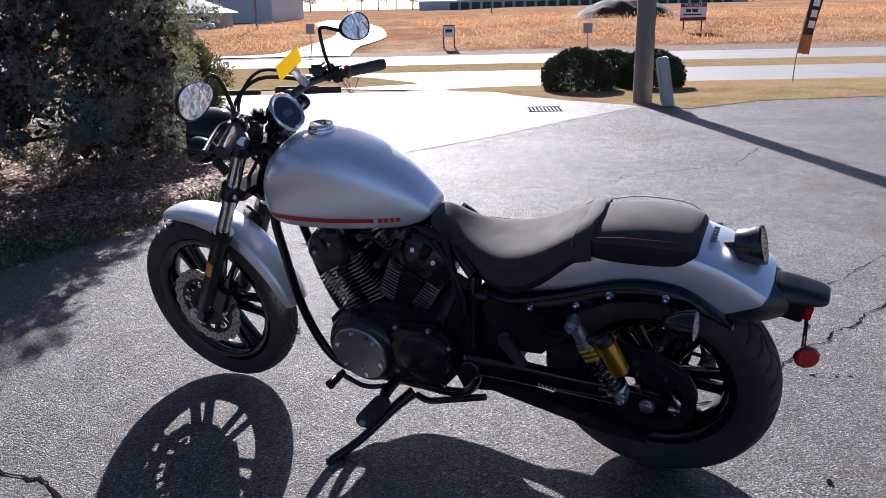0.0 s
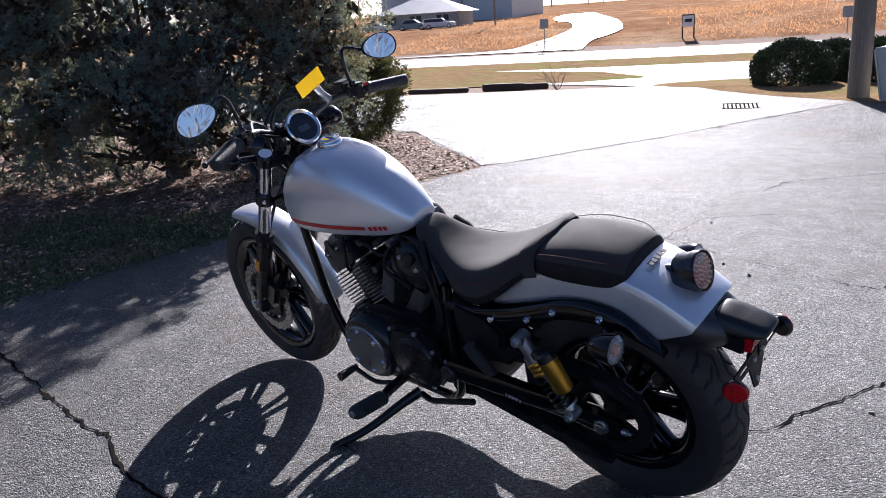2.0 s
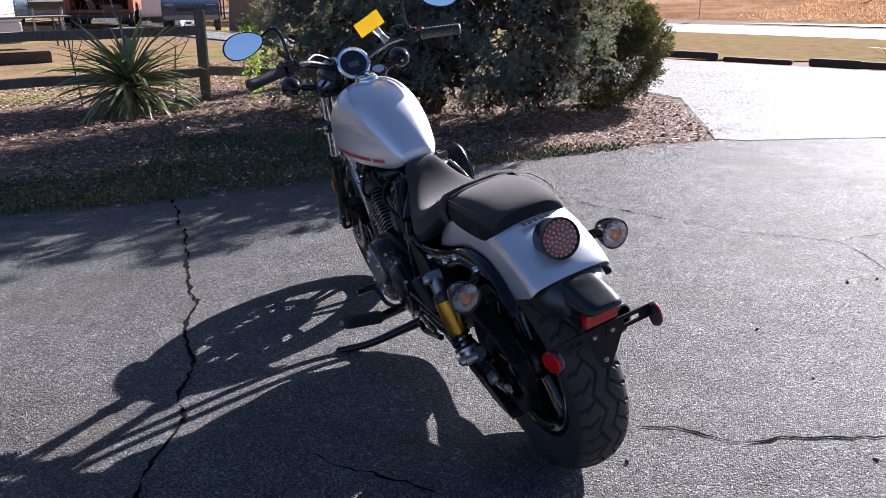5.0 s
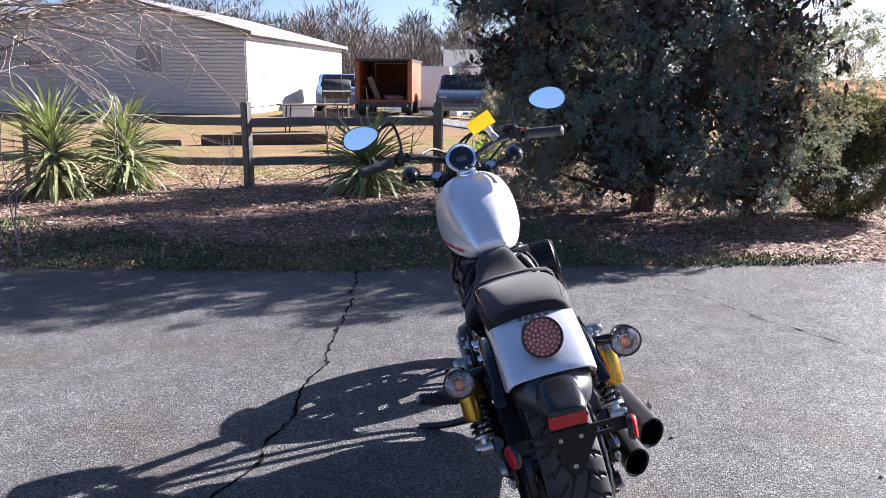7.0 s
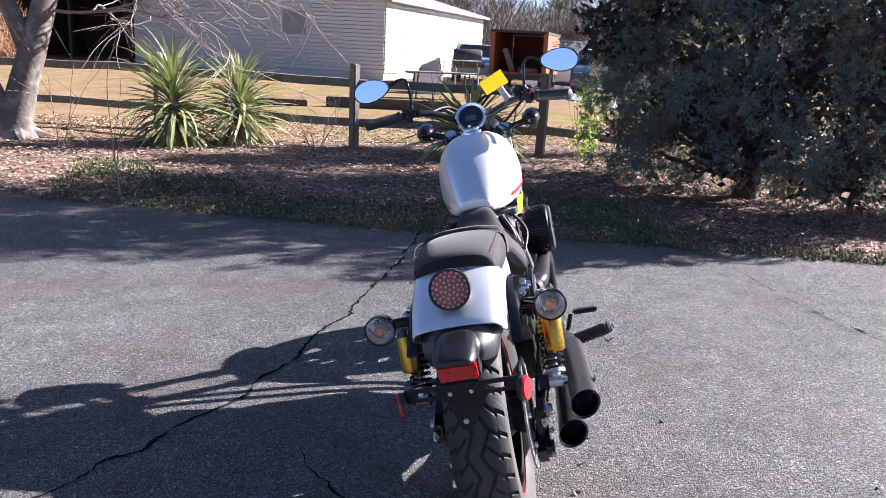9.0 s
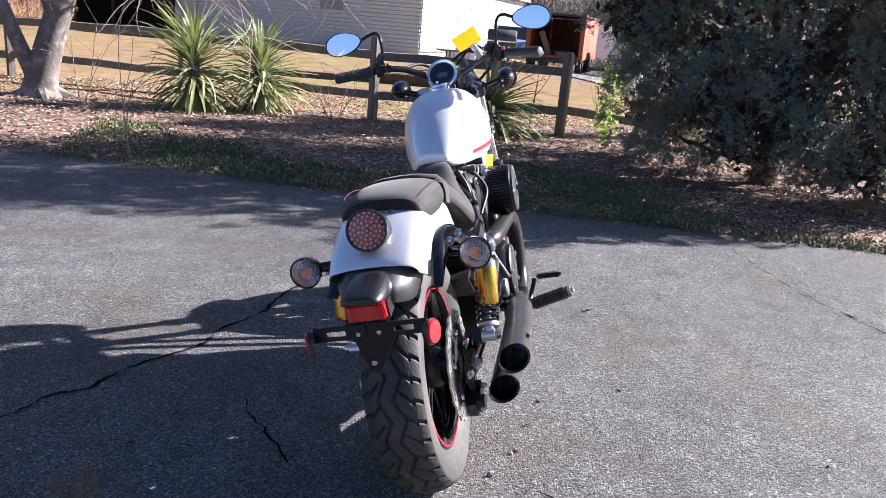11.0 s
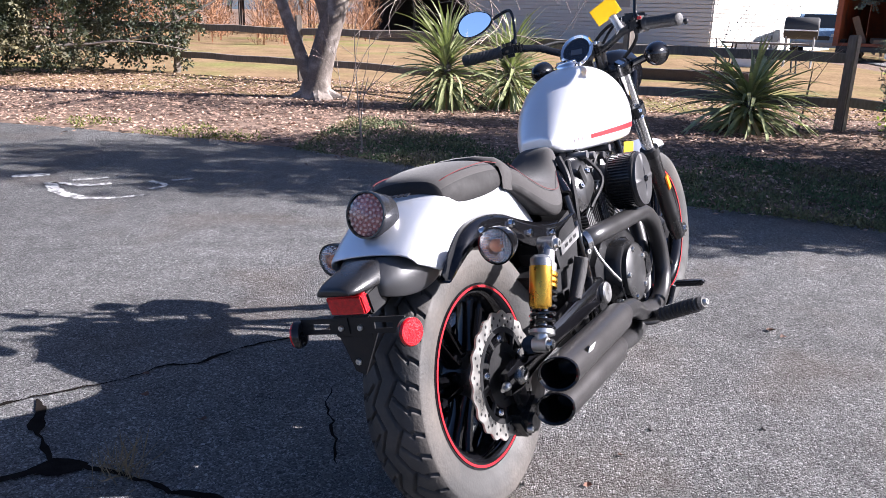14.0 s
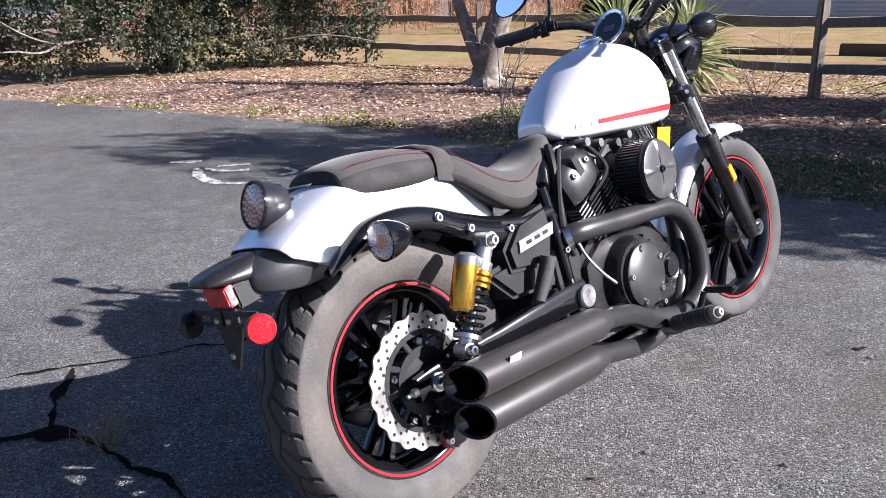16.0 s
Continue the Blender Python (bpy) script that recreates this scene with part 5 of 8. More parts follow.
# plate bracket: cross bar with slots, lower plate, round side reflectors
bm = bmesh.new()
for s in (-1, 1):
    for y0, y1, z0, z1 in ((0.008, 0.130, 0.572, 0.582), (0.008, 0.130, 0.550, 0.559), (0.008, 0.056, 0.559, 0.572), (0.100, 0.130, 0.559, 0.572)):
        box(bm, (-0.366, s * (y0 + y1) / 2, (z0 + z1) / 2), (0.004, y1 - y0, z1 - z0 + 0.0005))
box(bm, (-0.362, 0, 0.564), (0.006, 0.092, 0.044), None, 0.002)
br = bpart("plate_bracket", bm, M_MATTE, None, "black number-plate bracket without a plate", smooth=False)
bm = bmesh.new()
prism(bm, [(-0.060, 0.555), (0.044, 0.555), (0.030, 0.515), (0.016, 0.470), (-0.006, 0.462)], "x", -0.363, -0.358)
bpart("lower_plate", bm, M_MATTE, br, smooth=False)
bolts("plate_bolt", [((-0.369, -0.022, 0.562), (-1, 0, 0), 0.006, 0.005), ((-0.369, 0.026, 0.562), (-1, 0, 0), 0.006, 0.005), ((-0.362, 0.004, 0.490), (-1, 0, 0), 0.007, 0.006)], M_STEEL, br)
for s in (-1, 1):
    bm = bmesh.new()
    lathe(bm, [(-0.004, 0.0), (-0.004, 0.0275), (0.006, 0.0275), (0.009, 0.025), (0.0095, 0.0)], (-0.372, s * 0.139, 0.552), (-0.30, s * 0.95, 0), 32)
    sr = bpart("side_reflector", bm, M_LENSRED, br, "round red side reflector")
    bm = bmesh.new()
    lathe(bm, [(-0.010, 0.0), (-0.010, 0.025), (-0.004, 0.029), (0.003, 0.029), (0.003, 0.0275), (-0.004, 0.0275)], (-0.372, s * 0.139, 0.552), (-0.30, s * 0.95, 0), 32)
    bpart("reflector_back", bm, M_SATIN, br)

# tail lamp: a short black drum with a clear lens over red lights
LD = Vector((-1, 0, 0.22)).normalized()


def slim(profile):
    return [(a, 0.93 * r) for a, r in profile]


LC = Vector((-0.250, 0, 0.766))
bm = bmesh.new()
lathe(bm, slim([(-0.100, 0.0), (-0.100, 0.020), (-0.062, 0.020), (-0.060, 0.044), (-0.054, 0.0485), (-0.022, 0.0495), (-0.020, 0.0520), (-0.010, 0.0530), (0.000, 0.0530), (0.001, 0.049), (-0.012, 0.048), (-0.012, 0.0)]), LC, LD, 48)
lamp = bpart("tail_lamp", bm, M_LAMPBODY, None, "black round tail lamp with red lights behind clear glass")
bm = bmesh.new()
lathe(bm, slim([(-0.005, 0.0), (-0.005, 0.0485)]), LC, LD, 40, caps=False)
bpart("lamp_reflector", bm, mat("lamp_pink_backing", (0.56, 0.20, 0.17), 0.25, metal=0.0, vary=0.35, scale=160, bump=0.8, bump_scale=220), lamp)
bm = bmesh.new()
u, v, d = frame_of(LD)
for r, k in ((0.0, 1), (0.012, 6), (0.023, 11), (0.034, 16), (0.044, 20)):
    for i in range(k):
        t = 2 * math.pi * i / k + r * 30
        q = LC + u * 0.93 * r * math.cos(t) + v * 0.93 * r * math.sin(t) + d * -0.0025
        ball(bm, q, 0.0035, n=8)
bpart("red_lights", bm, M_LED, lamp, "small red lights")["kind"] = "stuff"
bm = bmesh.new()
lathe(bm, slim([(-0.002, 0.050), (0.003, 0.046), (0.006, 0.030), (0.007, 0.0), (0.005, 0.0), (0.004, 0.030), (0.001, 0.045), (-0.004, 0.048)]), LC, LD, 40, caps=False)
o = bpart("lens", bm, M_LAMPLENS, lamp, "clear lens")
o.visible_shadow = False
bm = bmesh.new()
lathe(bm, slim([(-0.002, 0.0535), (0.003, 0.0530), (0.003, 0.0495), (-0.002, 0.0490)]), LC, LD, 48, closed=True)
bpart("lens_rim", bm, M_BLACK, lamp)


def indicator(c, d, s, steer, stalk_from, facing_lens):
    """A bullet indicator: black shell, clear lens, amber bulb, stalk."""
    c, d = Vector(c), Vector(d).normalized()
    bm = bmesh.new()
    lathe(bm, [(-0.075, 0.0), (-0.073, 0.010), (-0.060, 0.022), (-0.040, 0.032), (-0.018, 0.0385), (0.000, 0.0405), (0.003, 0.0405), (0.003, 0.037), (-0.015, 0.035), (-0.04, 0.025), (-0.04, 0.0)], c, d, 32)
    tube(bm, [stalk_from, c - d * 0.035], 0.013, 10, smooth=False)
    ind = bpart("indicator", bm, M_BLACK, None, "black bullet indicator with a clear lens", steer)
    bm = bmesh.new()
    lathe(bm, [(0.001, 0.0385), (0.008, 0.0345), (0.013, 0.022), (0.0145, 0.0), (0.0125, 0.0), (0.011, 0.021), (0.006, 0.0325), (-0.001, 0.0365)], c, d, 32, caps=False)
    o = bpart("lens", bm, M_CLEAR, ind, "clear dimpled lens", steer)
    o.visible_shadow = False
    bm = bmesh.new()
    lathe(bm, [(-0.028, 0.016), (-0.010, 0.030), (-0.002, 0.037)], c, d, 28, caps=False)
    bpart("lens_bowl", bm, M_BOWL, ind, "", steer)
    bm = bmesh.new()
    u, v, _ = frame_of(d)
    for i in range(-6, 7):
        for j in range(-6, 7):
            if 9 < i * i + j * j < 38:
                q = c + u * i * 0.0056 + v * j * 0.0056 + d * (0.010 - 0.00022 * (i * i + j * j))
                ball(bm, q, 0.0021, n=6)
    bpart("lens_dimples", bm, M_BOWL, ind, "sparkling lens dimples", steer)["kind"] = "stuff"
    bm = bmesh.new()
    ball(bm, c - d * 0.004, 0.0155, n=12)
    bpart("bulb", bm, M_BULB, ind, "amber bulb", steer)
    return ind


for s in (1, -1):
    indicator((-0.124, s * 0.217, 0.653), (-1, 0, -0.02), s, False, (-0.060, s * 0.125, 0.650), True)

# ---------- fender rails, swingarm, shocks ----------
for s in (1, -1):
    y = s * 0.128
    bm = bmesh.new()
    top = smooth_path([(-0.20, 0, 0.612), (-0.150, 0, 0.650), (-0.085, 0, 0.690), (0.0, 0, 0.702), (0.09, 0, 0.690), (0.19, 0, 0.655), (0.28, 0, 0.628), (0.36, 0, 0.615)], 5)
    low = smooth_path([(-0.205, 0, 0.600), (-0.150, 0, 0.622), (-0.085, 0, 0.642), (0.0, 0, 0.648), (0.09, 0, 0.634), (0.19, 0, 0.588), (0.28, 0, 0.562), (0.36, 0, 0.560)], 5)
    rings = []
    for a, b in zip(top, low):
        rings.append([bm.verts.new((p.x, y + s * o, p.z)) for p, o in ((b, -0.012), (b, 0.010), (b * 0.85 + a * 0.15, 0.016), (b * 0.5 + a * 0.5, 0.017), (b * 0.2 + a * 0.8, 0.011), (b * 0.04 + a * 0.96, 0.001), (a, -0.012))])
    skin(bm, rings)
    rail = bpart("fender_rail", bm, M_BLACK, None, "gloss black fender rail with chrome bolts")
    for x, z in ((0.312, 0.590), (0.184, 0.618), (0.095, 0.660), (-0.045, 0.672)):
        bm = bmesh.new()
        bolt(bm, (x, y + s * 0.016, z), (0, s, 0), 0.011, 0.010)
        bpart("rail_bolt", bm, M_CHROME, rail)
    # shock absorber
    T, B = Vector((0.180, s * 0.190, 0.588)), Vector((0.058, s * 0.188, 0.376))
    d = (B - T).normalized()
    L = (B - T).length
    bm = bmesh.new()
    cyl(bm, T - Vector((0, 0.020, 0)), T + Vector((0, 0.020, 0)), 0.019, None, 20)
    tube(bm, [T, T + d * 0.06], 0.020, 14, smooth=False)
    cyl(bm, T + d * 0.05, T + d * 0.075, 0.026, None, 20)
    shock = bpart("shock_absorber", bm, M_CLUTCH, None, "shock absorber with a gold reservoir and black spring")
    bm = bmesh.new()
    for f in (0.070, 0.084, 0.098):
        lathe(bm, [(f, 0.012), (f, 0.027), (f + 0.003, 0.030), (f + 0.010, 0.030), (f + 0.012, 0.027), (f + 0.012, 0.012)], T, d, 24)
    bpart("preload_collar", bm, M_GOLD, shock, "gold preload collar")
    bm = bmesh.new()
    u, v, _ = frame_of(d)
    turns, a0, a1 = 6.0, 0.112, L - 0.030
    pts = []
    for i in range(int(turns * 16) + 1):
        f = i / (turns * 16)
        a = f * turns * 2 * math.pi
        pts.append(T + d * (a0 + (a1 - a0) * f) + u * 0.027 * math.cos(a) + v * 0.027 * math.sin(a))
    tube(bm, pts, 0.0052, 7, smooth=False)
    bpart("spring", bm, M_BLACK, shock)
    bm = bmesh.new()
    cyl(bm, T + d * 0.10, B - d * 0.02, 0.012, None, 14)
    bpart("damper_rod", bm, M_STEEL, shock)
    bm = bmesh.new()
    lathe(bm, [(L - 0.034, 0.012), (L - 0.034, 0.031), (L - 0.024, 0.031), (L - 0.022, 0.016), (L, 0.014)], T, d, 20)
    cyl(bm, B - Vector((0, 0.018, 0)), B + Vector((0, 0.018, 0)), 0.017, None, 18)
    bpart("lower_mount", bm, M_ALU, shock)
    bolts("shock_bolt", [(q + Vector((0, s * 0.020, 0)), (0, s, 0), 0.013, 0.012) for q in (T, B)], M_STEEL, shock)
    Rt, Rb = Vector((0.098, s * 0.205, 0.564)), Vector((0.056, s * 0.203, 0.464))
    rd = (Rb - Rt).normalized()
    RL = (Rb - Rt).length
    bm = bmesh.new()
    lathe(bm, [(0.012, 0.0), (0.012, 0.0265), (RL - 0.006, 0.0265), (RL - 0.002, 0.024), (RL - 0.002, 0.020), (RL + 0.002, 0.018), (RL + 0.002, 0.0)], Rt, rd, 32)
    bpart("reservoir", bm, M_GOLD, shock, "gold piggyback reservoir")
    bm = bmesh.new()
    lathe(bm, [(-0.014, 0.0), (-0.014, 0.018), (-0.006, 0.0255), (0.013, 0.0258), (0.013, 0.0)], Rt, rd, 28)
    tube(bm, [Rt + Vector((0, 0, 0.0)), T + d * 0.055], 0.016, 10, smooth=False)
    bpart("reservoir_head", bm, M_CLUTCH if s < 0 else M_SATIN, shock)
    # swingarm leg
    bm = bmesh.new()
    rings = []
    for x, z, yy, h, w in ((0.50, 0.385, 0.168, 0.034, 0.022), (0.42, 0.380, 0.166, 0.032, 0.020), (0.20, 0.352, 0.150, 0.028, 0.018), (0.09, 0.338, 0.142, 0.030, 0.016), (0.0, 0.323, 0.140, 0.034, 0.013), (-0.055, 0.320, 0.140, 0.026, 0.012)):
        rings.append([bm.verts.new((x, s * yy + w * a, z + h * b)) for a, b in ((-1, -0.7), (-0.7, -1), (0.7, -1), (1, -0.7), (1, 0.7), (0.7, 1), (-0.7, 1), (-1, 0.7))])
    skin(bm, rings)
    tube(bm, [(0.12, s * 0.150, 0.350), (0.058, s * 0.160, 0.376)], 0.022, 10, smooth=False)
    arm = bpart("swingarm", bm, M_BLACK, None, "gloss black swingarm")
    bm = bmesh.new()
    lathe(bm, [(0.0, 0.022), (0.004, 0.022), (0.005, 0.016), (0.014, 0.016), (0.016, 0.013), (0.016, 0.0)], (0, s * 0.153, 0.323), (0, s, 0), 6 if s < 0 else 24)
    lathe(bm, [(-0.002, 0.021), (0.003, 0.021)], (0, s * 0.153, 0.323), (0, s, 0), 24)
    bpart("axle_nut", bm, M_STEEL, arm)
    bm = bmesh.new()
    tube(bm, [(-0.05, s * 0.146, 0.320), (-0.085, s * 0.146, 0.318)], 0.005, 8, smooth=False)
    bolt(bm, (-0.062, s * 0.146, 0.320), (-1, 0, 0), 0.010, 0.010)
    bpart("chain_adjuster", bm, M_STEEL, arm)
    bm = bmesh.new()
    lathe(bm, [(-0.02, 0.030), (0.010, 0.030), (0.014, 0.026), (0.014, 0.0)], (0.492, s * 0.188, 0.376), (0, s, 0), 28)
    bpart("pivot_cap", bm, M_CLUTCH if s < 0 else M_SATIN, arm, "grey pivot cap" if s < 0 else "")
# rear caliper and its bracket on the right
bm = bmesh.new()
box(bm, (0.045, -0.118, 0.208), (0.095, 0.055, 0.075), Matrix.Rotation(radians(-30), 4, "Y"), 0.012)
box(bm, (0.03, -0.125, 0.265), (0.05, 0.016, 0.11), Matrix.Rotation(radians(-15), 4, "Y"), 0.006)
cyl(bm, (0.03, -0.155, 0.195), (0.03, -0.095, 0.195), 0.022, None, 16)
cal = bpart("rear_caliper", bm, M_SATIN, None, "black rear brake caliper")
bolts("caliper_bolt", [((0.0, -0.150, 0.190), (0, -1, 0), 0.008, 0.008), ((0.075, -0.150, 0.225), (0, -1, 0), 0.008, 0.008)], M_STEEL, cal)
# belt guards on the left
bm = bmesh.new()
prism(bm, [(0.50, 0.455), (0.10, 0.468), (-0.02, 0.452), (-0.10, 0.400), (-0.085, 0.385), (-0.01, 0.430), (0.10, 0.445), (0.50, 0.430)], "y", 0.080, 0.128, 0.004)
prism(bm, [(0.52, 0.298), (0.10, 0.205), (0.02, 0.180), (0.01, 0.160), (0.12, 0.165), (0.52, 0.262)], "y", 0.086, 0.130, 0.004)
bpart("belt_guard", bm, M_SATIN, None, "black belt guard")
bm = bmesh.new()
for i in range(9):
    box(bm, (0.345 - 0.012 * i, 0.1755, 0.356 - 0.002 * i), (0.007 if i % 3 else 0.01, 0.001, 0.010), Matrix.Rotation(radians(-7), 4, "Y"))
bpart("belt_label_bars", bm, M_STICKER)

# ---------- frame ----------
bm = bmesh.new()
for s in (1, -1):
    tube(bm, [(1.165, s * 0.035, 0.86), (1.178, s * 0.056, 0.72), (1.166, s * 0.066, 0.60), (1.146, s * 0.076, 0.44), (1.105, s * 0.083, 0.310), (1.045, s * 0.09, 0.225), (0.95, s * 0.09, 0.195), (0.75, s * 0.10, 0.195), (0.58, s * 0.12, 0.21), (0.50, s * 0.145, 0.30), (0.49, s * 0.15, 0.40),
              (0.475, s * 0.145, 0.55), (0.47, s * 0.13, 0.66)], 0.0150, 10)
    tube(bm, [(0.47, s * 0.135, 0.66), (0.58, s * 0.07, 0.72), (0.80, s * 0.035, 0.775), (1.13, s * 0.03, 0.86)], 0.018, 10)
    tube(bm, [(0.47, s * 0.140, 0.60), (0.36, s * 0.132, 0.595), (0.20, s * 0.110, 0.62)], 0.018, 10)
lathe(bm, [(-0.12, 0.034), (0.11, 0.034)], (1.185, 0, 0.885), FORK_DIR, 20)
bpart("main_frame", bm, M_BLACK, None, "gloss black tubular frame")
bm = bmesh.new()
prism(bm, [(0.40, 0.30), (0.44, 0.235), (0.57, 0.215), (0.60, 0.30), (0.60, 0.47), (0.545, 0.58), (0.475, 0.60), (0.41, 0.44)], "y", -0.118, 0.118, 0.012)
bpart("gearbox_casing", bm, M_MATTE, None, "black casing behind the engine")
# side covers, battery box, tool box under the seat
for s in (1, -1):
    bm = bmesh.new()
    prism(bm, [(0.29, 0.485), (0.43, 0.475), (0.455, 0.560), (0.44, 0.625), (0.33, 0.600), (0.275, 0.545)], "y", s * 0.05, s * 0.158, 0.012)
    bpart("side_cover", bm, M_MATTE, None, "matte black side cover")
    bm = bmesh.new()
    prism(bm, [(0.21, 0.500), (0.30, 0.420), (0.46, 0.415), (0.46, 0.500), (0.33, 0.520)], "y", s * 0.04, s * 0.140, 0.012)
    bpart("battery_box", bm, M_MATTE)
bm = bmesh.new()
prism(bm, [(0.315, 0.528), (0.445, 0.548), (0.450, 0.578), (0.318, 0.556)], "y", -0.163, -0.159)
plate = bpart("perforated_plate", bm, M_CLUTCH, None, "brushed metal plate with slots", smooth=False)
bm = bmesh.new()
for i in range(3):
    x = 0.352 + 0.032 * i
    box(bm, (x, -0.1632, 0.548 + 0.0049 * i), (0.020, 0.001, 0.009), Matrix.Rotation(radians(-9), 4, "Y"))
bpart("plate_slots", bm, M_MATTE, plate)

M_FINEDGE = mat("machined_fin_edge", (0.42, 0.42, 0.42), 0.4, metal=0.9, vary=0.1)
M_DARKALU = mat("dark_cast_metal", (0.14, 0.14, 0.145), 0.4, metal=0.8, vary=0.2)
# ---------- engine ----------
CR = Vector((0.805, 0, 0.40))
bm = bmesh.new()
prism(bm, [(0.56, 0.30), (0.62, 0.235), (0.80, 0.215), (0.95, 0.235), (1.005, 0.31), (1.0, 0.42), (0.93, 0.49), (0.80, 0.51), (0.66, 0.50), (0.57, 0.44)], "y", -0.135, 0.140, 0.02)
eng = bpart("engine", bm, M_SATIN, None, "black air-cooled V-twin engine with machined fins")
for name, dx, off in (("front_cylinder", 0.5, 0.012), ("rear_cylinder", -0.5, -0.012)):
    d = Vector((dx, 0, 0.866))
    t = Vector((0.866, 0, -dx))                       # across the cylinder, in the plane of the wheels
    Y = Vector((0, 1, 0))
    bm = bmesh.new()
    c0 = CR + Vector((0, off, 0))

    def plate_ring(f, a, b, r=0.35):
        q = c0 + d * f
        out = []
        for i in range(24):
            th = 2 * math.pi * i / 24
            cx, sy = math.cos(th), math.sin(th)
            k = 1 / (abs(cx) ** 5 + abs(sy) ** 5) ** (1 / 5)
            out.append(bm.verts.new(q + t * cx * k * a + Y * sy * k * b))
        return out
    skin(bm, [plate_ring(0.08, 0.058, 0.078), plate_ring(0.25, 0.058, 0.078)])
    cylo = bpart(name, bm, M_SATIN, None, "black finned cylinder with bright machined fin edges")
    for i in range(12):
        f = 0.108 + i * 0.0125
        a, b = 0.078 + 0.0006 * i, 0.108 + 0.0005 * i
        bm = bmesh.new()
        skin(bm, [plate_ring(f, a, b), plate_ring(f + 0.0045, a, b)])
        q = c0 + d * (f + 0.0022)
        plain = len(bm.faces)
        for s in (1, -1):
            for e in (1, -1):                          # bright machined edges at the four corners
                m = Matrix((tuple(t), tuple(Y), tuple(d))).transposed().to_4x4()
                ln = 0.056 - 0.0012 * i
                box(bm, q + t * e * (a - ln / 2 + 0.0012) + Y * s * (b + 0.0005), (ln, 0.005, 0.0046), m)
                box(bm, q + t * e * (a - 0.0005) + Y * s * (b - 0.020), (0.005, 0.040, 0.0046), m)
        bm.faces.ensure_lookup_table()
        for face in bm.faces[plain:]:
            face.material_index = 1
        fin = bpart("fin", bm, M_SATIN, cylo, smooth=False)
        fin.data.materials.append(M_FINEDGE)
    # head and rocker cover
    bm = bmesh.new()
    skin(bm, [plate_ring(0.258, 0.086, 0.116), plate_ring(0.285, 0.088, 0.118), plate_ring(0.330, 0.086, 0.112), plate_ring(0.360, 0.074, 0.096), plate_ring(0.374, 0.050, 0.070)])
    head = bpart("rocker_cover", bm, M_SATIN, None, "black rocker cover with bolts")
    for s in (1, -1):
        bolts("cover_bolt", [(c0 + d * 0.325 + t * e + Y * s * 0.111, Y * s + d * 0.4, 0.009, 0.009) for e in (-0.035, 0.035)] + [(c0 + d * 0.100 + t * 0.07 + Y * s * 0.085, Y * s, 0.007, 0.006)], M_CHROME, head)
    for s in (1, -1):
        bm = bmesh.new()
        box(bm, c0 + d * 0.325 + Y * s * 0.112, (0.03, 0.006, 0.085), Matrix((tuple(t), tuple(Y), tuple(d))).transposed().to_4x4(), 0.003)
        bpart("cover_rib", bm, M_SATIN, head)
    # sparking plug lead
    for s in (1, -1):
        bm = bmesh.new()
        tube(bm, [c0 + d * 0.24 + Y * s * 0.115 - t * 0.03, c0 + d * 0.27 + Y * s * 0.135 - t * 0.07 * math.copysign(1, dx), c0 + d * 0.36 + Y * s * 0.08 - t * 0.09 * math.copysign(1, dx), (0.80, s * 0.04, 0.745)], 0.006, 7)
        bpart("plug_lead", bm, M_MATTE, eng)
# left side: generator cover with a grey disc, clutch side casing, sprocket cover
bm = bmesh.new()
lathe(bm, [(0.10, 0.128), (0.150, 0.124), (0.172, 0.114), (0.180, 0.104), (0.182, 0.0)], (0.872, 0, 0.352), (0, 1, 0), 48)
lc = bpart("left_cover", bm, M_SATIN, None, "black engine cover with a grey disc")
bm = bmesh.new()
lathe(bm, [(0.178, 0.094), (0.186, 0.094), (0.190, 0.090), (0.191, 0.0)], (0.872, 0, 0.352), (0, 1, 0), 56)
bpart("cover_disc", bm, M_CLUTCH, lc, "grey metal disc")
bolts("disc_bolt", [((0.872 + 0.076 * math.cos(a), 0.190, 0.352 + 0.076 * math.sin(a)), (0, 1, 0), 0.0085, 0.006) for a in np.arange(6) * math.pi / 3 + 0.35], M_CHROME, lc)
bm = bmesh.new()
prism(bm, [(0.54, 0.335), (0.60, 0.265), (0.70, 0.250), (0.765, 0.29), (0.775, 0.40), (0.735, 0.475), (0.62, 0.480), (0.56, 0.43)], "y", 0.13, 0.172, 0.015)
lathe(bm, [(0.165, 0.088), (0.180, 0.080), (0.186, 0.06), (0.187, 0.0)], (0.655, 0, 0.365), (0, 1, 0), 36)
sc = bpart("sprocket_cover", bm, M_SATIN, None, "black sprocket cover")
bolts("cover_bolt", [((x, 0.172, z), (0, 1, 0), 0.0075, 0.006) for x, z in ((0.735, 0.466), (0.625, 0.472), (0.565, 0.42), (0.60, 0.275), (0.755, 0.30), (0.515, 0.40), (0.48, 0.395))], M_STEEL, sc)
# right side: clutch cover, small round cover
bm = bmesh.new()
lathe(bm, [(0.10, 0.112), (0.165, 0.108), (0.180, 0.100), (0.183, 0.0)], (0.765, 0, 0.362), (0, -1, 0), 48)
prism(bm, [(0.80, 0.25), (0.94, 0.255), (0.985, 0.33), (0.95, 0.41), (0.84, 0.46)], "y", -0.165, -0.10, 0.012)
rc = bpart("right_cover", bm, M_SATIN, None, "black clutch cover")
bm = bmesh.new()
lathe(bm, [(0.180, 0.088), (0.194, 0.088), (0.198, 0.083), (0.199, 0.0)], (0.765, 0, 0.362), (0, -1, 0), 56)
bpart("clutch_disc", bm, mat("charcoal_cover", (0.030, 0.030, 0.031), 0.36, metal=0.2, vary=0.1), rc, "charcoal metal disc")
bm = bmesh.new()
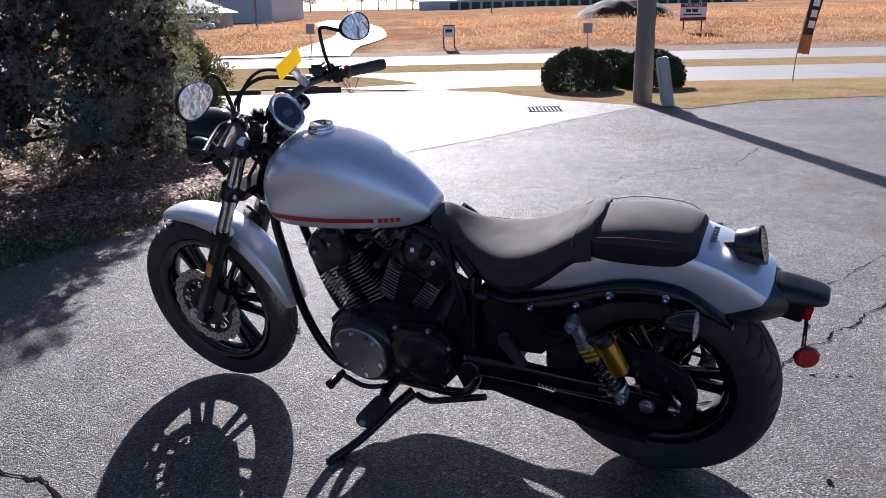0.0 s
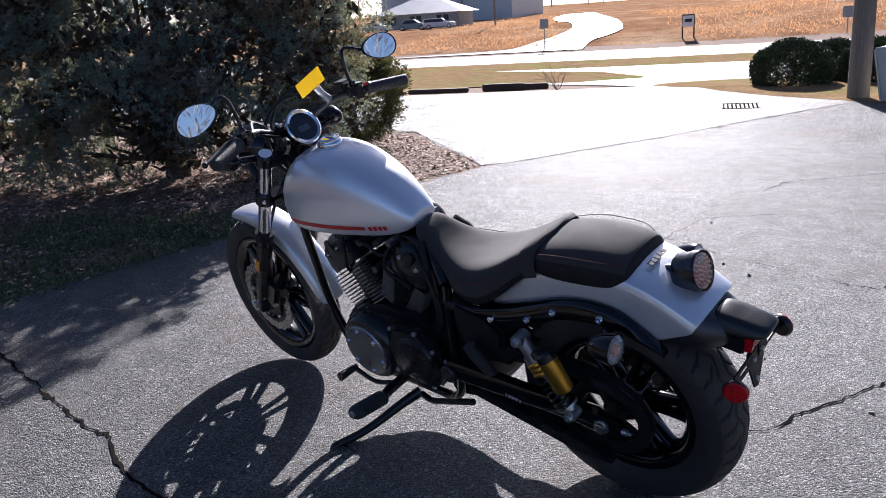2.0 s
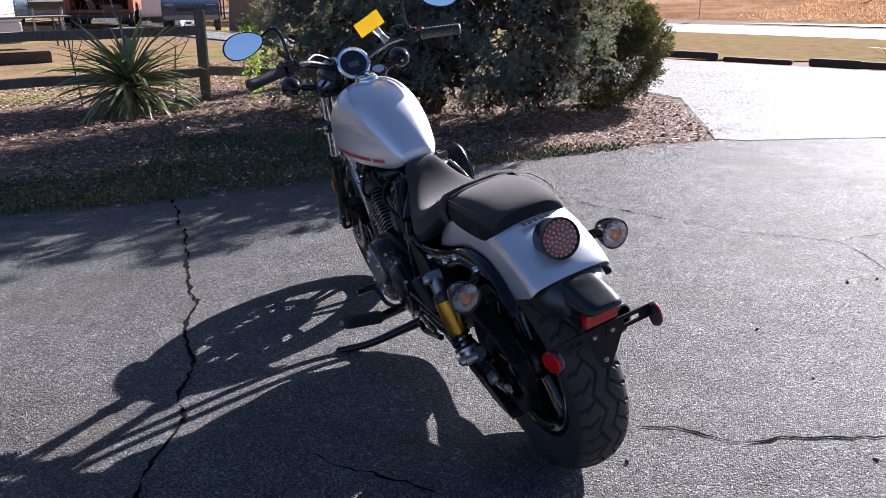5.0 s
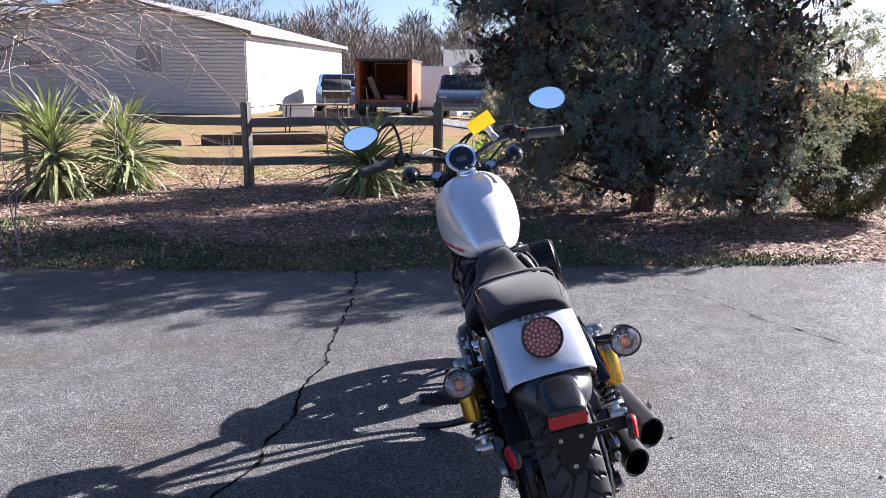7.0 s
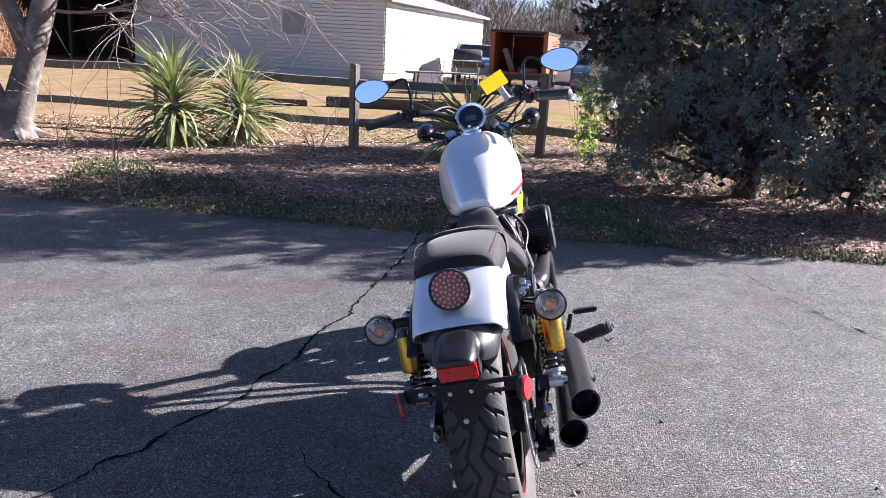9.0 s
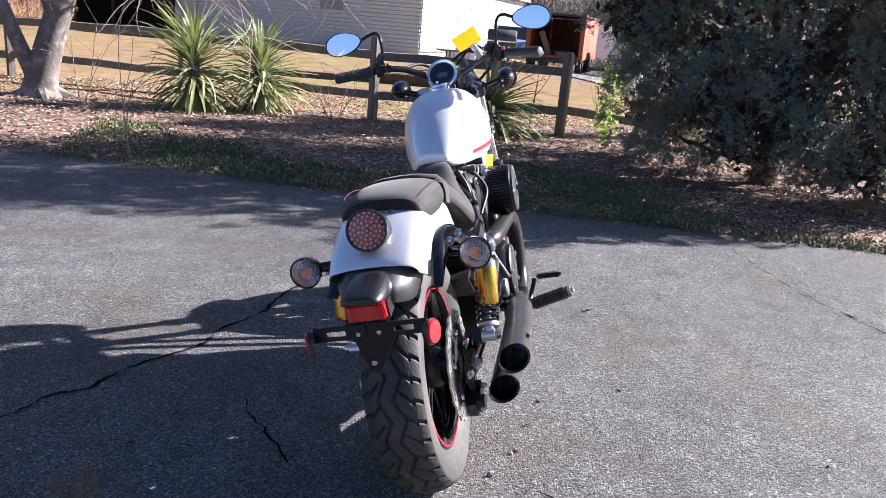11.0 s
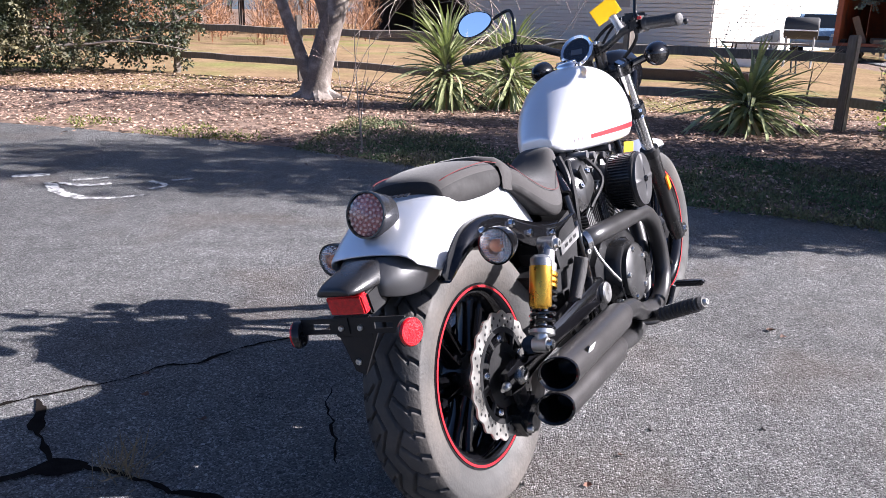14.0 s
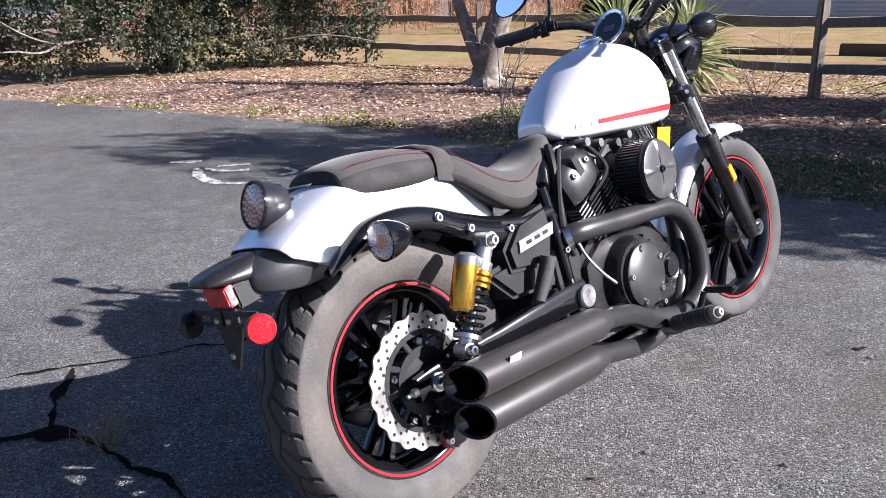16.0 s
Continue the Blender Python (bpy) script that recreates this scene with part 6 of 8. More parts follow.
lathe(bm, [(0.160, 0.044), (0.182, 0.044), (0.185, 0.040), (0.180, 0.030), (0.190, 0.028), (0.191, 0.0)], (0.905, 0, 0.350), (0, -1, 0), 40)
bpart("timing_cover", bm, M_SATIN, rc, "round black timing cover")
bolts("cover_bolt", [((0.765 + 0.076 * math.cos(a), -0.198, 0.362 + 0.076 * math.sin(a)), (0, -1, 0), 0.0085, 0.006) for a in np.arange(5) * 1.2566 + 0.5]
      + [((x, -0.165, z), (0, -1, 0), 0.009, 0.014) for x, z in ((0.66, 0.30), (0.70, 0.265), (0.96, 0.32), (0.86, 0.26))], M_STEEL, rc)
# throttle body, breather and brackets between the cylinders
bm = bmesh.new()
box(bm, (0.80, -0.05, 0.70), (0.085, 0.11, 0.075), None, 0.012)
cyl(bm, (0.82, -0.15, 0.66), (0.82, -0.02, 0.68), 0.032, None, 20)
for i, (x, z) in enumerate(((0.76, 0.735), (0.84, 0.725), (0.80, 0.635), (0.70, 0.745), (0.90, 0.74))):
    cyl(bm, (x, -0.125, z), (x, 0.11, z), 0.012, None, 10)
bpart("throttle_body", bm, M_DARKALU, eng, "metal throttle body")
for s in (1, -1):
    for pts, r in (([(0.69, s * 0.08, 0.745), (0.74, s * 0.11, 0.70), (0.79, s * 0.12, 0.735), (0.88, s * 0.09, 0.72)], 0.006), ([(0.60, s * 0.10, 0.74), (0.54, s * 0.13, 0.66), (0.51, s * 0.14, 0.55), (0.55, s * 0.13, 0.47)], 0.008),
                   ([(0.585, s * 0.08, 0.755), (0.555, s * 0.11, 0.70), (0.535, s * 0.125, 0.60), (0.53, s * 0.13, 0.50)], 0.011)):
        bm = bmesh.new()
        tube(bm, pts, r, 8)
        bpart("engine_hose", bm, M_MATTE, eng)
# silver hose on the right, under the plate
bm = bmesh.new()
tube(bm, [(0.54, -0.150, 0.545), (0.545, -0.165, 0.48), (0.575, -0.185, 0.42), (0.62, -0.195, 0.375)], 0.0045, 8)
bpart("breather_hose", bm, M_STEEL, eng, "silver braided hose")
# air cleaner
AC = Vector((0.853, -0.228, 0.634))
bm = bmesh.new()
lathe(bm, [(-0.090, 0.0), (-0.090, 0.083), (-0.006, 0.085), (0.0, 0.080), (0.002, 0.0)], AC, (0, -1, 0), 64)
air = bpart("air_cleaner", bm, M_MATTE, None, "round black air cleaner with a grey cap")
bm = bmesh.new()
for i in range(56):
    a = 2 * math.pi * i / 56
    q = AC + Vector((0.085 * math.cos(a), 0.047, 0.085 * math.sin(a)))
    box(bm, q, (0.0045, 0.068, 0.0040), Matrix.Rotation(-a, 4, "Y"))
bpart("filter_pleats", bm, M_SATIN, air, smooth=False)
bm = bmesh.new()
rings = []
for h, r in ((0.0, 0.081), (0.005, 0.080), (0.0065, 0.074), (0.0080, 0.050), (0.0088, 0.024), (0.0095, 0.0)):
    rings.append([bm.verts.new(AC + Vector((r * math.cos(a), -h - (0.0028 if k % 20 in (0, 1) and 0.02 < r < 0.078 else 0.0), r * math.sin(a)))) for k in range(80) for a in (2 * math.pi * k / 80,)])
skin(bm, rings)
cap = bpart("filter_cap", bm, mat("grey_filter_cap", (0.05, 0.05, 0.053), 0.44, metal=0.3, vary=0.1), air, "grey ribbed cap")
bm = bmesh.new()
bolt(bm, AC + Vector((0, -0.010, 0)), (0, -1, 0), 0.010, 0.006)
bpart("cap_bolt", bm, M_SATIN, air)
# horn bracket and the yellow paper tag under the tank
bm = bmesh.new()
box(bm, (1.070, -0.125, 0.700), (0.042, 0.0015, 0.075), Euler((0.10, 0.15, -0.5)).to_matrix().to_4x4())
t1 = bpart("key_tag", bm, M_YELLOW, None, "yellow paper tag under the tank", smooth=False)
bm = bmesh.new()
for k in range(4):
    box(bm, (1.070 - 0.0009, -0.1264 + 0.0009 * k, 0.722 - 0.009 * k), (0.024, 0.0012, 0.0028), Euler((0.10, 0.15, -0.5)).to_matrix().to_4x4())
bpart("tag_bars", bm, M_SATIN, t1)

# ---------- exhaust ----------
bm = bmesh.new()
tube(bm, [(0.495, -0.135, 0.520), (0.54, -0.172, 0.532), (0.70, -0.178, 0.527), (0.84, -0.182, 0.524), (0.93, -0.186, 0.517), (1.00, -0.188, 0.478), (1.045, -0.186, 0.410), (1.062, -0.184, 0.345), (1.050, -0.184, 0.275), (0.985, -0.186, 0.225),
          (0.88, -0.19, 0.215), (0.74, -0.198, 0.245), (0.64, -0.212, 0.285), (0.56, -0.224, 0.305), (0.47, -0.234, 0.318)], 0.0275, 18)
ex1 = bpart("upper_exhaust_pipe", bm, M_HEADER, None, "matte black exhaust pipe")
bm = bmesh.new()
tube(bm, [(1.055, -0.06, 0.585), (1.085, -0.09, 0.530), (1.072, -0.115, 0.42), (1.03, -0.130, 0.30), (0.96, -0.14, 0.210), (0.85, -0.150, 0.170), (0.70, -0.175, 0.180), (0.58, -0.195, 0.205), (0.48, -0.205, 0.222)], 0.0255, 18)
ex2 = bpart("lower_exhaust_pipe", bm, M_HEADER, None, "matte black exhaust pipe")


def muffler(a, b, r, parent):
    a, b = Vector(a), Vector(b)
    d = (b - a).normalized()
    L = (b - a).length
    u, v, _ = frame_of(d)
    bm = bmesh.new()
    lathe(bm, [(0.0, 0.027), (0.05, r * 0.96), (0.065, r), (L, r)], a, d, 36, caps=False)
    # the outlet is cut on the slant
    end = [w for w in bm.verts if abs((w.co - a).dot(d) - L) < 1e-4]
    for w in end:
        w.co += d * (0.004 * (w.co - b).z / r + 0.020 * (w.co - b).y / r)
    mu = bpart("muffler", bm, M_PIPE, None, "matte black muffler with a slash-cut tip")
    bm = bmesh.new()
    rings = []
    for off, rr in ((0.0, r), (0.006, r * 1.03), (0.008, r * 0.98), (0.004, r * 0.86), (-0.09, r * 0.80)):
        rg = ring(bm, b, u, v, rr, 36)
        for w in rg:
            w.co += d * ((0.004 * (w.co - b).z / r + 0.020 * (w.co - b).y / r) * (1 if off > -0.05 else 0) + off)
        rings.append(rg)
    skin(bm, rings, caps=False)
    bm.faces.new(rings[-1])
    bpart("muffler_tip", bm, M_BLACK, mu, "gloss black muffler tip")
    return mu


mu1 = muffler((0.50, -0.232, 0.315), (-0.018, -0.258, 0.334), 0.0405, ex1)
mu2 = muffler((0.50, -0.203, 0.220), (0.030, -0.212, 0.230), 0.0400, ex2)
bm = bmesh.new()
box(bm, (0.098, -0.2935, 0.352), (0.036, 0.0016, 0.020), Euler((0.45, -0.04, -0.05)).to_matrix().to_4x4(), 0.0006)
bpart("maker_plate", bm, M_STICKER, mu1, "small pale maker's plate")
bm = bmesh.new()
lathe(bm, [(0, 0.031), (0.016, 0.031)], (0.498, -0.150, 0.522), (1, -0.9, 0.3), 24)
for a in (0.5, -0.5):
    bolt(bm, (0.485, -0.150 + 0.02 * a, 0.523 + 0.05 * a), (-0.4, -1, 0), 0.009, 0.012)
bpart("exhaust_flange", bm, M_STEEL, ex1)

# ---------- foot controls and side stand ----------
for s, z, zt in ((-1, 0.215, 0.258), (1, 0.225, 0.272)):
    base, tip = Vector((0.785, s * 0.235, z)), Vector((0.765, s * 0.385, zt))
    d = (tip - base)
    bm = bmesh.new()
    rings = []
    u, v, dd = frame_of(d)
    for f, k in [(0, 0.016), (0.06, 0.022)] + [(0.09 + 0.0205 * i, (0.022, 0.0265, 0.0265, 0.022)[i % 4]) for i in range(41)] + [(0.94, 0.024), (1, 0.018)]:
        rings.append(ring(bm, base + d * f, u, v, k * 1.15, 14, k * 0.9))
    skin(bm, rings)
    peg = bpart("foot_peg", bm, M_GRIP, None, "black ribbed rubber foot peg")
    bm = bmesh.new()
    tube(bm, [(0.79, s * 0.12, z), (0.80, s * 0.19, z - 0.005), base + d * 0.03], [0.016, 0.018, 0.016], 10)
    bpart("peg_hinge", bm, M_SATIN, peg)
    bolts("peg_bolt", [(tip, d, 0.011, 0.010)], M_STEEL, peg)
bm = bmesh.new()
tube(bm, [(0.80, -0.14, 0.190), (0.86, -0.205, 0.175), (0.935, -0.225, 0.205), (0.955, -0.245, 0.262)], 0.009, 9)
box(bm, (0.945, -0.300, 0.272), (0.032, 0.095, 0.018), None, 0.006)
bpart("brake_pedal", bm, M_SATIN, None, "black brake pedal")
bm = bmesh.new()
tube(bm, [(0.80, 0.165, 0.225), (0.88, 0.185, 0.220), (0.948, 0.20, 0.265)], 0.008, 9)
tube(bm, [(0.945, 0.195, 0.270), (0.950, 0.268, 0.276)], [0.011, 0.016], 12, smooth=False)
bpart("shift_pedal", bm, M_SATIN, None, "black shift pedal")
bm = bmesh.new()
tube(bm, [(0.755, 0.105, 0.160), (0.80, 0.170, 0.135), (0.855, 0.300, 0.105), (0.906, 0.415, 0.102)], [0.020, 0.017, 0.014, 0.014], 10)
prism(bm, [(0.865, 0.38), (0.930, 0.385), (0.945, 0.440), (0.908, 0.455), (0.868, 0.435)], "z", 0.088, 0.098)
bpart("side_stand", bm, M_SATIN, None, "black side stand, folded out")
bm = bmesh.new()
tube(bm, [(0.74, 0.12, 0.165), (0.695, 0.12, 0.150), (0.612, 0.12, 0.174), (0.49, 0.13, 0.220)], 0.011, 9)
bpart("under_tube", bm, M_SATIN)
# folded pillion pegs
for s in (1, -1):
    bm = bmesh.new()
    tube(bm, [(0.345, s * 0.165, 0.405), (0.375, s * 0.178, 0.47), (0.385, s * 0.185, 0.505)], [0.017, 0.019, 0.019], 14)
    tube(bm, [(0.34, s * 0.150, 0.385), (0.345, s * 0.165, 0.410)], 0.013, 9, smooth=False)
    bpart("pillion_peg", bm, M_GRIP, None, "folded black rubber pillion peg")

# ---------- front end (turned with the steering) ----------
for s in (1, -1):
    y = s * 0.108
    A = Vector((1.150, y, 1.06))
    on = lambda z: Vector((FAX.x - 0.025 - (z - FAX.z) * 0.554, y, z))
    bm = bmesh.new()
    cyl(bm, on(1.005), on(0.60), 0.0222, None, 28)
    fk = bpart("fork_tube", bm, M_CHROME, None, "chrome fork tube", True)
    bm = bmesh.new()
    d = (on(0.33) - on(0.66)).normalized()
    lathe(bm, [(0.0, 0.021), (0.0, 0.030), (0.02, 0.031), (0.05, 0.029), (0.24, 0.030), (0.36, 0.029), (0.400, 0.024), (0.402, 0.0)], on(0.660), d, 28)
    tube(bm, [on(0.36), (FAX.x, y, FAX.z)], 0.022, 12, smooth=False)
    sl = bpart("fork_slider", bm, M_SATIN, None, "black fork slider with an amber reflector", True)
    bm = bmesh.new()
    m = Matrix.Rotation(math.atan2(0.554, 1.0) * -1, 4, "Y")
    box(bm, on(0.545) + Vector((0.0, s * 0.031, 0)), (0.026, 0.006, 0.062), m, 0.003)
    bpart("amber_reflector", bm, M_AMBER, sl, "amber reflector", True)
    bm = bmesh.new()
    lathe(bm, [(0, 0.028), (0.006, 0.028), (0.006, 0.0)], FAX + Vector((0, s * 0.126, 0)), (0, s, 0), 20)
    bolt(bm, FAX + Vector((0, s * 0.131, 0)), (0, s, 0), 0.015, 0.010)
    bpart("axle_bolt", bm, M_STEEL, sl, "", True)
    bm = bmesh.new()
    tube(bm, [on(0.66), on(0.685)], 0.034, 20, smooth=False)
    bpart("dust_seal", bm, M_MATTE, sl, "", True)
# yokes
for z, th in ((0.835, 0.042), (0.985, 0.034)):
    bm = bmesh.new()
    c = Vector((FAX.x - 0.025 - (z - FAX.z) * 0.554, 0, z))
    m = Matrix.Rotation(-math.atan2(0.554, 1.0), 4, "Y")
    box(bm, c + Vector((-0.035, 0, -0.018)), (0.085, 0.12, th), m, 0.01)
    for s in (1, -1):
        lathe(bm, [(-th / 2, 0.021), (-th / 2, 0.033), (th / 2, 0.033), (th / 2, 0.021)], c + Vector((0, s * 0.108, 0)), FORK_DIR, 24, closed=True)
        box(bm, c + Vector((-0.018, s * 0.075, -0.008)), (0.055, 0.07, th), m, 0.008)
    yk = bpart("fork_yoke", bm, M_SATIN, None, "black fork yoke", True)
    if z < 0.9:
        for s in (1, -1):
            bolts("yoke_bolt", [((FAX.x - 0.025 - (w - FAX.z) * 0.554 - 0.028, s * 0.134, w - 0.016), (-0.6, s * 0.8, 0), 0.007, 0.008) for w in (0.825, 0.847)], M_CHROME, yk, True)
# headlamp
HC = Vector((1.420, 0, 0.965))
bm = bmesh.new()
lathe(bm, [(-0.135, 0.0), (-0.13, 0.045), (-0.10, 0.072), (-0.06, 0.086), (0.0, 0.091), (0.006, 0.091), (0.006, 0.083), (-0.01, 0.08)], HC, (1, 0, -0.05), 40)
for s in (1, -1):
    tube(bm, [(1.365, s * 0.083, 0.960), (1.270, s * 0.108, 0.900)], 0.014, 10, smooth=False)
hl = bpart("headlamp", bm, M_BLACK, None, "round black headlamp", True)
bm = bmesh.new()
lathe(bm, [(0.004, 0.083), (0.012, 0.065), (0.016, 0.0)], HC, (1, 0, -0.05), 40)
bpart("lens", bm, M_CHROME, hl, "bright headlamp glass", True)
# front mudguard
bm = bmesh.new()
arch(bm, FAX, [(66, 0.357, 0.026, 0.006, 0.005), (69, 0.361, 0.048, 0.011, 0.007), (76, 0.363, 0.058, 0.022, 0.009), (90, 0.364, 0.061, 0.032, 0.011), (105, 0.365, 0.062, 0.037, 0.011), (120, 0.366, 0.062, 0.038, 0.011), (135, 0.367, 0.062, 0.037, 0.011),
               (150, 0.369, 0.061, 0.034, 0.011), (160, 0.371, 0.060, 0.030, 0.010), (168, 0.374, 0.056, 0.025, 0.009), (173, 0.377, 0.049, 0.019, 0.007)], 0.004)
ff = bpart("front_fender", bm, M_WHITE, None, "pearl white front fender", True)
md = ff.modifiers.new("round", "SUBSURF")
md.levels = md.render_levels = 1
for s in (1, -1):
    bm = bmesh.new()
    box(bm, (1.405, s * 0.082, 0.635), (0.075, 0.012, 0.075), Matrix.Rotation(radians(-30), 4, "Y"), 0.006)
    bpart("fender_bracket", bm, M_SATIN, ff, "", True)
# front caliper, brake hose
bm = bmesh.new()
q = FAX + Vector((-0.115, 0.078, 0.065))
box(bm, q, (0.075, 0.075, 0.135), Matrix.Rotation(radians(-32), 4, "Y"), 0.016)
box(bm, q + Vector((0.03, 0.02, 0.02)), (0.06, 0.03, 0.06), Matrix.Rotation(radians(-32), 4, "Y"), 0.008)
fc = bpart("front_caliper", bm, M_SATIN, None, "black front brake caliper", True)
bolts("caliper_bolt", [(q + Vector((dx, 0.040, dz)), (0, 1, 0), 0.009, 0.010) for dx, dz in ((0.02, 0.04), (-0.02, -0.04), (0.045, -0.02))], M_STEEL, fc, True)
for pts, r in (([q + Vector((0.02, 0.02, 0.06)), (1.42, 0.09, 0.56), (1.385, 0.075, 0.66), (1.29, 0.055, 0.80), (1.22, -0.02, 0.93), (1.20, -0.15, 1.05), (1.125, -0.20, 1.095)], 0.006),
               ([(1.10, 0.17, 1.10), (1.205, 0.10, 1.105), (1.235, 0.02, 1.03), (1.20, 0.03, 0.93), (1.12, 0.05, 0.84)], 0.006),
               ([(1.09, -0.18, 1.10), (1.225, -0.07, 1.135), (1.26, 0.03, 1.06), (1.21, 0.04, 0.92), (1.12, -0.04, 0.84)], 0.006),
               ([(1.10, -0.195, 1.10), (1.24, -0.10, 1.150), (1.27, 0.0, 1.05), (1.21, -0.03, 0.92)], 0.005)):
    bm = bmesh.new()
    tube(bm, pts, r, 8)
    bpart("cable", bm, M_MATTE, None, "", True)

# handlebar
bm = bmesh.new()
BAR = [(1.150, 0.0, 1.052), (1.150, 0.055, 1.054), (1.138, 0.105, 1.075), (1.108, 0.155, 1.098), (1.070, 0.210, 1.107), (1.034, 0.270, 1.106), (0.977, 0.385, 1.097)]
tube(bm, [flip(p, -1) for p in BAR[::-1]] + BAR[1:], 0.0125, 14)
bar = bpart("handlebar", bm, M_SATIN, None, "black handlebar", True)
for s in (1, -1):
    bm = bmesh.new()
    tube(bm, [(1.178, s * 0.045, 0.985), (1.160, s * 0.045, 1.052)], [0.018, 0.022], 14, smooth=False)
    box(bm, (1.150, s * 0.045, 1.058), (0.046, 0.034, 0.044), Matrix.Rotation(radians(-15), 4, "Y"), 0.008)
    bpart("bar_riser", bm, M_SATIN, bar, "", True)
bolts("riser_bolt", [((1.146 + dx, s * 0.045, 1.080), (-0.2, 0, 1), 0.006, 0.006) for s in (1, -1) for dx in (-0.013, 0.013)], M_CHROME, bar, True)
for s in (1, -1):
    a, b = Vector((1.036, s * 0.262, 1.1065)), Vector((0.976, s * 0.386, 1.097))
    d = b - a
    bm = bmesh.new()
    L = d.length
    lathe(bm, [(0, 0.021), (0.004, 0.0235), (0.012, 0.0192)] + [(0.018 + i * (L - 0.03) / 66, (0.0186, 0.0194, 0.0194)[i % 3]) for i in range(66)] + [(L - 0.008, 0.0190), (L, 0.018), (L + 0.004, 0.012), (L + 0.004, 0.0)], a, d, 24)
    bpart("grip", bm, M_GRIP, bar, "black ribbed rubber grip", True)
    # switch block
    bm = bmesh.new()
    u, v, dd = frame_of(d)
    m = Matrix((tuple(dd), tuple(u), tuple(v))).transposed().to_4x4()
    c = a - dd * 0.030
    box(bm, c, (0.048, 0.046, 0.052), m, 0.012)
    box(bm, c - dd * 0.035, (0.022, 0.034, 0.036), m, 0.008)
    sw = bpart("switch_block", bm, M_MATTE, None, "black switch block", True)
    q = c + Vector((-0.024, 0, 0.006))
    for i, (dy, dz) in enumerate(((-0.012, 0.012), (0.010, 0.012), (0.0, -0.010))):
        bm = bmesh.new()
        box(bm, q + Vector((0, dy, dz)), (0.008, 0.013, 0.010), None, 0.002)
        bpart("switch", bm, M_SATIN if s > 0 or i else M_RED, sw, "red stop switch" if s < 0 and not i else "", True)
    # lever
    bm = bmesh.new()
    p = c + Vector((0.030, -s * 0.015, 0.0))
    tube(bm, [p, p + Vector((0.020, s * 0.03, -0.002)), p + Vector((0.000, s * 0.09, -0.010)), p + Vector((-0.036, s * 0.160, -0.018))], [0.010, 0.0075, 0.0065, 0.0065], 10)
    ball(bm, p + Vector((-0.038, s * 0.164, -0.019)), 0.0095, n=12)
    box(bm, p + Vector((-0.014, -s * 0.01, 0)), (0.036, 0.030, 0.026), None, 0.007)
    bpart("lever", bm, M_SATIN, bar, "black brake lever" if s < 0 else "black clutch lever", True)
    # mirror
    st = c + Vector((0.012, -s * 0.012, 0.022))
    mc = Vector((1.046, s * 0.360, 1.221))
    bm = bmesh.new()
    tube(bm, [st, st + Vector((0.010, -s * 0.004, 0.03)), st + Vector((0.022, s * 0.004, 0.098)), st + Vector((0.030, s * 0.03, 0.115)), mc + Vector((0.020, -s * 0.05, 0.0))], 0.0058, 10)
    lathe(bm, [(0, 0.011), (0.012, 0.011), (0.018, 0.008)], st - Vector((0, 0, 0.006)), (0, 0, 1), 14)
    mir = bpart("mirror", bm, M_BLACK, None, "black-framed oval mirror", True)
    nrm = Vector((-0.985, -s * 0.06, 0.12)).normalized()
    side_v = Vector((0, s, 0))
    ux = (side_v - nrm * side_v.dot(nrm)).normalized()
    uz = ux.cross(nrm)
    uz = uz if uz.z > 0 else -uz

    def oval(bm, off, k):
        out = []
        for i in range(36):
            t = 2 * math.pi * i / 36
            cx, cy = math.cos(t), math.sin(t)
            h = 0.0425 + 0.0075 * cx
            out.append(bm.verts.new(mc + nrm * off + ux * (0.071 * k * cx) + uz * (h * k * cy - 0.006 * cx)))
        return out
    bm = bmesh.new()
    skin(bm, [oval(bm, -0.026, 0.35), oval(bm, -0.020, 0.75), oval(bm, -0.008, 0.98), oval(bm, 0.002, 1.02), oval(bm, 0.005, 1.0), oval(bm, 0.005, 0.94), oval(bm, 0.001, 0.93)])
    bpart("mirror_shell", bm, M_BLACK, mir, "", True)
    bm = bmesh.new()
    bm.faces.new(oval(bm, 0.0035, 0.945))
    bpart("mirror_glass", bm, M_MIRROR, mir, "reflecting glass", True, smooth=False)
# brake reservoir on the right
bm = bmesh.new()
box(bm, (1.095, -0.205, 1.132), (0.048, 0.080, 0.034), Euler((0.1, 0, 0.45)).to_matrix().to_4x4(), 0.008)
bpart("brake_reservoir", bm, M_SATIN, bar, "black brake fluid reservoir", True)
# front indicators
for s in (1, -1):
    c = Vector((1.243, s * 0.216, 1.014))
    indicator(c, (1, 0, 0.0), s, True, (1.210, s * 0.110, 0.985), False)
# speedometer
SD = Vector((-0.86, 0, 0.52)).normalized()
SC = Vector((1.080, 0.0, 1.062))
bm = bmesh.new()
lathe(bm, [(-0.060, 0.0), (-0.058, 0.030), (-0.040, 0.046), (-0.004, 0.053), (0.0, 0.053), (0.0, 0.0)], SC, SD, 44)
tube(bm, [SC - SD * 0.05, (1.16, 0, 1.0)], 0.018, 10, smooth=False)
sp = bpart("speedometer", bm, M_SATIN, None, "round speedometer with a chrome rim", True)
bm = bmesh.new()
lathe(bm, [(-0.008, 0.0535), (0.000, 0.0605), (0.006, 0.0610), (0.010, 0.056), (0.006, 0.048), (0.0, 0.047)], SC, SD, 52, closed=True)
bpart("chrome_rim", bm, M_CHROME, sp, "chrome rim", True)
bm = bmesh.new()
lathe(bm, [(0.0005, 0.0475), (0.003, 0.0475), (0.003, 0.0)], SC, SD, 44)
bpart("dial", bm, M_DIAL, sp, "dark dial glass", True)
bm = bmesh.new()
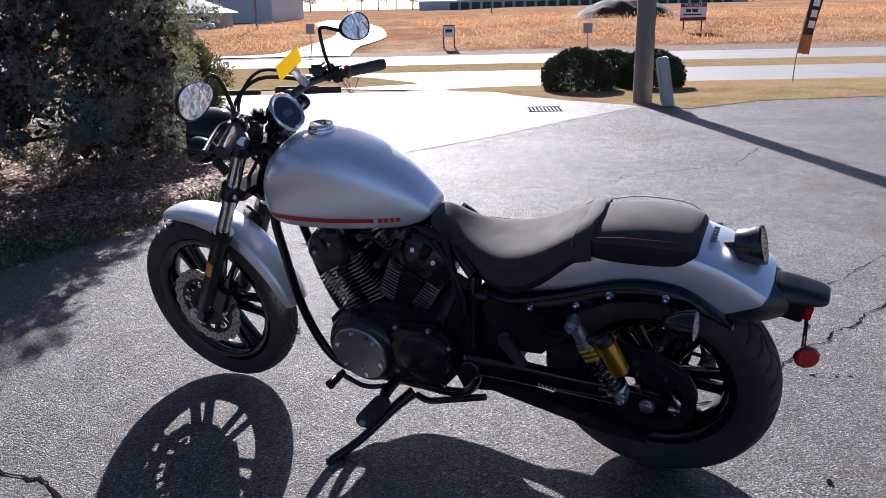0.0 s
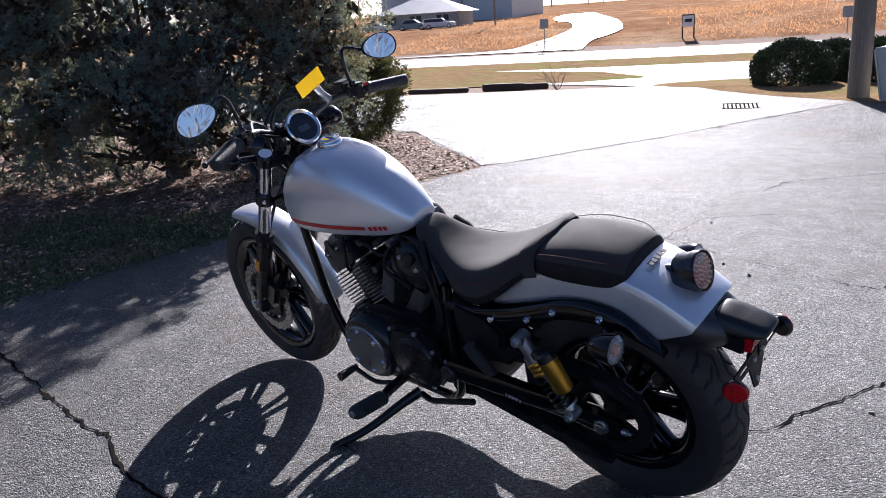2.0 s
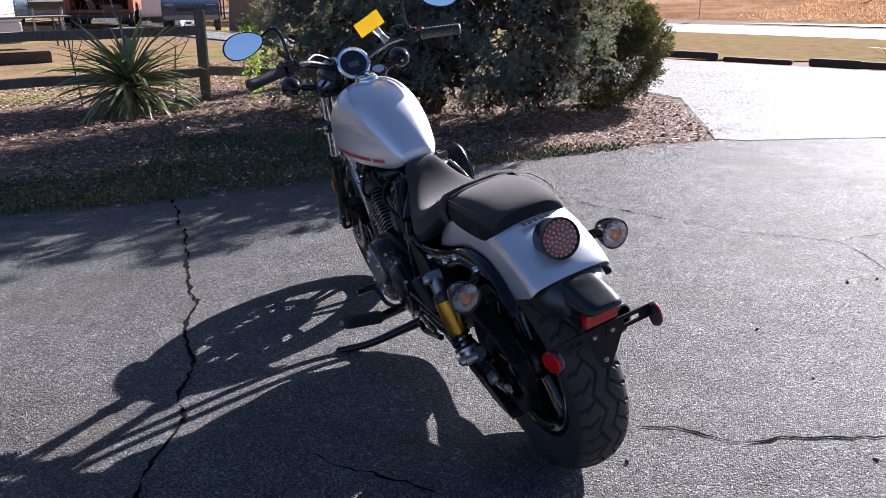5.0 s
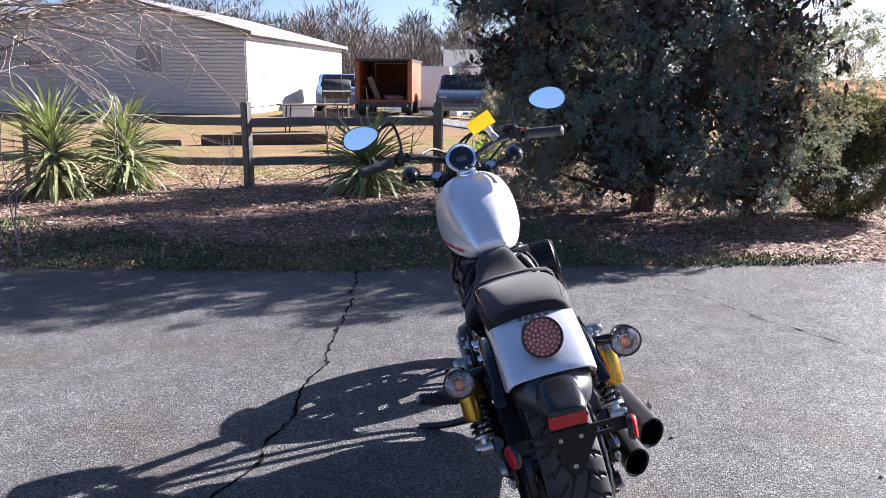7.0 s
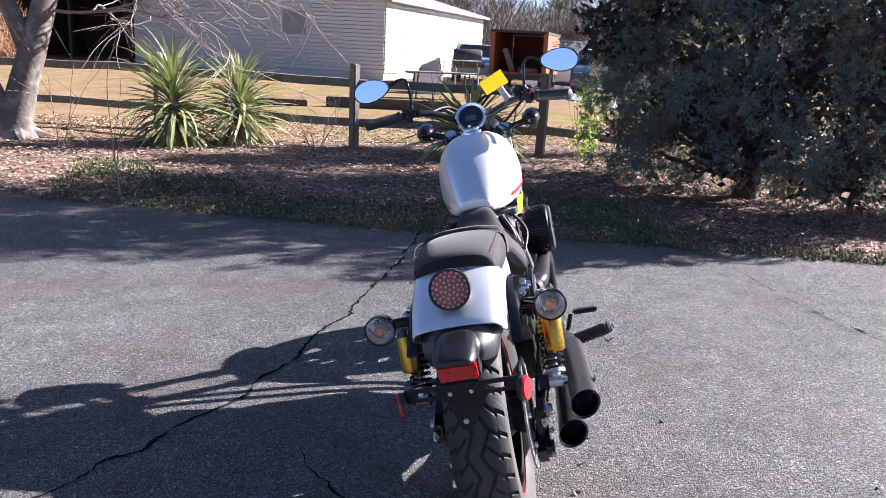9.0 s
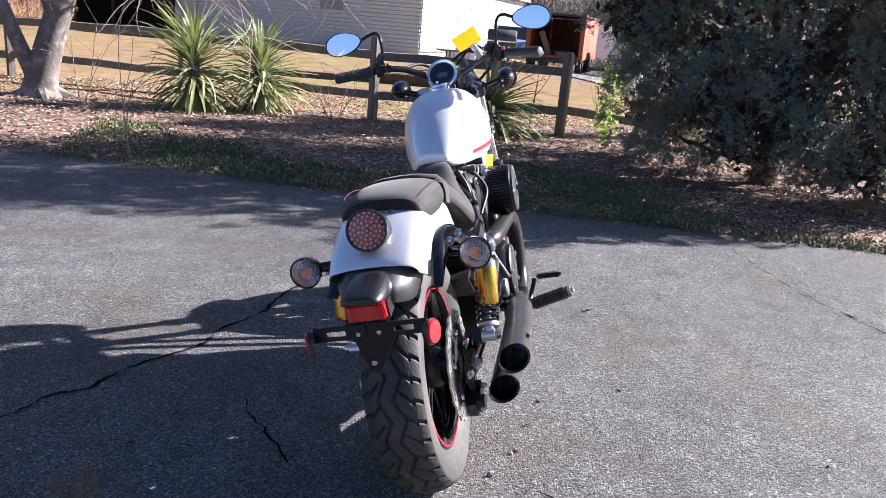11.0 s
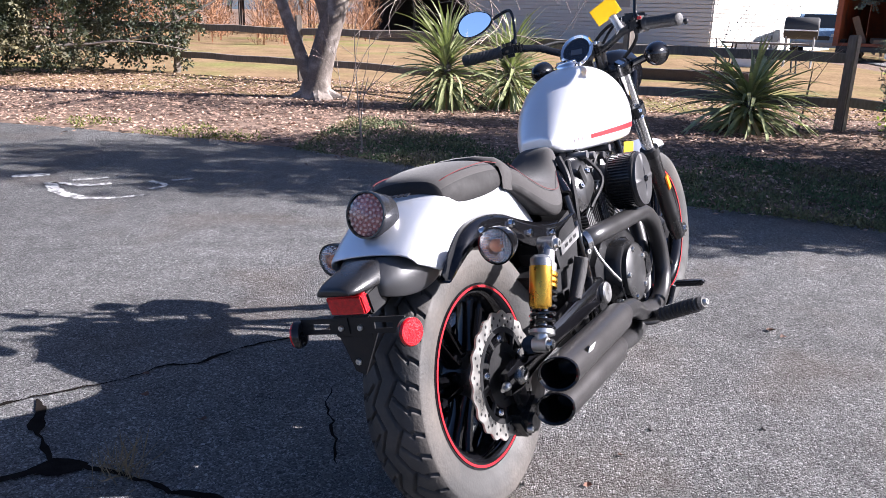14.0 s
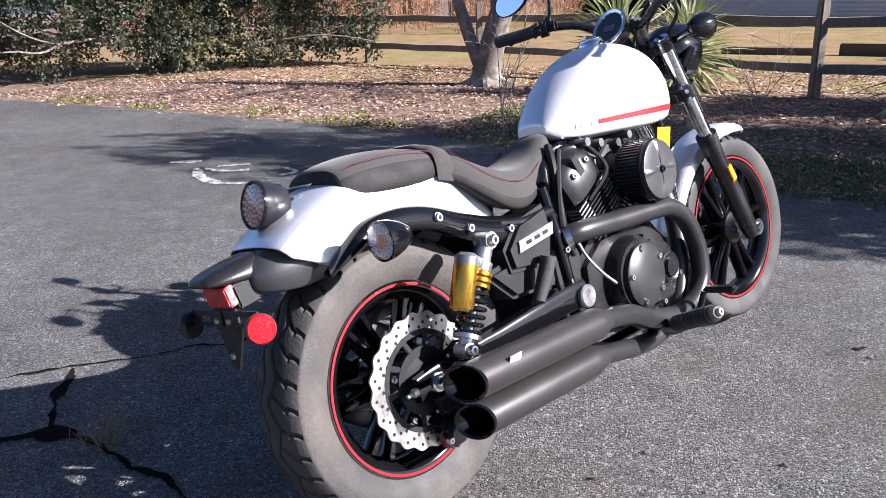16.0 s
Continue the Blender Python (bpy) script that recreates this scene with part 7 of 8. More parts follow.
u = Vector((0, 1, 0))
v = SD.cross(u)
v = v if v.z > 0 else -v
m = Matrix((tuple(u), tuple(v), tuple(SD))).transposed().to_4x4()
box(bm, SC + SD * 0.0036 - v * 0.004, (0.040, 0.020, 0.0012), m)
bpart("display", bm, M_LCD, sp, "grey digital display", True)
# yellow dealer tag, taped to the bar
bm = bmesh.new()
A = [Vector((1.123, -0.043, 1.183)), Vector((1.103, -0.135, 1.222)), Vector((1.116, -0.158, 1.168)), Vector((1.136, -0.066, 1.132))]
fr = [bm.verts.new(p) for p in A]
bk = [bm.verts.new(p + Vector((0.0012, 0, 0))) for p in A]
skin(bm, [fr, bk])
bpart("dealer_tag", bm, M_YELLOW, None, "yellow paper tag taped to the handlebar", True, smooth=False)
bm = bmesh.new()
tube(bm, [(1.110, -0.150, 1.098), (1.122, -0.135, 1.128), (1.124, -0.120, 1.155)], [0.017, 0.012, 0.014], 9)
bpart("tape", bm, M_TAPE, bar, "clear sticky tape", True)

# ---------- pavement marks, cracks ----------


def crack(pts, width, seed, branch=True):
    """A ragged, dirt-filled crack lying along the asphalt."""
    rnd = random.Random(seed)
    P = []
    for (ax, ay), (bx, by) in zip(pts, pts[1:]):
        n = max(2, int(math.dist((ax, ay), (bx, by)) / 0.024))
        for i in range(n):
            t = i / n
            x, y = ax + (bx - ax) * t, ay + (by - ay) * t
            P.append(Vector((x + 0.030 * noise.noise((x * 6, y * 6, seed)) + rnd.gauss(0, 0.004), y + 0.030 * noise.noise((x * 6, y * 6, seed + 9)) + rnd.gauss(0, 0.004), 0)))
    P.append(Vector((*pts[-1], 0)))
    V, F = [], []
    for i, p in enumerate(P):
        d = (P[min(i + 1, len(P) - 1)] - P[max(i - 1, 0)]).normalized()
        s = Vector((-d.y, d.x, 0))
        w = width * max(0.10, 0.55 + 0.9 * noise.noise((i * 0.23, seed * 7.0, 1.0)) + rnd.gauss(0, 0.14)) * min(1, i / 3 + 0.2, (len(P) - 1 - i) / 3 + 0.2)
        z = land(p.x, p.y) + 0.004
        V += [(p + s * w).to_tuple()[:2] + (z,), (p - s * w).to_tuple()[:2] + (z,)]
        if i:
            F.append((2 * i - 2, 2 * i - 1, 2 * i + 1, 2 * i))
    ob = raw("crack", V, F, M_CRACK, lot)
    return ob


crack([(-2.89, 2.86), (-2.1, 2.5), (-1.5, 2.17), (-1.14, 2.01), (-0.92, 1.83), (-0.65, 1.69), (-0.48, 1.57), (-0.25, 1.39), (-0.14, 1.25), (0.03, 1.10), (0.2, 0.89), (0.38, 0.70), (0.55, 0.52), (0.9, 0.25)], 0.010, 1)
crack([(0.80, 2.36), (0.89, 2.42), (1.07, 2.51), (1.18, 2.65), (1.31, 2.78), (1.45, 2.9), (1.63, 3.06), (2.1, 3.5)], 0.007, 3)
crack([(-0.9, 4.52), (0.19, 4.58), (0.61, 4.76), (1.14, 4.3), (1.94, 3.74)], 0.004, 4)
crack([(0.61, 4.76), (0.81, 5.24), (1.3, 5.4)], 0.004, 5)
crack([(1.23, 6.03), (1.37, 6.34), (1.78, 6.54), (2.43, 6.81), (2.9, 7.6)], 0.006, 6)
crack([(-1.83, 4.68), (-0.97, 4.53), (-0.58, 4.55), (-0.03, 4.53)], 0.004, 7)
crack([(-1.2, 7.05), (-0.93, 7.19), (-0.42, 7.75), (0.4, 8.59), (1.33, 9.74), (2.48, 11.01)], 0.007, 8)
crack([(0.36, 0.72), (0.51, 0.83), (0.63, 0.92), (0.70, 0.98)], 0.024, 9)
crack([(0.69, 1.06), (0.72, 1.18), (0.75, 1.28), (0.79, 1.37), (0.80, 1.47), (0.84, 1.62), (0.92, 1.78)], 0.014, 10)
crack([(2.41, 4.2), (1.94, 3.74), (1.7, 3.55)], 0.004, 11)
crack([(0.78, 0.88), (0.735, 0.95), (0.71, 1.0), (0.69, 1.08)], 0.050, 12)
crack([(0.75, 0.93), (0.95, 0.88), (1.2, 0.75)], 0.012, 14)
crack([(0.15, 1.6), (0.42, 1.66), (0.6, 1.72)], 0.005, 13)
# worn white paint
M_PAINT = mat("worn_white_paint", (0.42, 0.42, 0.41), 0.75, vary=0.5, scale=14, second=(0.13, 0.13, 0.13), second_scale=22, second_lo=0.50, second_hi=0.58, world_space=True)
for k, (pts, wide) in enumerate((([(-2.62, -1.32), (-2.74, -1.12)], 0.05), ([(-2.51, -0.97), (-2.33, -0.84), (-2.20, -0.68), (-2.15, -0.55)], 0.045), ([(-2.12, -0.58), (-2.17, -0.37), (-2.30, -0.22)], 0.022),
                                ([(-2.60, -0.87), (-2.74, -0.69)], 0.028), ([(-2.71, -0.38), (-2.60, -0.22), (-2.46, -0.26)], 0.025), ([(-2.76, -0.24), (-2.84, -0.13)], 0.025), ([(-2.51, -0.96), (-2.48, -0.70), (-2.57, -0.58)], 0.03))):
    rnd = random.Random(60 + k)
    V, F = [], []
    path = smooth_path([(*p, 0) for p in pts], 10) if len(pts) > 2 else [Vector((*pts[0], 0)).lerp(Vector((*pts[1], 0)), i / 10) for i in range(11)]
    for i, p in enumerate(path):
        d = (path[min(i + 1, len(path) - 1)] - path[max(i - 1, 0)]).normalized()
        w = wide * rnd.uniform(0.5, 1.2)
        V += [(p.x - d.y * w, p.y + d.x * w, 0.0045), (p.x + d.y * w, p.y - d.x * w, 0.0045)]
        if i:
            F.append((2 * i - 2, 2 * i - 1, 2 * i + 1, 2 * i))
    raw("paint_mark", V, F, M_PAINT, lot)
# drain grate
bm = bmesh.new()
for i in range(9):
    box(bm, (1.0 + 0.05 * i, 10.95, land(1.2, 10.95) + 0.004), (0.018, 0.5, 0.012))
for dy in (-0.25, 0.25):
    box(bm, (1.2, 10.95 + dy, land(1.2, 10.95) + 0.004), (0.46, 0.02, 0.012))
tagged(part("drain_grate", bm, M_CRACK, smooth=False), "dark iron drain grate set in the asphalt", "grate")
# small leaves and stones on the asphalt
M_DRYLEAF = mat("dry_leaf", (0.17, 0.09, 0.06), 0.8, vary=0.3, obj=0.4)
for i, (x, y, r) in enumerate(((-0.61, 3.15, 0.022), (0.60, 2.37, 0.014), (0.44, 2.47, 0.012), (-0.55, 3.18, 0.015), (0.95, 9.2, 0.05), (0.3, 1.05, 0.016), (0.42, 1.28, 0.02), (0.15, 0.98, 0.014), (-2.5, -1.5, 0.02))):
    rnd = random.Random(i)
    bm = bmesh.new()
    vs = [bm.verts.new((x + r * (1 if k % 2 else 0.6) * math.cos(k * 1.05), y + r * (1 if k % 2 else 0.6) * math.sin(k * 1.05), land(x, y) + 0.003 + rnd.uniform(0, r * 0.7))) for k in range(6)]
    c = bm.verts.new((x, y, land(x, y) + 0.003))
    for k in range(6):
        bm.faces.new((vs[k], vs[(k + 1) % 6], c))
    tagged(part("fallen_leaf", bm, M_DRYLEAF, smooth=False), "curled dry brown leaf on the asphalt", "leaf", "leaves on the asphalt")
M_GRIT = mat("loose_stone", (0.16, 0.15, 0.14), 0.8, vary=0.3, obj=0.6)
for i in range(26):
    rnd = random.Random(200 + i)
    x, y, r = rnd.uniform(0.2, 1.9), rnd.uniform(1.9, 5.2), rnd.uniform(0.005, 0.011)
    bm = bmesh.new()
    bmesh.ops.create_icosphere(bm, subdivisions=1, radius=r, matrix=Matrix.Translation((x, y, land(x, y) + r * 0.35)) @ Euler((i, i * 2, i * 3)).to_matrix().to_4x4() @ Matrix.Diagonal((1.3, 0.9, 0.6, 1)))
    tagged(part("pebble", bm, M_GRIT, smooth=False), "loose grey pebble on the asphalt", "pebble", "pebbles on the asphalt")
# tuft of dead grass in a crack
P = rng.normal((0.71, 1.2, 0.0), (0.03, 0.03, 0), (46, 3))
V, F = sprays(P, np.tile([0, 0, 1.0], (46, 1)), 0.10, 2, 0.0016, 0.1, 0.6)
V[:, 2] = np.maximum(V[:, 2], 0.004)
tagged(raw("grass_tuft", V, F, M_YUCCADEAD), "dead grass tuft in an asphalt crack", "grass", kind="stuff")

# ---------- moss and sapling stems along the edge ----------
P = []
for _ in range(1500):
    y = rng.uniform(-5.5, -0.2)
    x0 = lerp_table([(-6.4, -5.5), (-4.2, -5.15), (-2.45, -4.85), (-0.8, -4.55), (0.1, -4.3)], y)
    d = rng.uniform(0, 0.7)
    if noise.noise((x0 - d, y * 1.5, 5)) > 0.05:
        P.append((x0 - d, y, -0.02))
V, F = sprays(P, np.tile([0, 0, 0.7], (len(P), 1)), 0.03, 8, 0.007, 0.8, 1.0)
tagged(raw("moss", V, F, M_MOSS), "yellow-green moss along the asphalt edge", "moss", kind="stuff")


def twiggy(name, base, n, h, spread, seed, label, material=None, r=0.006, depth=2):
    rnd = random.Random(seed)
    ob = empty(name, Matrix.Translation(base))
    for i in range(n):
        bm = bmesh.new()
        a = rnd.uniform(0, 6.28)
        limb(bm, (0.02 * math.cos(a), 0.02 * math.sin(a), -0.04), (spread * math.cos(a), spread * math.sin(a), 1), h * rnd.uniform(0.7, 1.1), r, depth, rnd, [], 0, 2, 0.15, 5)
        part("stem", bm, material or M_TWIG, ob)["kind"] = "stuff"
    return tagged(ob, label, "shrub")


twiggy("bare_shrub", (-7.2, 2.75, 0), 7, 0.45, 0.5, 1, "bare brown twiggy shrub by the fence post", depth=2, r=0.005)
twiggy("sapling", (-4.45, 0.75, 0), 2, 0.75, 0.08, 2, "thin bare sapling stems at the asphalt edge", depth=1, r=0.007)
twiggy("sapling", (-7.3, -0.1, 0), 3, 1.1, 0.3, 3, "thin bare sapling beside the tree trunk", depth=2, r=0.006)
sprout = empty("green_sapling", Matrix.Translation((-6.55, 5.95, 0)))
bm = bmesh.new()
tips = []
limb(bm, (0, 0, -0.03), (0.05, 0.1, 1), 0.75, 0.007, 1, random.Random(4), tips, 0, 3, 0.15, 5)
part("stem", bm, M_TWIG, sprout)
P = np.array([(0.02 * i % 0.1, 0.05, 0.12 + 0.80 * i / 120) for i in range(120)]) + rng.normal(0, 0.08, (120, 3))
V, F = sprays(P, np.tile([0, 0, 0.3], (120, 1)), 0.075, 3, 0.017, 0.3, 1.0)
M_LIME = mat("lime_leaves", (0.22, 0.32, 0.05), 0.5, vary=0.2, island=0.4)
translucent(M_LIME, (0.34, 0.48, 0.05), 0.4)
raw("foliage", V, F, M_LIME, sprout)
tagged(sprout, "bright lime-green leafy sapling by the fence", "sapling")

# ---------- things by the road ----------
bm = bmesh.new()
m = Matrix.Translation((2.90, 11.13, 0)) @ Matrix.Rotation(radians(-10), 4, "Y")
box(bm, (0, 0, 0.31), (0.155, 0.155, 0.70), None, 0.02)
bmesh.ops.transform(bm, matrix=m, verts=bm.verts)
ped = part("cable_pedestal", bm, mat("pale_metal_box", (0.46, 0.46, 0.44), 0.5, vary=0.12))
tagged(ped, "leaning pale grey cable pedestal beside the pole", "pedestal")
for i, (a, b, h) in enumerate((((-6.85, 16.3), (-5.62, 16.75), 0.17), ((-5.5, 16.75), (-4.2, 17.05), 0.10), ((-3.9, 17.1), (-3.05, 17.45), 0.16), ((-3.6, 17.9), (-2.7, 18.3), 0.14), ((-8.6, 15.9), (-7.0, 16.3), 0.15))):
    a, b = Vector((*a, land(*a) + h / 2 - 0.01)), Vector((*b, land(*b) + h / 2 - 0.01))
    bm = bmesh.new()
    box(bm, (0, 0, 0), ((b - a).length, 0.2, h), None, 0.02)
    bmesh.ops.transform(bm, matrix=Matrix.Translation((a + b) / 2) @ (b - a).to_track_quat("X", "Z").to_matrix().to_4x4(), verts=bm.verts)
    tagged(part("landscape_timber", bm, M_TIMBER), "dark weathered landscape timber lying on the lawn", "timber", "timbers along the drive")
for i, (a, b, h) in enumerate((((-14.1, 4.0), (-13.5, 6.4), 0.24), ((-14.3, 2.0), (-14.0, 3.6), 0.16), ((-15.5, 12.5), (-15.0, 14.5), 0.2))):
    a, b = Vector((*a, h / 2 - 0.03)), Vector((*b, h / 2 - 0.03))
    bm = bmesh.new()
    box(bm, (0, 0, 0), ((b - a).length, 0.2, h), None, 0.02)
    bmesh.ops.transform(bm, matrix=Matrix.Translation((a + b) / 2) @ (b - a).to_track_quat("X", "Z").to_matrix().to_4x4(), verts=bm.verts)
    tagged(part("landscape_timber", bm, M_TIMBER), "dark weathered landscape timber in the yard", "timber", "timbers in the yard")
twiggy("bare_shrub", (-2.35, 17.6, land(-2.35, 17.6)), 9, 0.5, 0.7, 9, "small dark bare shrub beside the drive", depth=2, r=0.008)
M_SIGNPOST = mat("galvanised_post", (0.35, 0.35, 0.34), 0.5, metal=0.6)
M_DARKPOST = mat("dark_sign_frame", (0.03, 0.03, 0.03), 0.6)
M_SIGNBACK = mat("sign_back", (0.30, 0.30, 0.30), 0.5, metal=0.4)
M_SIGNWHITE = mat("sign_white", (0.75, 0.75, 0.74), 0.5, vary=0.06)
M_MAROON = mat("sign_maroon", (0.20, 0.015, 0.03), 0.5)


def street_sign(x, y, h, w, label):
    z = land(x, y)
    ob = empty("street_sign", Matrix.Translation((x, y, z)))
    bm = bmesh.new()
    cyl(bm, (0, 0, -0.2), (0, 0, h), 0.04, None, 8)
    part("post", bm, M_SIGNPOST, ob)
    bm = bmesh.new()
    box(bm, (0, -0.05, h - w * 0.5), (w, 0.03, w * 1.1), None, 0.01)
    part("sign_board", bm, M_SIGNBACK, ob)
    return tagged(ob, label, "sign")


street_sign(-13.5, 73, 2.6, 0.75, "grey-backed street sign on a metal post")
street_sign(-34, 74, 2.4, 0.7, "grey-backed street sign on a metal post")
street_sign(11.0, 73.5, 2.1, 0.8, "grey-backed street sign on a metal post")
# small framed sign
fs = empty("framed_sign", Matrix.Translation((-1.3, 75.5, land(-1.3, 75.5))))
bm = bmesh.new()
for x in (-0.48, 0.48):
    box(bm, (x, 0, 0.9), (0.12, 0.12, 2.1))
part("legs", bm, M_DARKPOST, fs)
bm = bmesh.new()
box(bm, (0, -0.04, 1.45), (1.0, 0.06, 0.95), None, 0.02)
part("sign_board", bm, M_SIGNWHITE, fs, "white sign board")
bm = bmesh.new()
box(bm, (0, -0.085, 1.50), (0.62, 0.02, 0.28), None, 0.01)
part("logo_shape", bm, M_DARKPOST, fs)
bm = bmesh.new()
box(bm, (0, -0.03, 1.96), (1.1, 0.09, 0.10))
part("top_bar", bm, M_DARKPOST, fs)
tagged(fs, "white roadside sign in a dark frame", "sign")
# for-sale board
sl = empty("for_sale_sign", Matrix.Translation((23.0, 84, land(23.0, 84) - 0.7)))
bm = bmesh.new()
for x in (-0.9, 0.9):
    box(bm, (x, 0.05, 1.0), (0.12, 0.12, 2.6))
part("legs", bm, M_DARKPOST, sl)
bm = bmesh.new()
box(bm, (0, 0, 2.6), (2.6, 0.06, 1.7), None, 0.02)
part("sign_board", bm, M_SIGNWHITE, sl, "white board")
bm = bmesh.new()
box(bm, (0, -0.045, 1.93), (2.56, 0.03, 0.32))
part("lower_band", bm, M_MAROON, sl)
bm = bmesh.new()
box(bm, (0, -0.045, 3.25), (2.56, 0.03, 0.36))
part("upper_band", bm, M_MAROON, sl)
cu = bpy.data.curves.new("lettering", "FONT")
cu.body, cu.size, cu.align_x, cu.align_y, cu.extrude = "FOR SALE", 0.42, "CENTER", "CENTER", 0.008
cu.materials.append(M_SIGNWHITE)
tx = new("lettering", cu)
tx.parent, tx.matrix_local = sl, Matrix.Translation((0, -0.075, 3.25)) @ Matrix.Rotation(radians(90), 4, "X")
bm = bmesh.new()
for x, z, w in ((-0.5, 2.75, 0.5), (0.15, 2.75, 0.55), (-0.1, 2.35, 1.9), (0.0, 1.93, 1.6)):
    box(bm, (x, -0.065, z), (w, 0.02, 0.30 if z > 2.6 else 0.13))
part("text_bars", bm, M_DARKPOST, sl)
tagged(sl, "white and maroon land-for-sale sign in the field", "sign")
# feather flag
fl = empty("feather_flag", Matrix.Translation((9.75, 24.2, land(9.75, 24.2))))
bm = bmesh.new()
tube(bm, [(0, 0, -0.1), (0.05, 0, 0.8), (0.28, 0, 2.2), (0.45, 0, 3.6)], 0.018, 8)
part("flagpole", bm, M_SIGNPOST, fl)
for name, z0, z1, mt in (("flag_cloth", 1.35, 3.5, mat("dark_flag", (0.035, 0.012, 0.03), 0.7)), ("flag_tip", 0.80, 1.35, mat("orange_flag", (0.45, 0.14, 0.03), 0.7))):
    bm = bmesh.new()
    rows = []
    for i in range(9):
        z = z0 + (z1 - z0) * i / 8
        x0 = 0.05 + (z - 0.8) * 0.155
        rows.append([bm.verts.new((x0 + 0.34 * k / 4 + 0.02 * math.sin(z * 3), 0.03 * math.sin(k * 1.4 + z * 2), z - 0.05 * k / 4)) for k in range(5)])
    for a, b in zip(rows, rows[1:]):
        for k in range(4):
            bm.faces.new((a[k], a[k + 1], b[k + 1], b[k]))
    o = part(name, bm, mt, fl)
    so = o.modifiers.new("cloth", "SOLIDIFY")
    so.thickness = 0.004
bm = bmesh.new()
for z in (1.60, 1.90, 2.2, 2.5):
    box(bm, (0.36 + (z - 1.6) * 0.155, -0.045, z), (0.18, 0.004, 0.20), Matrix.Rotation(0.15, 4, "Y"))
part("letter_bars", bm, M_SIGNWHITE, fl)
tagged(fl, "tall dark and orange feather flag", "flag")
# heap of dark soil
bm = bmesh.new()
bmesh.ops.create_grid(bm, x_segments=40, y_segments=16, size=1)
for v in bm.verts:
    x, y = v.co.x, v.co.y
    h = max(0, 1 - (abs(x) ** 2.4)) * max(0, 1 - y * y) * 2.4 * (1 + 0.25 * noise.noise((x * 4, y * 4, 0)))
    px, py = 21.5 + x * 7.0, 112 + y * 5
    v.co = (px, py, land(px, py) + h - 0.05)
tagged(part("soil_heap", bm, mat("dark_soil", (0.035, 0.024, 0.018), 0.95, vary=0.4, scale=1, bump=0.6, bump_scale=6)), "heap of dark soil in the field", "soil")

# ---------- far buildings ----------
M_BLUEMETAL = mat("pale_blue_metal", (0.42, 0.50, 0.56), 0.45, vary=0.06, scale=1)
M_WHITEROOF = mat("pale_roof", (0.55, 0.55, 0.54), 0.5, vary=0.08, scale=1)
M_STUCCO = mat("grey_stucco", (0.30, 0.31, 0.31), 0.8, vary=0.1, scale=1)
M_DKGREEN = mat("dark_green_door", (0.02, 0.06, 0.055), 0.5, vary=0.1)
M_WIN = mat("dark_window", (0.02, 0.025, 0.03), 0.1, vary=0.1)
st = empty("storage_building", Matrix.Translation((-13, 262, land(-13, 262) - 0.2)))
bm = bmesh.new()
box(bm, (50, 5, 1.55), (102, 10, 3.1))
part("wall", bm, M_BLUEMETAL, st, smooth=False)
bm = bmesh.new()
prism(bm, [(-1, 3.1), (11, 3.1), (5, 4.2)], "x", -1.5, 101.5)
part("roof", bm, M_WHITEROOF, st, smooth=False)
for i in range(26):
    bm = bmesh.new()
    box(bm, (10.0 + 3.4 * i, -0.06, 1.25), (2.5, 0.12, 2.3), None, 0.03)
    part("roller_door", bm, M_DKGREEN, st)
tagged(st, "long pale storage building with dark green roller doors", "building")
bb = empty("metal_building", Matrix.Translation((-35.0, 152, -1.2)))
bm = bmesh.new()
prism(bm, [(0, 0), (-26, 0), (-26, 6.6), (-13, 9.2), (0, 5.2)], "y", 0, 30)
part("wall", bm, M_BLUEMETAL, bb, smooth=False)
for i in range(34):
    bm = bmesh.new()
    x = -0.4 - 0.76 * i
    box(bm, (x, -0.03, 2.6 + 0.10 * min(i, 20)), (0.07, 0.06, 5.2 + 0.2 * min(i, 20)))
    part("wall_rib", bm, M_BLUEMETAL, bb, smooth=False)
bm = bmesh.new()
v = [bm.verts.new(p) for p in ((0.6, -0.6, 5.1), (-13, -0.6, 9.3), (-13, 30, 9.3), (0.6, 30, 5.1), (0.6, -0.6, 5.35), (-13, -0.6, 9.55), (-13, 30, 9.55), (0.6, 30, 5.35))]
for f in ((0, 1, 2, 3), (4, 7, 6, 5), (0, 4, 5, 1), (1, 5, 6, 2), (2, 6, 7, 3), (3, 7, 4, 0)):
    bm.faces.new([v[i] for i in f])
part("roof", bm, M_WHITEROOF, bb, smooth=False)
tagged(bb, "tall pale blue metal building", "building")
hb = empty("hip_roof_building", Matrix.Translation((-42.5, 121, -0.9)))
bm = bmesh.new()
box(bm, (0, 4, 1.3), (13, 8, 2.6))
part("wall", bm, M_STUCCO, hb, smooth=False)
bm = bmesh.new()
v = [bm.verts.new(p) for p in ((-7.3, -0.8, 2.5), (7.3, -0.8, 2.5), (7.3, 8.8, 2.5), (-7.3, 8.8, 2.5), (-2.5, 4, 4.6), (2.5, 4, 4.6))]
for f in ((0, 1, 5, 4), (1, 2, 5), (2, 3, 4, 5), (3, 0, 4), (0, 3, 2, 1)):
    bm.faces.new([v[i] for i in f])
part("roof", bm, M_WHITEROOF, hb, smooth=False)
for i, x in enumerate((-5.2, -4.1, -1.0, 0.1, 3.4, 4.5)):
    bm = bmesh.new()
    box(bm, (x, -0.04, 1.5), (0.8, 0.1, 1.3), None, 0.03)
    part("window", bm, M_WIN, hb)
tagged(hb, "low grey building with a pale hip roof", "building")
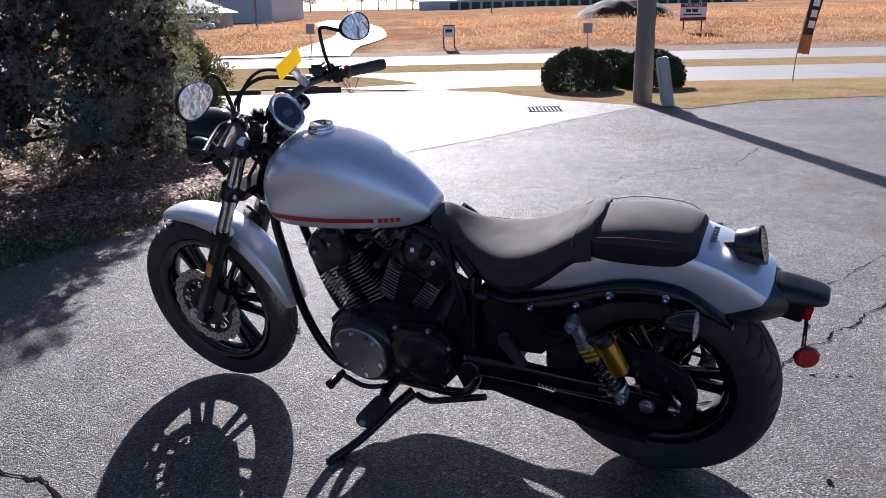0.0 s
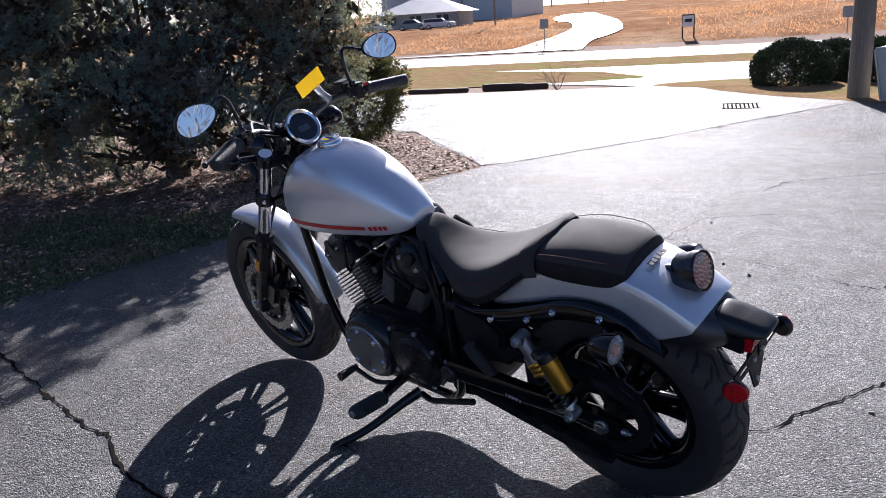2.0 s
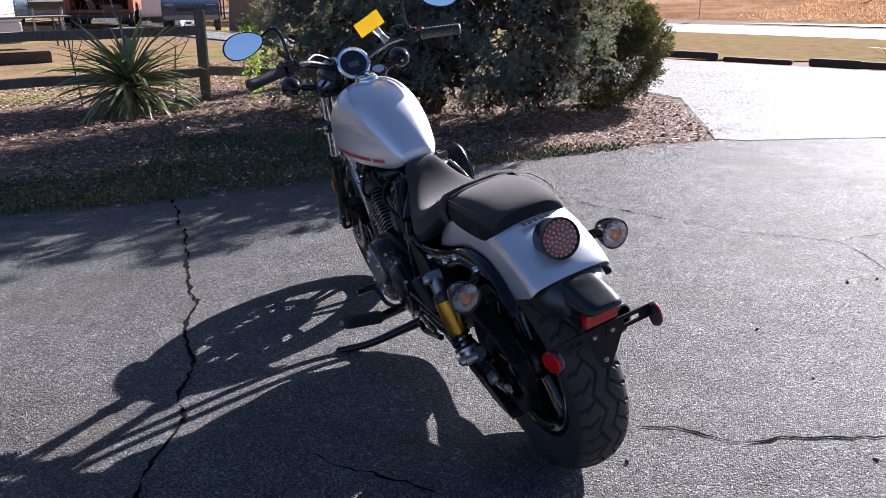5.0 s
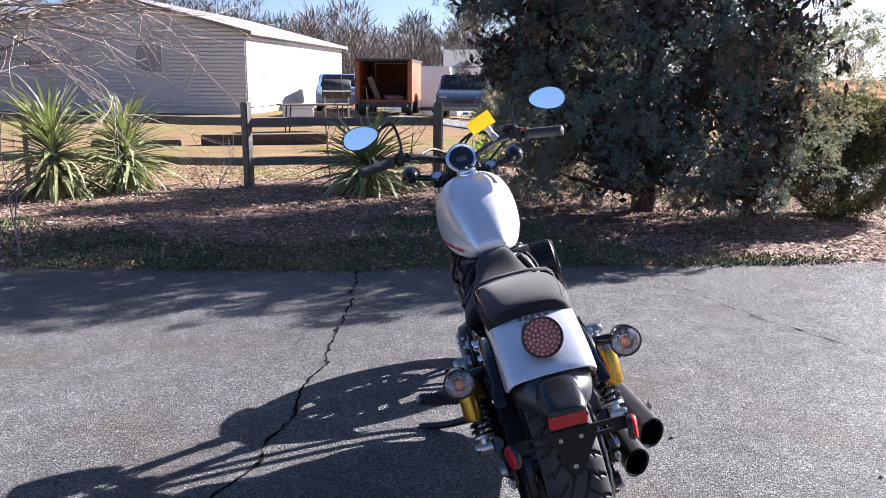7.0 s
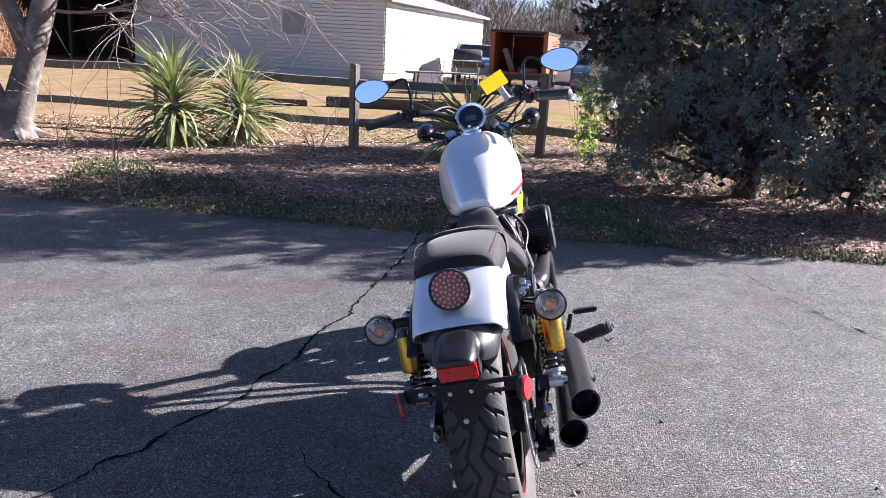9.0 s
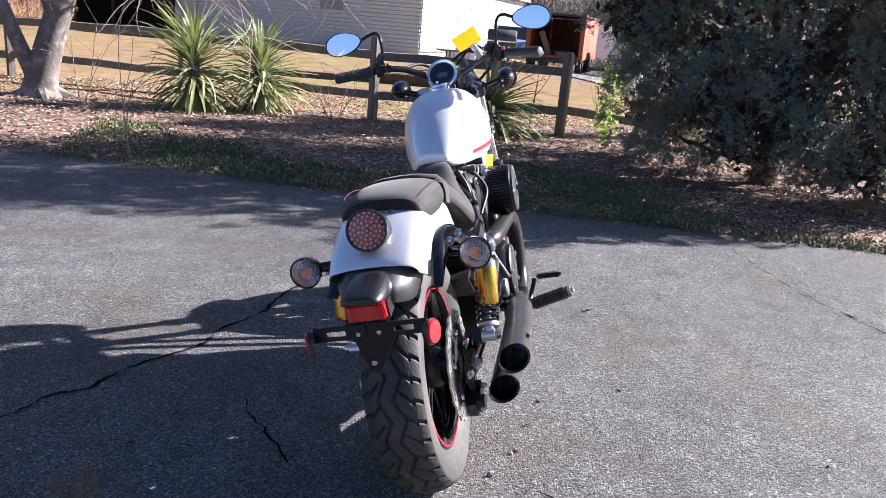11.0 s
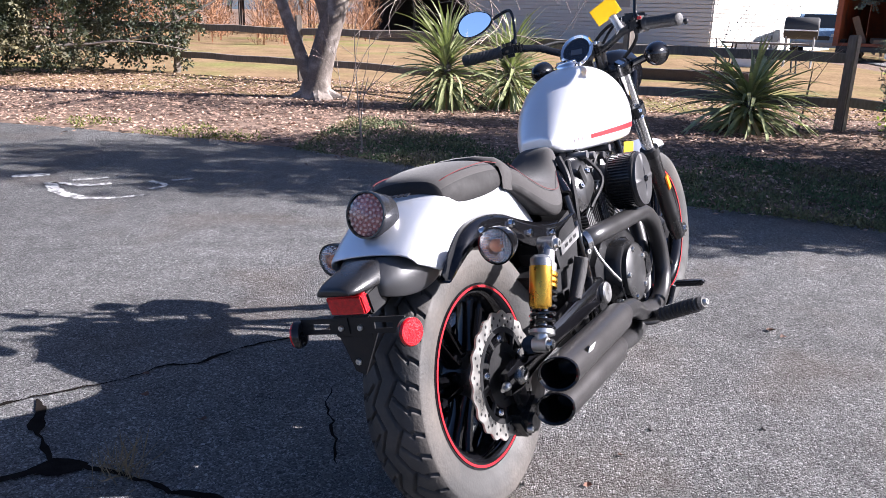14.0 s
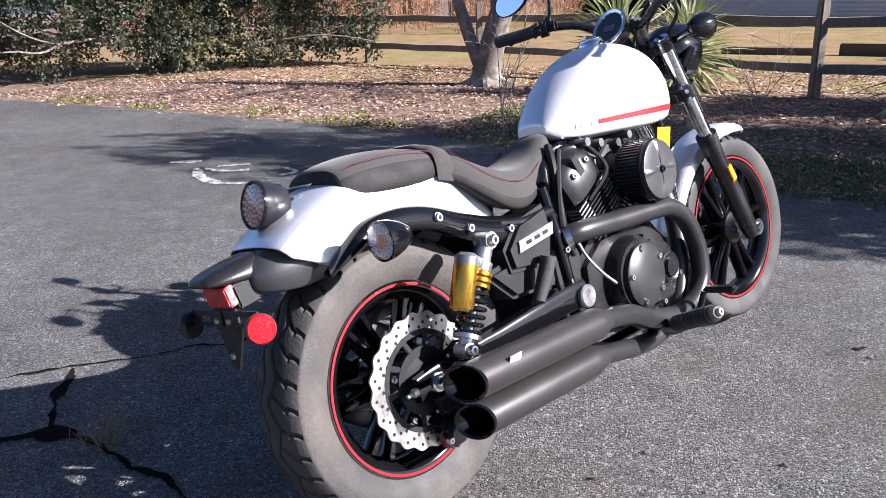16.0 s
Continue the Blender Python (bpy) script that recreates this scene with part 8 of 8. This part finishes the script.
for x, y in ((-27.0, 108), (-44, 150), (6, 180)):
    bm = bmesh.new()
    z = land(x, y)
    cyl(bm, (x, y, z - 0.3), (x, y, z + 9.5), 0.16, 0.11, 10)
    box(bm, (x, y, z + 8.8), (2.0, 0.12, 0.12))
    tagged(part("utility_pole", bm, M_POLE), "distant wooden utility pole beside the road", "pole")


def car(name, m, paint, label, kind="sedan", L=4.6, W=1.8, H=1.45):
    """A parked vehicle: body, glass, four wheels, lights, bumpers."""
    ob = empty(name, m)
    if kind == "sedan":
        prof = [(-0.5, 0.20), (-0.5, 0.52), (-0.48, 0.60), (-0.34, 0.64), (-0.22, 0.97), (-0.10, 1.0), (0.10, 0.99), (0.24, 0.66), (0.45, 0.58), (0.5, 0.48), (0.5, 0.20)]
        glass = [(-0.30, 0.65), (-0.205, 0.94), (-0.09, 0.965), (0.09, 0.955), (0.205, 0.66)]
    elif kind == "suv":
        prof = [(-0.5, 0.22), (-0.5, 0.62), (-0.47, 0.95), (-0.42, 1.0), (0.05, 1.0), (0.10, 0.98), (0.22, 0.66), (0.46, 0.58), (0.5, 0.46), (0.5, 0.22)]
        glass = [(-0.46, 0.65), (-0.44, 0.92), (0.04, 0.95), (0.09, 0.94), (0.19, 0.66)]
    else:
        prof = [(-0.5, 0.25), (-0.5, 0.60), (-0.12, 0.60), (-0.115, 0.97), (-0.08, 1.0), (0.10, 0.99), (0.19, 0.68), (0.46, 0.62), (0.5, 0.52), (0.5, 0.25)]
        glass = [(-0.105, 0.66), (-0.10, 0.94), (-0.07, 0.96), (0.09, 0.95), (0.165, 0.67)]
    bm = bmesh.new()
    prism(bm, [(x * L, z * H) for x, z in prof], "y", -W / 2, W / 2, 0.06)
    for v in bm.verts:
        if v.co.z > 0.66 * H:
            v.co.y *= 1 - 0.28 * (v.co.z / H - 0.66)
    part("body", bm, paint, ob)
    bm = bmesh.new()
    prism(bm, [(x * L, z * H) for x, z in glass], "y", -W / 2 - 0.004, W / 2 + 0.004)
    for v in bm.verts:
        v.co.y *= 1 - 0.28 * max(0, v.co.z / H - 0.66)
    part("side_glass", bm, M_WIN, ob, smooth=False)
    bm = bmesh.new()
    a, b = [(x * L, z * H) for x, z in (prof[6:8] if kind == "sedan" else prof[5:7])]
    v = [bm.verts.new((p[0] + 0.01, y, p[1] + 0.01)) for p, y in ((a, -W * 0.36), (a, W * 0.36), (b, W * 0.43), (b, -W * 0.43))]
    bm.faces.new(v)
    o = part("windscreen", bm, M_WIN, ob, smooth=False)
    for x in (-0.31, 0.32):
        for s in (-1, 1):
            bm = bmesh.new()
            lathe(bm, [(-0.10, 0.20), (-0.10, 0.31), (-0.07, 0.33), (0.07, 0.33), (0.10, 0.31), (0.10, 0.20)], (x * L, s * (W / 2 - 0.09), 0.33), (0, 1, 0), 24, closed=True)
            wh = part("wheel", bm, M_RUBBER, ob)
            bm = bmesh.new()
            lathe(bm, [(0.0, 0.21), (s * 0.08, 0.20), (s * 0.07, 0.0)], (x * L, s * (W / 2 - 0.09), 0.33), (0, 1, 0), 20)
            part("rim", bm, M_ALU, wh)
    for s in (-1, 1):
        bm = bmesh.new()
        box(bm, (0.492 * L, s * W * 0.36, 0.50 * H), (0.08, 0.34, 0.13), None, 0.02)
        part("headlight", bm, M_SIGNWHITE, ob)
        bm = bmesh.new()
        box(bm, (-0.496 * L, s * W * 0.40, 0.52 * H), (0.06, 0.2, 0.18), None, 0.02)
        part("tail_light", bm, M_LENSRED, ob)
    bm = bmesh.new()
    box(bm, (0.498 * L, 0, 0.44 * H), (0.06, W * 0.5, 0.14), None, 0.02)
    part("grille", bm, M_DARKPOST, ob)
    bm = bmesh.new()
    box(bm, (0.50 * L, 0, 0.29 * H), (0.10, W * 0.96, 0.16), None, 0.04)
    part("bumper", bm, M_SIGNBACK, ob)
    return tagged(ob, label, "car" if kind != "pickup" else "truck")


def at(x, y, deg, dz=0.0):
    return Matrix.Translation((x, y, land(x, y) + dz)) @ Matrix.Rotation(radians(deg), 4, "Z")


M_CARWHITE = mat("white_car_paint", (0.70, 0.70, 0.70), 0.25, vary=0.03, coat=0.5)
M_CARBLUE = mat("blue_car_paint", (0.20, 0.30, 0.42), 0.25, vary=0.05, coat=0.5)
M_CARGREY = mat("grey_green_paint", (0.16, 0.20, 0.22), 0.3, vary=0.05, coat=0.4)
car("parked_car", at(-36.5, 113, 10), M_CARWHITE, "white car parked beside the grey building", "suv")
car("parked_car", at(-46, 112, 5), M_CARWHITE, "white car parked beside the grey building", "sedan")
car("parked_car", at(-40.6, 113, 8), M_CARGREY, "grey car parked beside the grey building", "sedan")
car("parked_suv", at(-30.7, 13.1, -22, -0.05), M_CARBLUE, "pale blue car parked beside the house", "suv", 4.4, 1.75, 1.52)
car("pickup_truck", at(-26.0, 16.6, -31), mat("dark_blue_paint", (0.035, 0.055, 0.10), 0.25, vary=0.05, coat=0.5), "dark blue pickup truck parked behind the fence", "pickup", 5.2, 1.9, 1.75)
car("parked_van", at(-41, 23.6, -33, -0.5), M_CARWHITE, "white van parked behind the yard", "suv", 5.0, 1.9, 1.9)
car("parked_car", at(-45, 27, -30, -0.5), M_CARWHITE, "white car parked behind the yard", "suv", 4.8, 1.9, 1.8)
for x, y, k, paint in ((-48.6, 98.5, 15, M_CARWHITE), (-51.2, 97.2, 12, M_CARGREY), (-53.9, 96.0, 14, M_CARWHITE), (-56.4, 94.6, 10, M_CARBLUE)):
    car("parked_car", at(x, y, k), paint, "car parked in a row across the road", "sedan")["group"] = "cars across the road"
# billboard far beyond the road
board = empty("billboard", Matrix.Translation((-76, 128, land(-76, 128) - 0.3)) @ Matrix.Rotation(radians(31), 4, "Z"))
for x in (-2.6, 0, 2.6):
    bm = bmesh.new()
    cyl(bm, (x, 0.25, 0), (x, 0.25, 6.0), 0.16, None, 10)
    part("post", bm, M_DARKPOST, board)
bm = bmesh.new()
box(bm, (0, 0, 5.7), (8.2, 0.25, 2.9), None, 0.04)
part("panel", bm, M_SIGNWHITE, board, "white panel")
bm = bmesh.new()
box(bm, (0, -0.15, 5.3), (7.4, 0.04, 0.8))
part("colour_band", bm, mat("pink_print", (0.55, 0.16, 0.20), 0.6, vary=0.1), board)
bm = bmesh.new()
box(bm, (-0.6, -0.15, 6.4), (5.4, 0.04, 0.5))
part("text_bar", bm, M_SIGNBACK, board)
tagged(board, "white and pink billboard on dark posts", "billboard")
# box trailers
M_RUST = mat("orange_trailer_paint", (0.34, 0.085, 0.03), 0.6, vary=0.3, scale=2, second=(0.10, 0.05, 0.035), second_scale=1.2)


def box_trailer(m, L, W, H, skin_mat, label, open_end=False):
    """A box body on wheels; an open one shows its floor, walls and roof."""
    ob = empty("box_trailer", m)
    z0 = 0.48
    if open_end:
        for name, c, size in (("floor", (0, 0, z0 + 0.05), (L, W, 0.10)), ("roof", (0.1, 0, z0 + H - 0.04), (L + 0.2, W + 0.06, 0.08)), ("side_wall", (0, W / 2 - 0.03, z0 + H / 2), (L, 0.06, H - 0.16)),
                              ("side_wall", (0, 0.03 - W / 2, z0 + H / 2), (L, 0.06, H - 0.16)), ("end_wall", (0.03 - L / 2, 0, z0 + H / 2), (0.06, W - 0.14, H - 0.18))):
            bm = bmesh.new()
            box(bm, c, size, None, 0.008)
            part(name, bm, M_DARKPOST if name == "roof" else skin_mat, ob)
        for y in (-1, 1):
            bm = bmesh.new()
            box(bm, (L / 2 + 0.05, y * (W / 2 - 0.02), z0 + H / 2), (0.10, 0.16, H), None, 0.01)
            part("door_post", bm, skin_mat, ob)
    else:
        bm = bmesh.new()
        box(bm, (0, 0, z0 + H / 2), (L, W, H), None, 0.04)
        part("body", bm, skin_mat, ob)
    bm = bmesh.new()
    box(bm, (0, 0, 0.40), (L + 0.4, W * 0.9, 0.14))
    part("chassis", bm, M_DARKPOST, ob)
    for x in (-0.28 * L, -0.12 * L, 0.38 * L):
        for s in (-1, 1):
            bm = bmesh.new()
            lathe(bm, [(-0.1, 0.2), (-0.1, 0.34), (0.1, 0.34), (0.1, 0.2)], (x, s * (W / 2 - 0.1), 0.34), (0, 1, 0), 20, closed=True)
            part("wheel", bm, M_RUBBER, ob)
    return tagged(ob, label, "trailer")


TM = at(-26.8, 13.8, -31)
box_trailer(TM, 4.5, 1.95, 1.55, M_RUST, "orange open box trailer in the yard", open_end=True)
box_trailer(at(-33.0, 18.5, -29), 5.5, 2.2, 1.8, M_SIGNWHITE, "white box trailer behind the orange one")
box_trailer(at(-44, 22.5, -28, -0.5), 6.5, 2.3, 2.2, M_SIGNWHITE, "white box trailer in the yard")
M_PLANK = mat("old_planks", (0.22, 0.16, 0.11), 0.85, vary=0.3, scale=4, bump=0.4, bump_scale=25)
for c, size, rot in (((1.75, -0.42, 0.98), (0.06, 0.20, 0.90), (0.35, 0.25, 0)), ((1.8, 0.30, 0.66), (0.5, 0.6, 0.14), (0, 0.1, 0.4))):
    bm = bmesh.new()
    box(bm, (0, 0, 0), size, None, 0.01)
    bmesh.ops.transform(bm, matrix=TM @ Matrix.Translation(c) @ Euler(rot).to_matrix().to_4x4(), verts=bm.verts)
    tagged(part("plank", bm, M_PLANK), "old plank stacked in the open trailer", "plank", "planks in the trailer")
# large sign of a car lot, beyond the yard
SM = Matrix.Translation((-39.5, 25.4, land(-39.5, 25.4))) @ Matrix.Rotation(radians(58), 4, "Z")
lot_sign = empty("car_lot_sign", SM)
for x in (-2.0, 2.0):
    bm = bmesh.new()
    box(bm, (x, 0.12, 1.9), (0.14, 0.14, 4.0))
    part("post", bm, M_FENCE, lot_sign)
bm = bmesh.new()
box(bm, (0, 0, 2.85), (4.7, 0.06, 2.3), None, 0.01)
part("sign_board", bm, M_SIGNWHITE, lot_sign, "white board")
cu = bpy.data.curves.new("lettering", "FONT")
cu.body, cu.size, cu.align_x, cu.align_y, cu.extrude, cu.offset = "AUTO SALES", 0.60, "CENTER", "CENTER", 0.006, 0.012
cu.materials.append(M_DARKPOST)
tx = new("lettering", cu)
tx.parent, tx.matrix_local = lot_sign, Matrix.Translation((1.10, -0.045, 3.66)) @ Matrix.Rotation(radians(90), 4, "X") @ Matrix.Diagonal((0.6, 1, 1, 1))
for k in range(10):
    if k not in (3, 7):
        bm = bmesh.new()
        box(bm, (-1.55 + 0.36 * k, -0.035, 2.45), (0.24, 0.012, 0.40))
        part("number_bar", bm, M_MAROON, lot_sign)
for x in (-1.2, 0.55):
    bm = bmesh.new()
    prism(bm, [(x - 0.6, 2.92), (x + 0.6, 2.92), (x + 0.62, 3.05), (x + 0.32, 3.10), (x + 0.14, 3.24), (x - 0.24, 3.24), (x - 0.42, 3.10), (x - 0.62, 3.06)], "y", -0.042, -0.028)
    part("car_shape", bm, M_SIGNBACK, lot_sign)
tagged(lot_sign, "large white car-lot sign with dark lettering", "sign")
bm = bmesh.new()
box(bm, (0, 0, 0.80), (1.7, 0.05, 1.65), None, 0.01)
bmesh.ops.transform(bm, matrix=Matrix.Translation((-21.5, 16.2, land(-21.5, 16.2))) @ Euler((radians(-12), 0, radians(38))).to_matrix().to_4x4(), verts=bm.verts)
tagged(part("plywood_panel", bm, M_PLANK), "weathered plywood panel leaning behind the fence", "panel")
# table, grill, cooler and bins by the lit wall
table = empty("work_table", Matrix.Translation((-17.45, 7.5, 0)) @ Matrix.Rotation(radians(88), 4, "Z"))
bm = bmesh.new()
box(bm, (0, 0, 0.66), (1.85, 0.55, 0.04), None, 0.006)
part("tabletop", bm, M_FENCE, table)
for x in (-0.72, 0.72):
    for y in (-0.2, 0.2):
        bm = bmesh.new()
        tube(bm, [(x, y, -0.02), (x * 0.93, y, 0.64)], 0.02, 8, smooth=False)
        part("leg", bm, M_DARKPOST, table)
tagged(table, "thin-legged work table beside the house", "table")
grill = empty("barbecue_grill", Matrix.Translation((-20.45, 9.2, 0)) @ Matrix.Rotation(radians(70), 4, "Z"))
bm = bmesh.new()
lathe(bm, [(-0.42, 0.0), (-0.42, 0.25), (-0.38, 0.28), (0.38, 0.28), (0.42, 0.25), (0.42, 0.0)], (0, 0, 1.0), (1, 0, 0), 24)
part("drum", bm, M_DARKPOST, grill)
for x in (-0.34, 0.34):
    for y in (-0.2, 0.2):
        bm = bmesh.new()
        tube(bm, [(x, y, -0.02), (x, y * 0.8, 0.85)], 0.022, 8, smooth=False)
        part("leg", bm, M_SIGNPOST, grill)
bm = bmesh.new()
box(bm, (0, -0.42, 0.95), (0.8, 0.28, 0.03), None, 0.005)
part("shelf", bm, M_SIGNWHITE, grill)
tagged(grill, "black drum barbecue grill with a white shelf", "grill")
bm = bmesh.new()
box(bm, (0, 0, 0.26), (0.85, 0.45, 0.52), None, 0.04)
box(bm, (0, 0, 0.55), (0.89, 0.49, 0.08), None, 0.02)
bmesh.ops.transform(bm, matrix=Matrix.Translation((-19.6, 7.75, 0)) @ Matrix.Rotation(radians(75), 4, "Z"), verts=bm.verts)
tagged(part("cooler", bm, M_SIGNWHITE), "white cooler box standing by the house", "cooler")
M_BLUEPLASTIC = mat("blue_plastic", (0.03, 0.08, 0.22), 0.5)
for x, y, k in ((-33.2, 1.3, 1.0), (-22.6, 16.4, 1.05)):
    bm = bmesh.new()
    lathe(bm, [(0, 0.24 * k), (0.5 * k, 0.30 * k), (0.52 * k, 0.30 * k), (0.52 * k, 0.27 * k), (0.1, 0.2 * k)], (x, y, land(x, y) - 0.02), (0, 0, 1), 20)
    tagged(part("plastic_bin", bm, M_BLUEPLASTIC), "blue plastic bin in the yard", "bin", "bins in the yard")
for k, (x, y, h) in enumerate(((-7.55, 4.35, 1.25), (-7.35, 4.85, 1.15), (-6.95, 5.15, 0.9))):
    twiggy("sapling", (x, y, 0), 1, h, 0.06, 30 + k, "thin bare sapling rising behind the yucca", depth=2, r=0.012)

# ---------- far woods and brush ----------


def woods(name, spots, material, twigs, label, evergreen_share=0.0):
    """Bare trees far off: trunks and many thin upright twigs, in one mesh."""
    Vs, Fs, n = [], [], 0
    for x, y, h in spots:
        z = land(x, y) - 0.3
        k = twigs
        t = rng.uniform(0.25, 1.0, k)
        r = h * 0.26 * np.sqrt(np.clip(1 - np.abs(t - 0.55) * 1.7, 0.03, 1))
        a = rng.uniform(0, 6.28, k)
        q = rng.uniform(0.1, 1, k) ** 0.6
        C = np.stack([x + r * q * np.cos(a), y + r * q * np.sin(a), z + h * t], 1)
        D = np.stack([np.cos(a) * 0.6, np.sin(a) * 0.6, np.full(k, 1.0)], 1)
        V, F = sprays(C, D, h * 0.14, 2, h * 0.0045, 0.2, 0.45)
        w = h * 0.014
        T = np.array([(x - w, y, z), (x + w, y, z), (x + w * 0.4, y, z + h * 0.8), (x - w * 0.4, y, z + h * 0.8), (x, y - w, z), (x, y + w, z), (x, y + w * 0.4, z + h * 0.8), (x, y - w * 0.4, z + h * 0.8)])
        Vs += [V, T]
        Fs += [F + n, np.array([(0, 1, 2, 3), (4, 5, 6, 7)]) + n + len(V)]
        n += len(V) + len(T)
    return tagged(raw(name, np.concatenate(Vs), np.concatenate(Fs), material), label, "woods", kind="stuff")


M_WOODS = mat("bare_woods", (0.16, 0.135, 0.12), 0.95, vary=0.2, scale=0.3, island=0.4)
M_PINES = mat("far_pines", (0.05, 0.065, 0.04), 0.9, vary=0.2, scale=0.3, island=0.5)
spots = []
for i in range(150):
    a = rng.uniform(radians(60), radians(215))
    d = rng.uniform(95, 150) if a > radians(136) else rng.uniform(290, 340)
    x, y = d * math.cos(a), d * math.sin(a)
    if a <= radians(125) or y > -110:
        spots.append((x, y, rng.uniform(9, 15) * (0.75 if d < 200 else 1.1)))
for i in range(90):                                     # the wood behind the yard
    a, d = rng.uniform(radians(136), radians(172)), rng.uniform(72, 100)
    spots.append((d * math.cos(a), d * math.sin(a), rng.uniform(6.5, 9.5)))
woods("bare_woods", spots, M_WOODS, 220, "grey bare winter woods in the distance")
spots = []
for i in range(46):                                     # bare trees across the lot, which the mirrors show
    a, d = rng.uniform(radians(-80), radians(25)), rng.uniform(34, 56)
    spots.append((d * math.cos(a), d * math.sin(a), rng.uniform(4, 8)))
woods("bare_trees", spots, M_TWIG, 170, "bare winter trees along the other side of the lot")
spots = []
for i in range(60):
    a = rng.uniform(radians(60), radians(215))
    d = rng.uniform(110, 160) if a > radians(136) else rng.uniform(300, 350)
    spots.append((d * math.cos(a), d * math.sin(a), rng.uniform(8, 13)))
woods("pine_woods", spots, M_PINES, 520, "dark pines among the distant woods")
spots = [(rng.uniform(-34, -22), rng.uniform(-24, -4), rng.uniform(1.0, 2.4)) for _ in range(120)]
woods("brush", spots, mat("orange_brush", (0.26, 0.13, 0.065), 0.95, vary=0.25, scale=0.5, island=0.4), 160, "orange-brown brush behind the fence")
spots = [(rng.uniform(-36, -30), rng.uniform(-34, -7), rng.uniform(4.0, 8)) for _ in range(36)]
woods("thicket", spots, mat("dark_thicket", (0.05, 0.04, 0.035), 0.95, vary=0.25, scale=0.5, island=0.4), 420, "dark bare thicket behind the yard")

# tall winter grass on the bank across the road
P = np.stack([rng.uniform(-30, 75, 9000), 74 + 60 * rng.uniform(0, 1, 9000) ** 1.4, np.zeros(9000)], 1)
P = np.array([(x, y, land(x, y) - 0.05) for x, y, _ in P if noise.noise((x * 0.12, y * 0.25, 2.0)) > -0.35 and not (-24 < x < 0.5 and x > -24 + 0.0 * y and abs(x + 7 + (y - 76) * 0.16) < 6)])
V, F = sprays(P, np.tile([0, 0, 1.0], (len(P), 1)), 0.34, 7, 0.03, 0.9, 0.7)
M_TALLGRASS = mat("tall_winter_grass", (0.34, 0.205, 0.115), 0.9, vary=0.3, scale=0.2, island=0.3)
translucent(M_TALLGRASS, (0.50, 0.28, 0.14), 0.55)
tagged(raw("tall_grass", V, F, M_TALLGRASS), "tall orange-brown winter grass on the bank", "grass", kind="stuff")
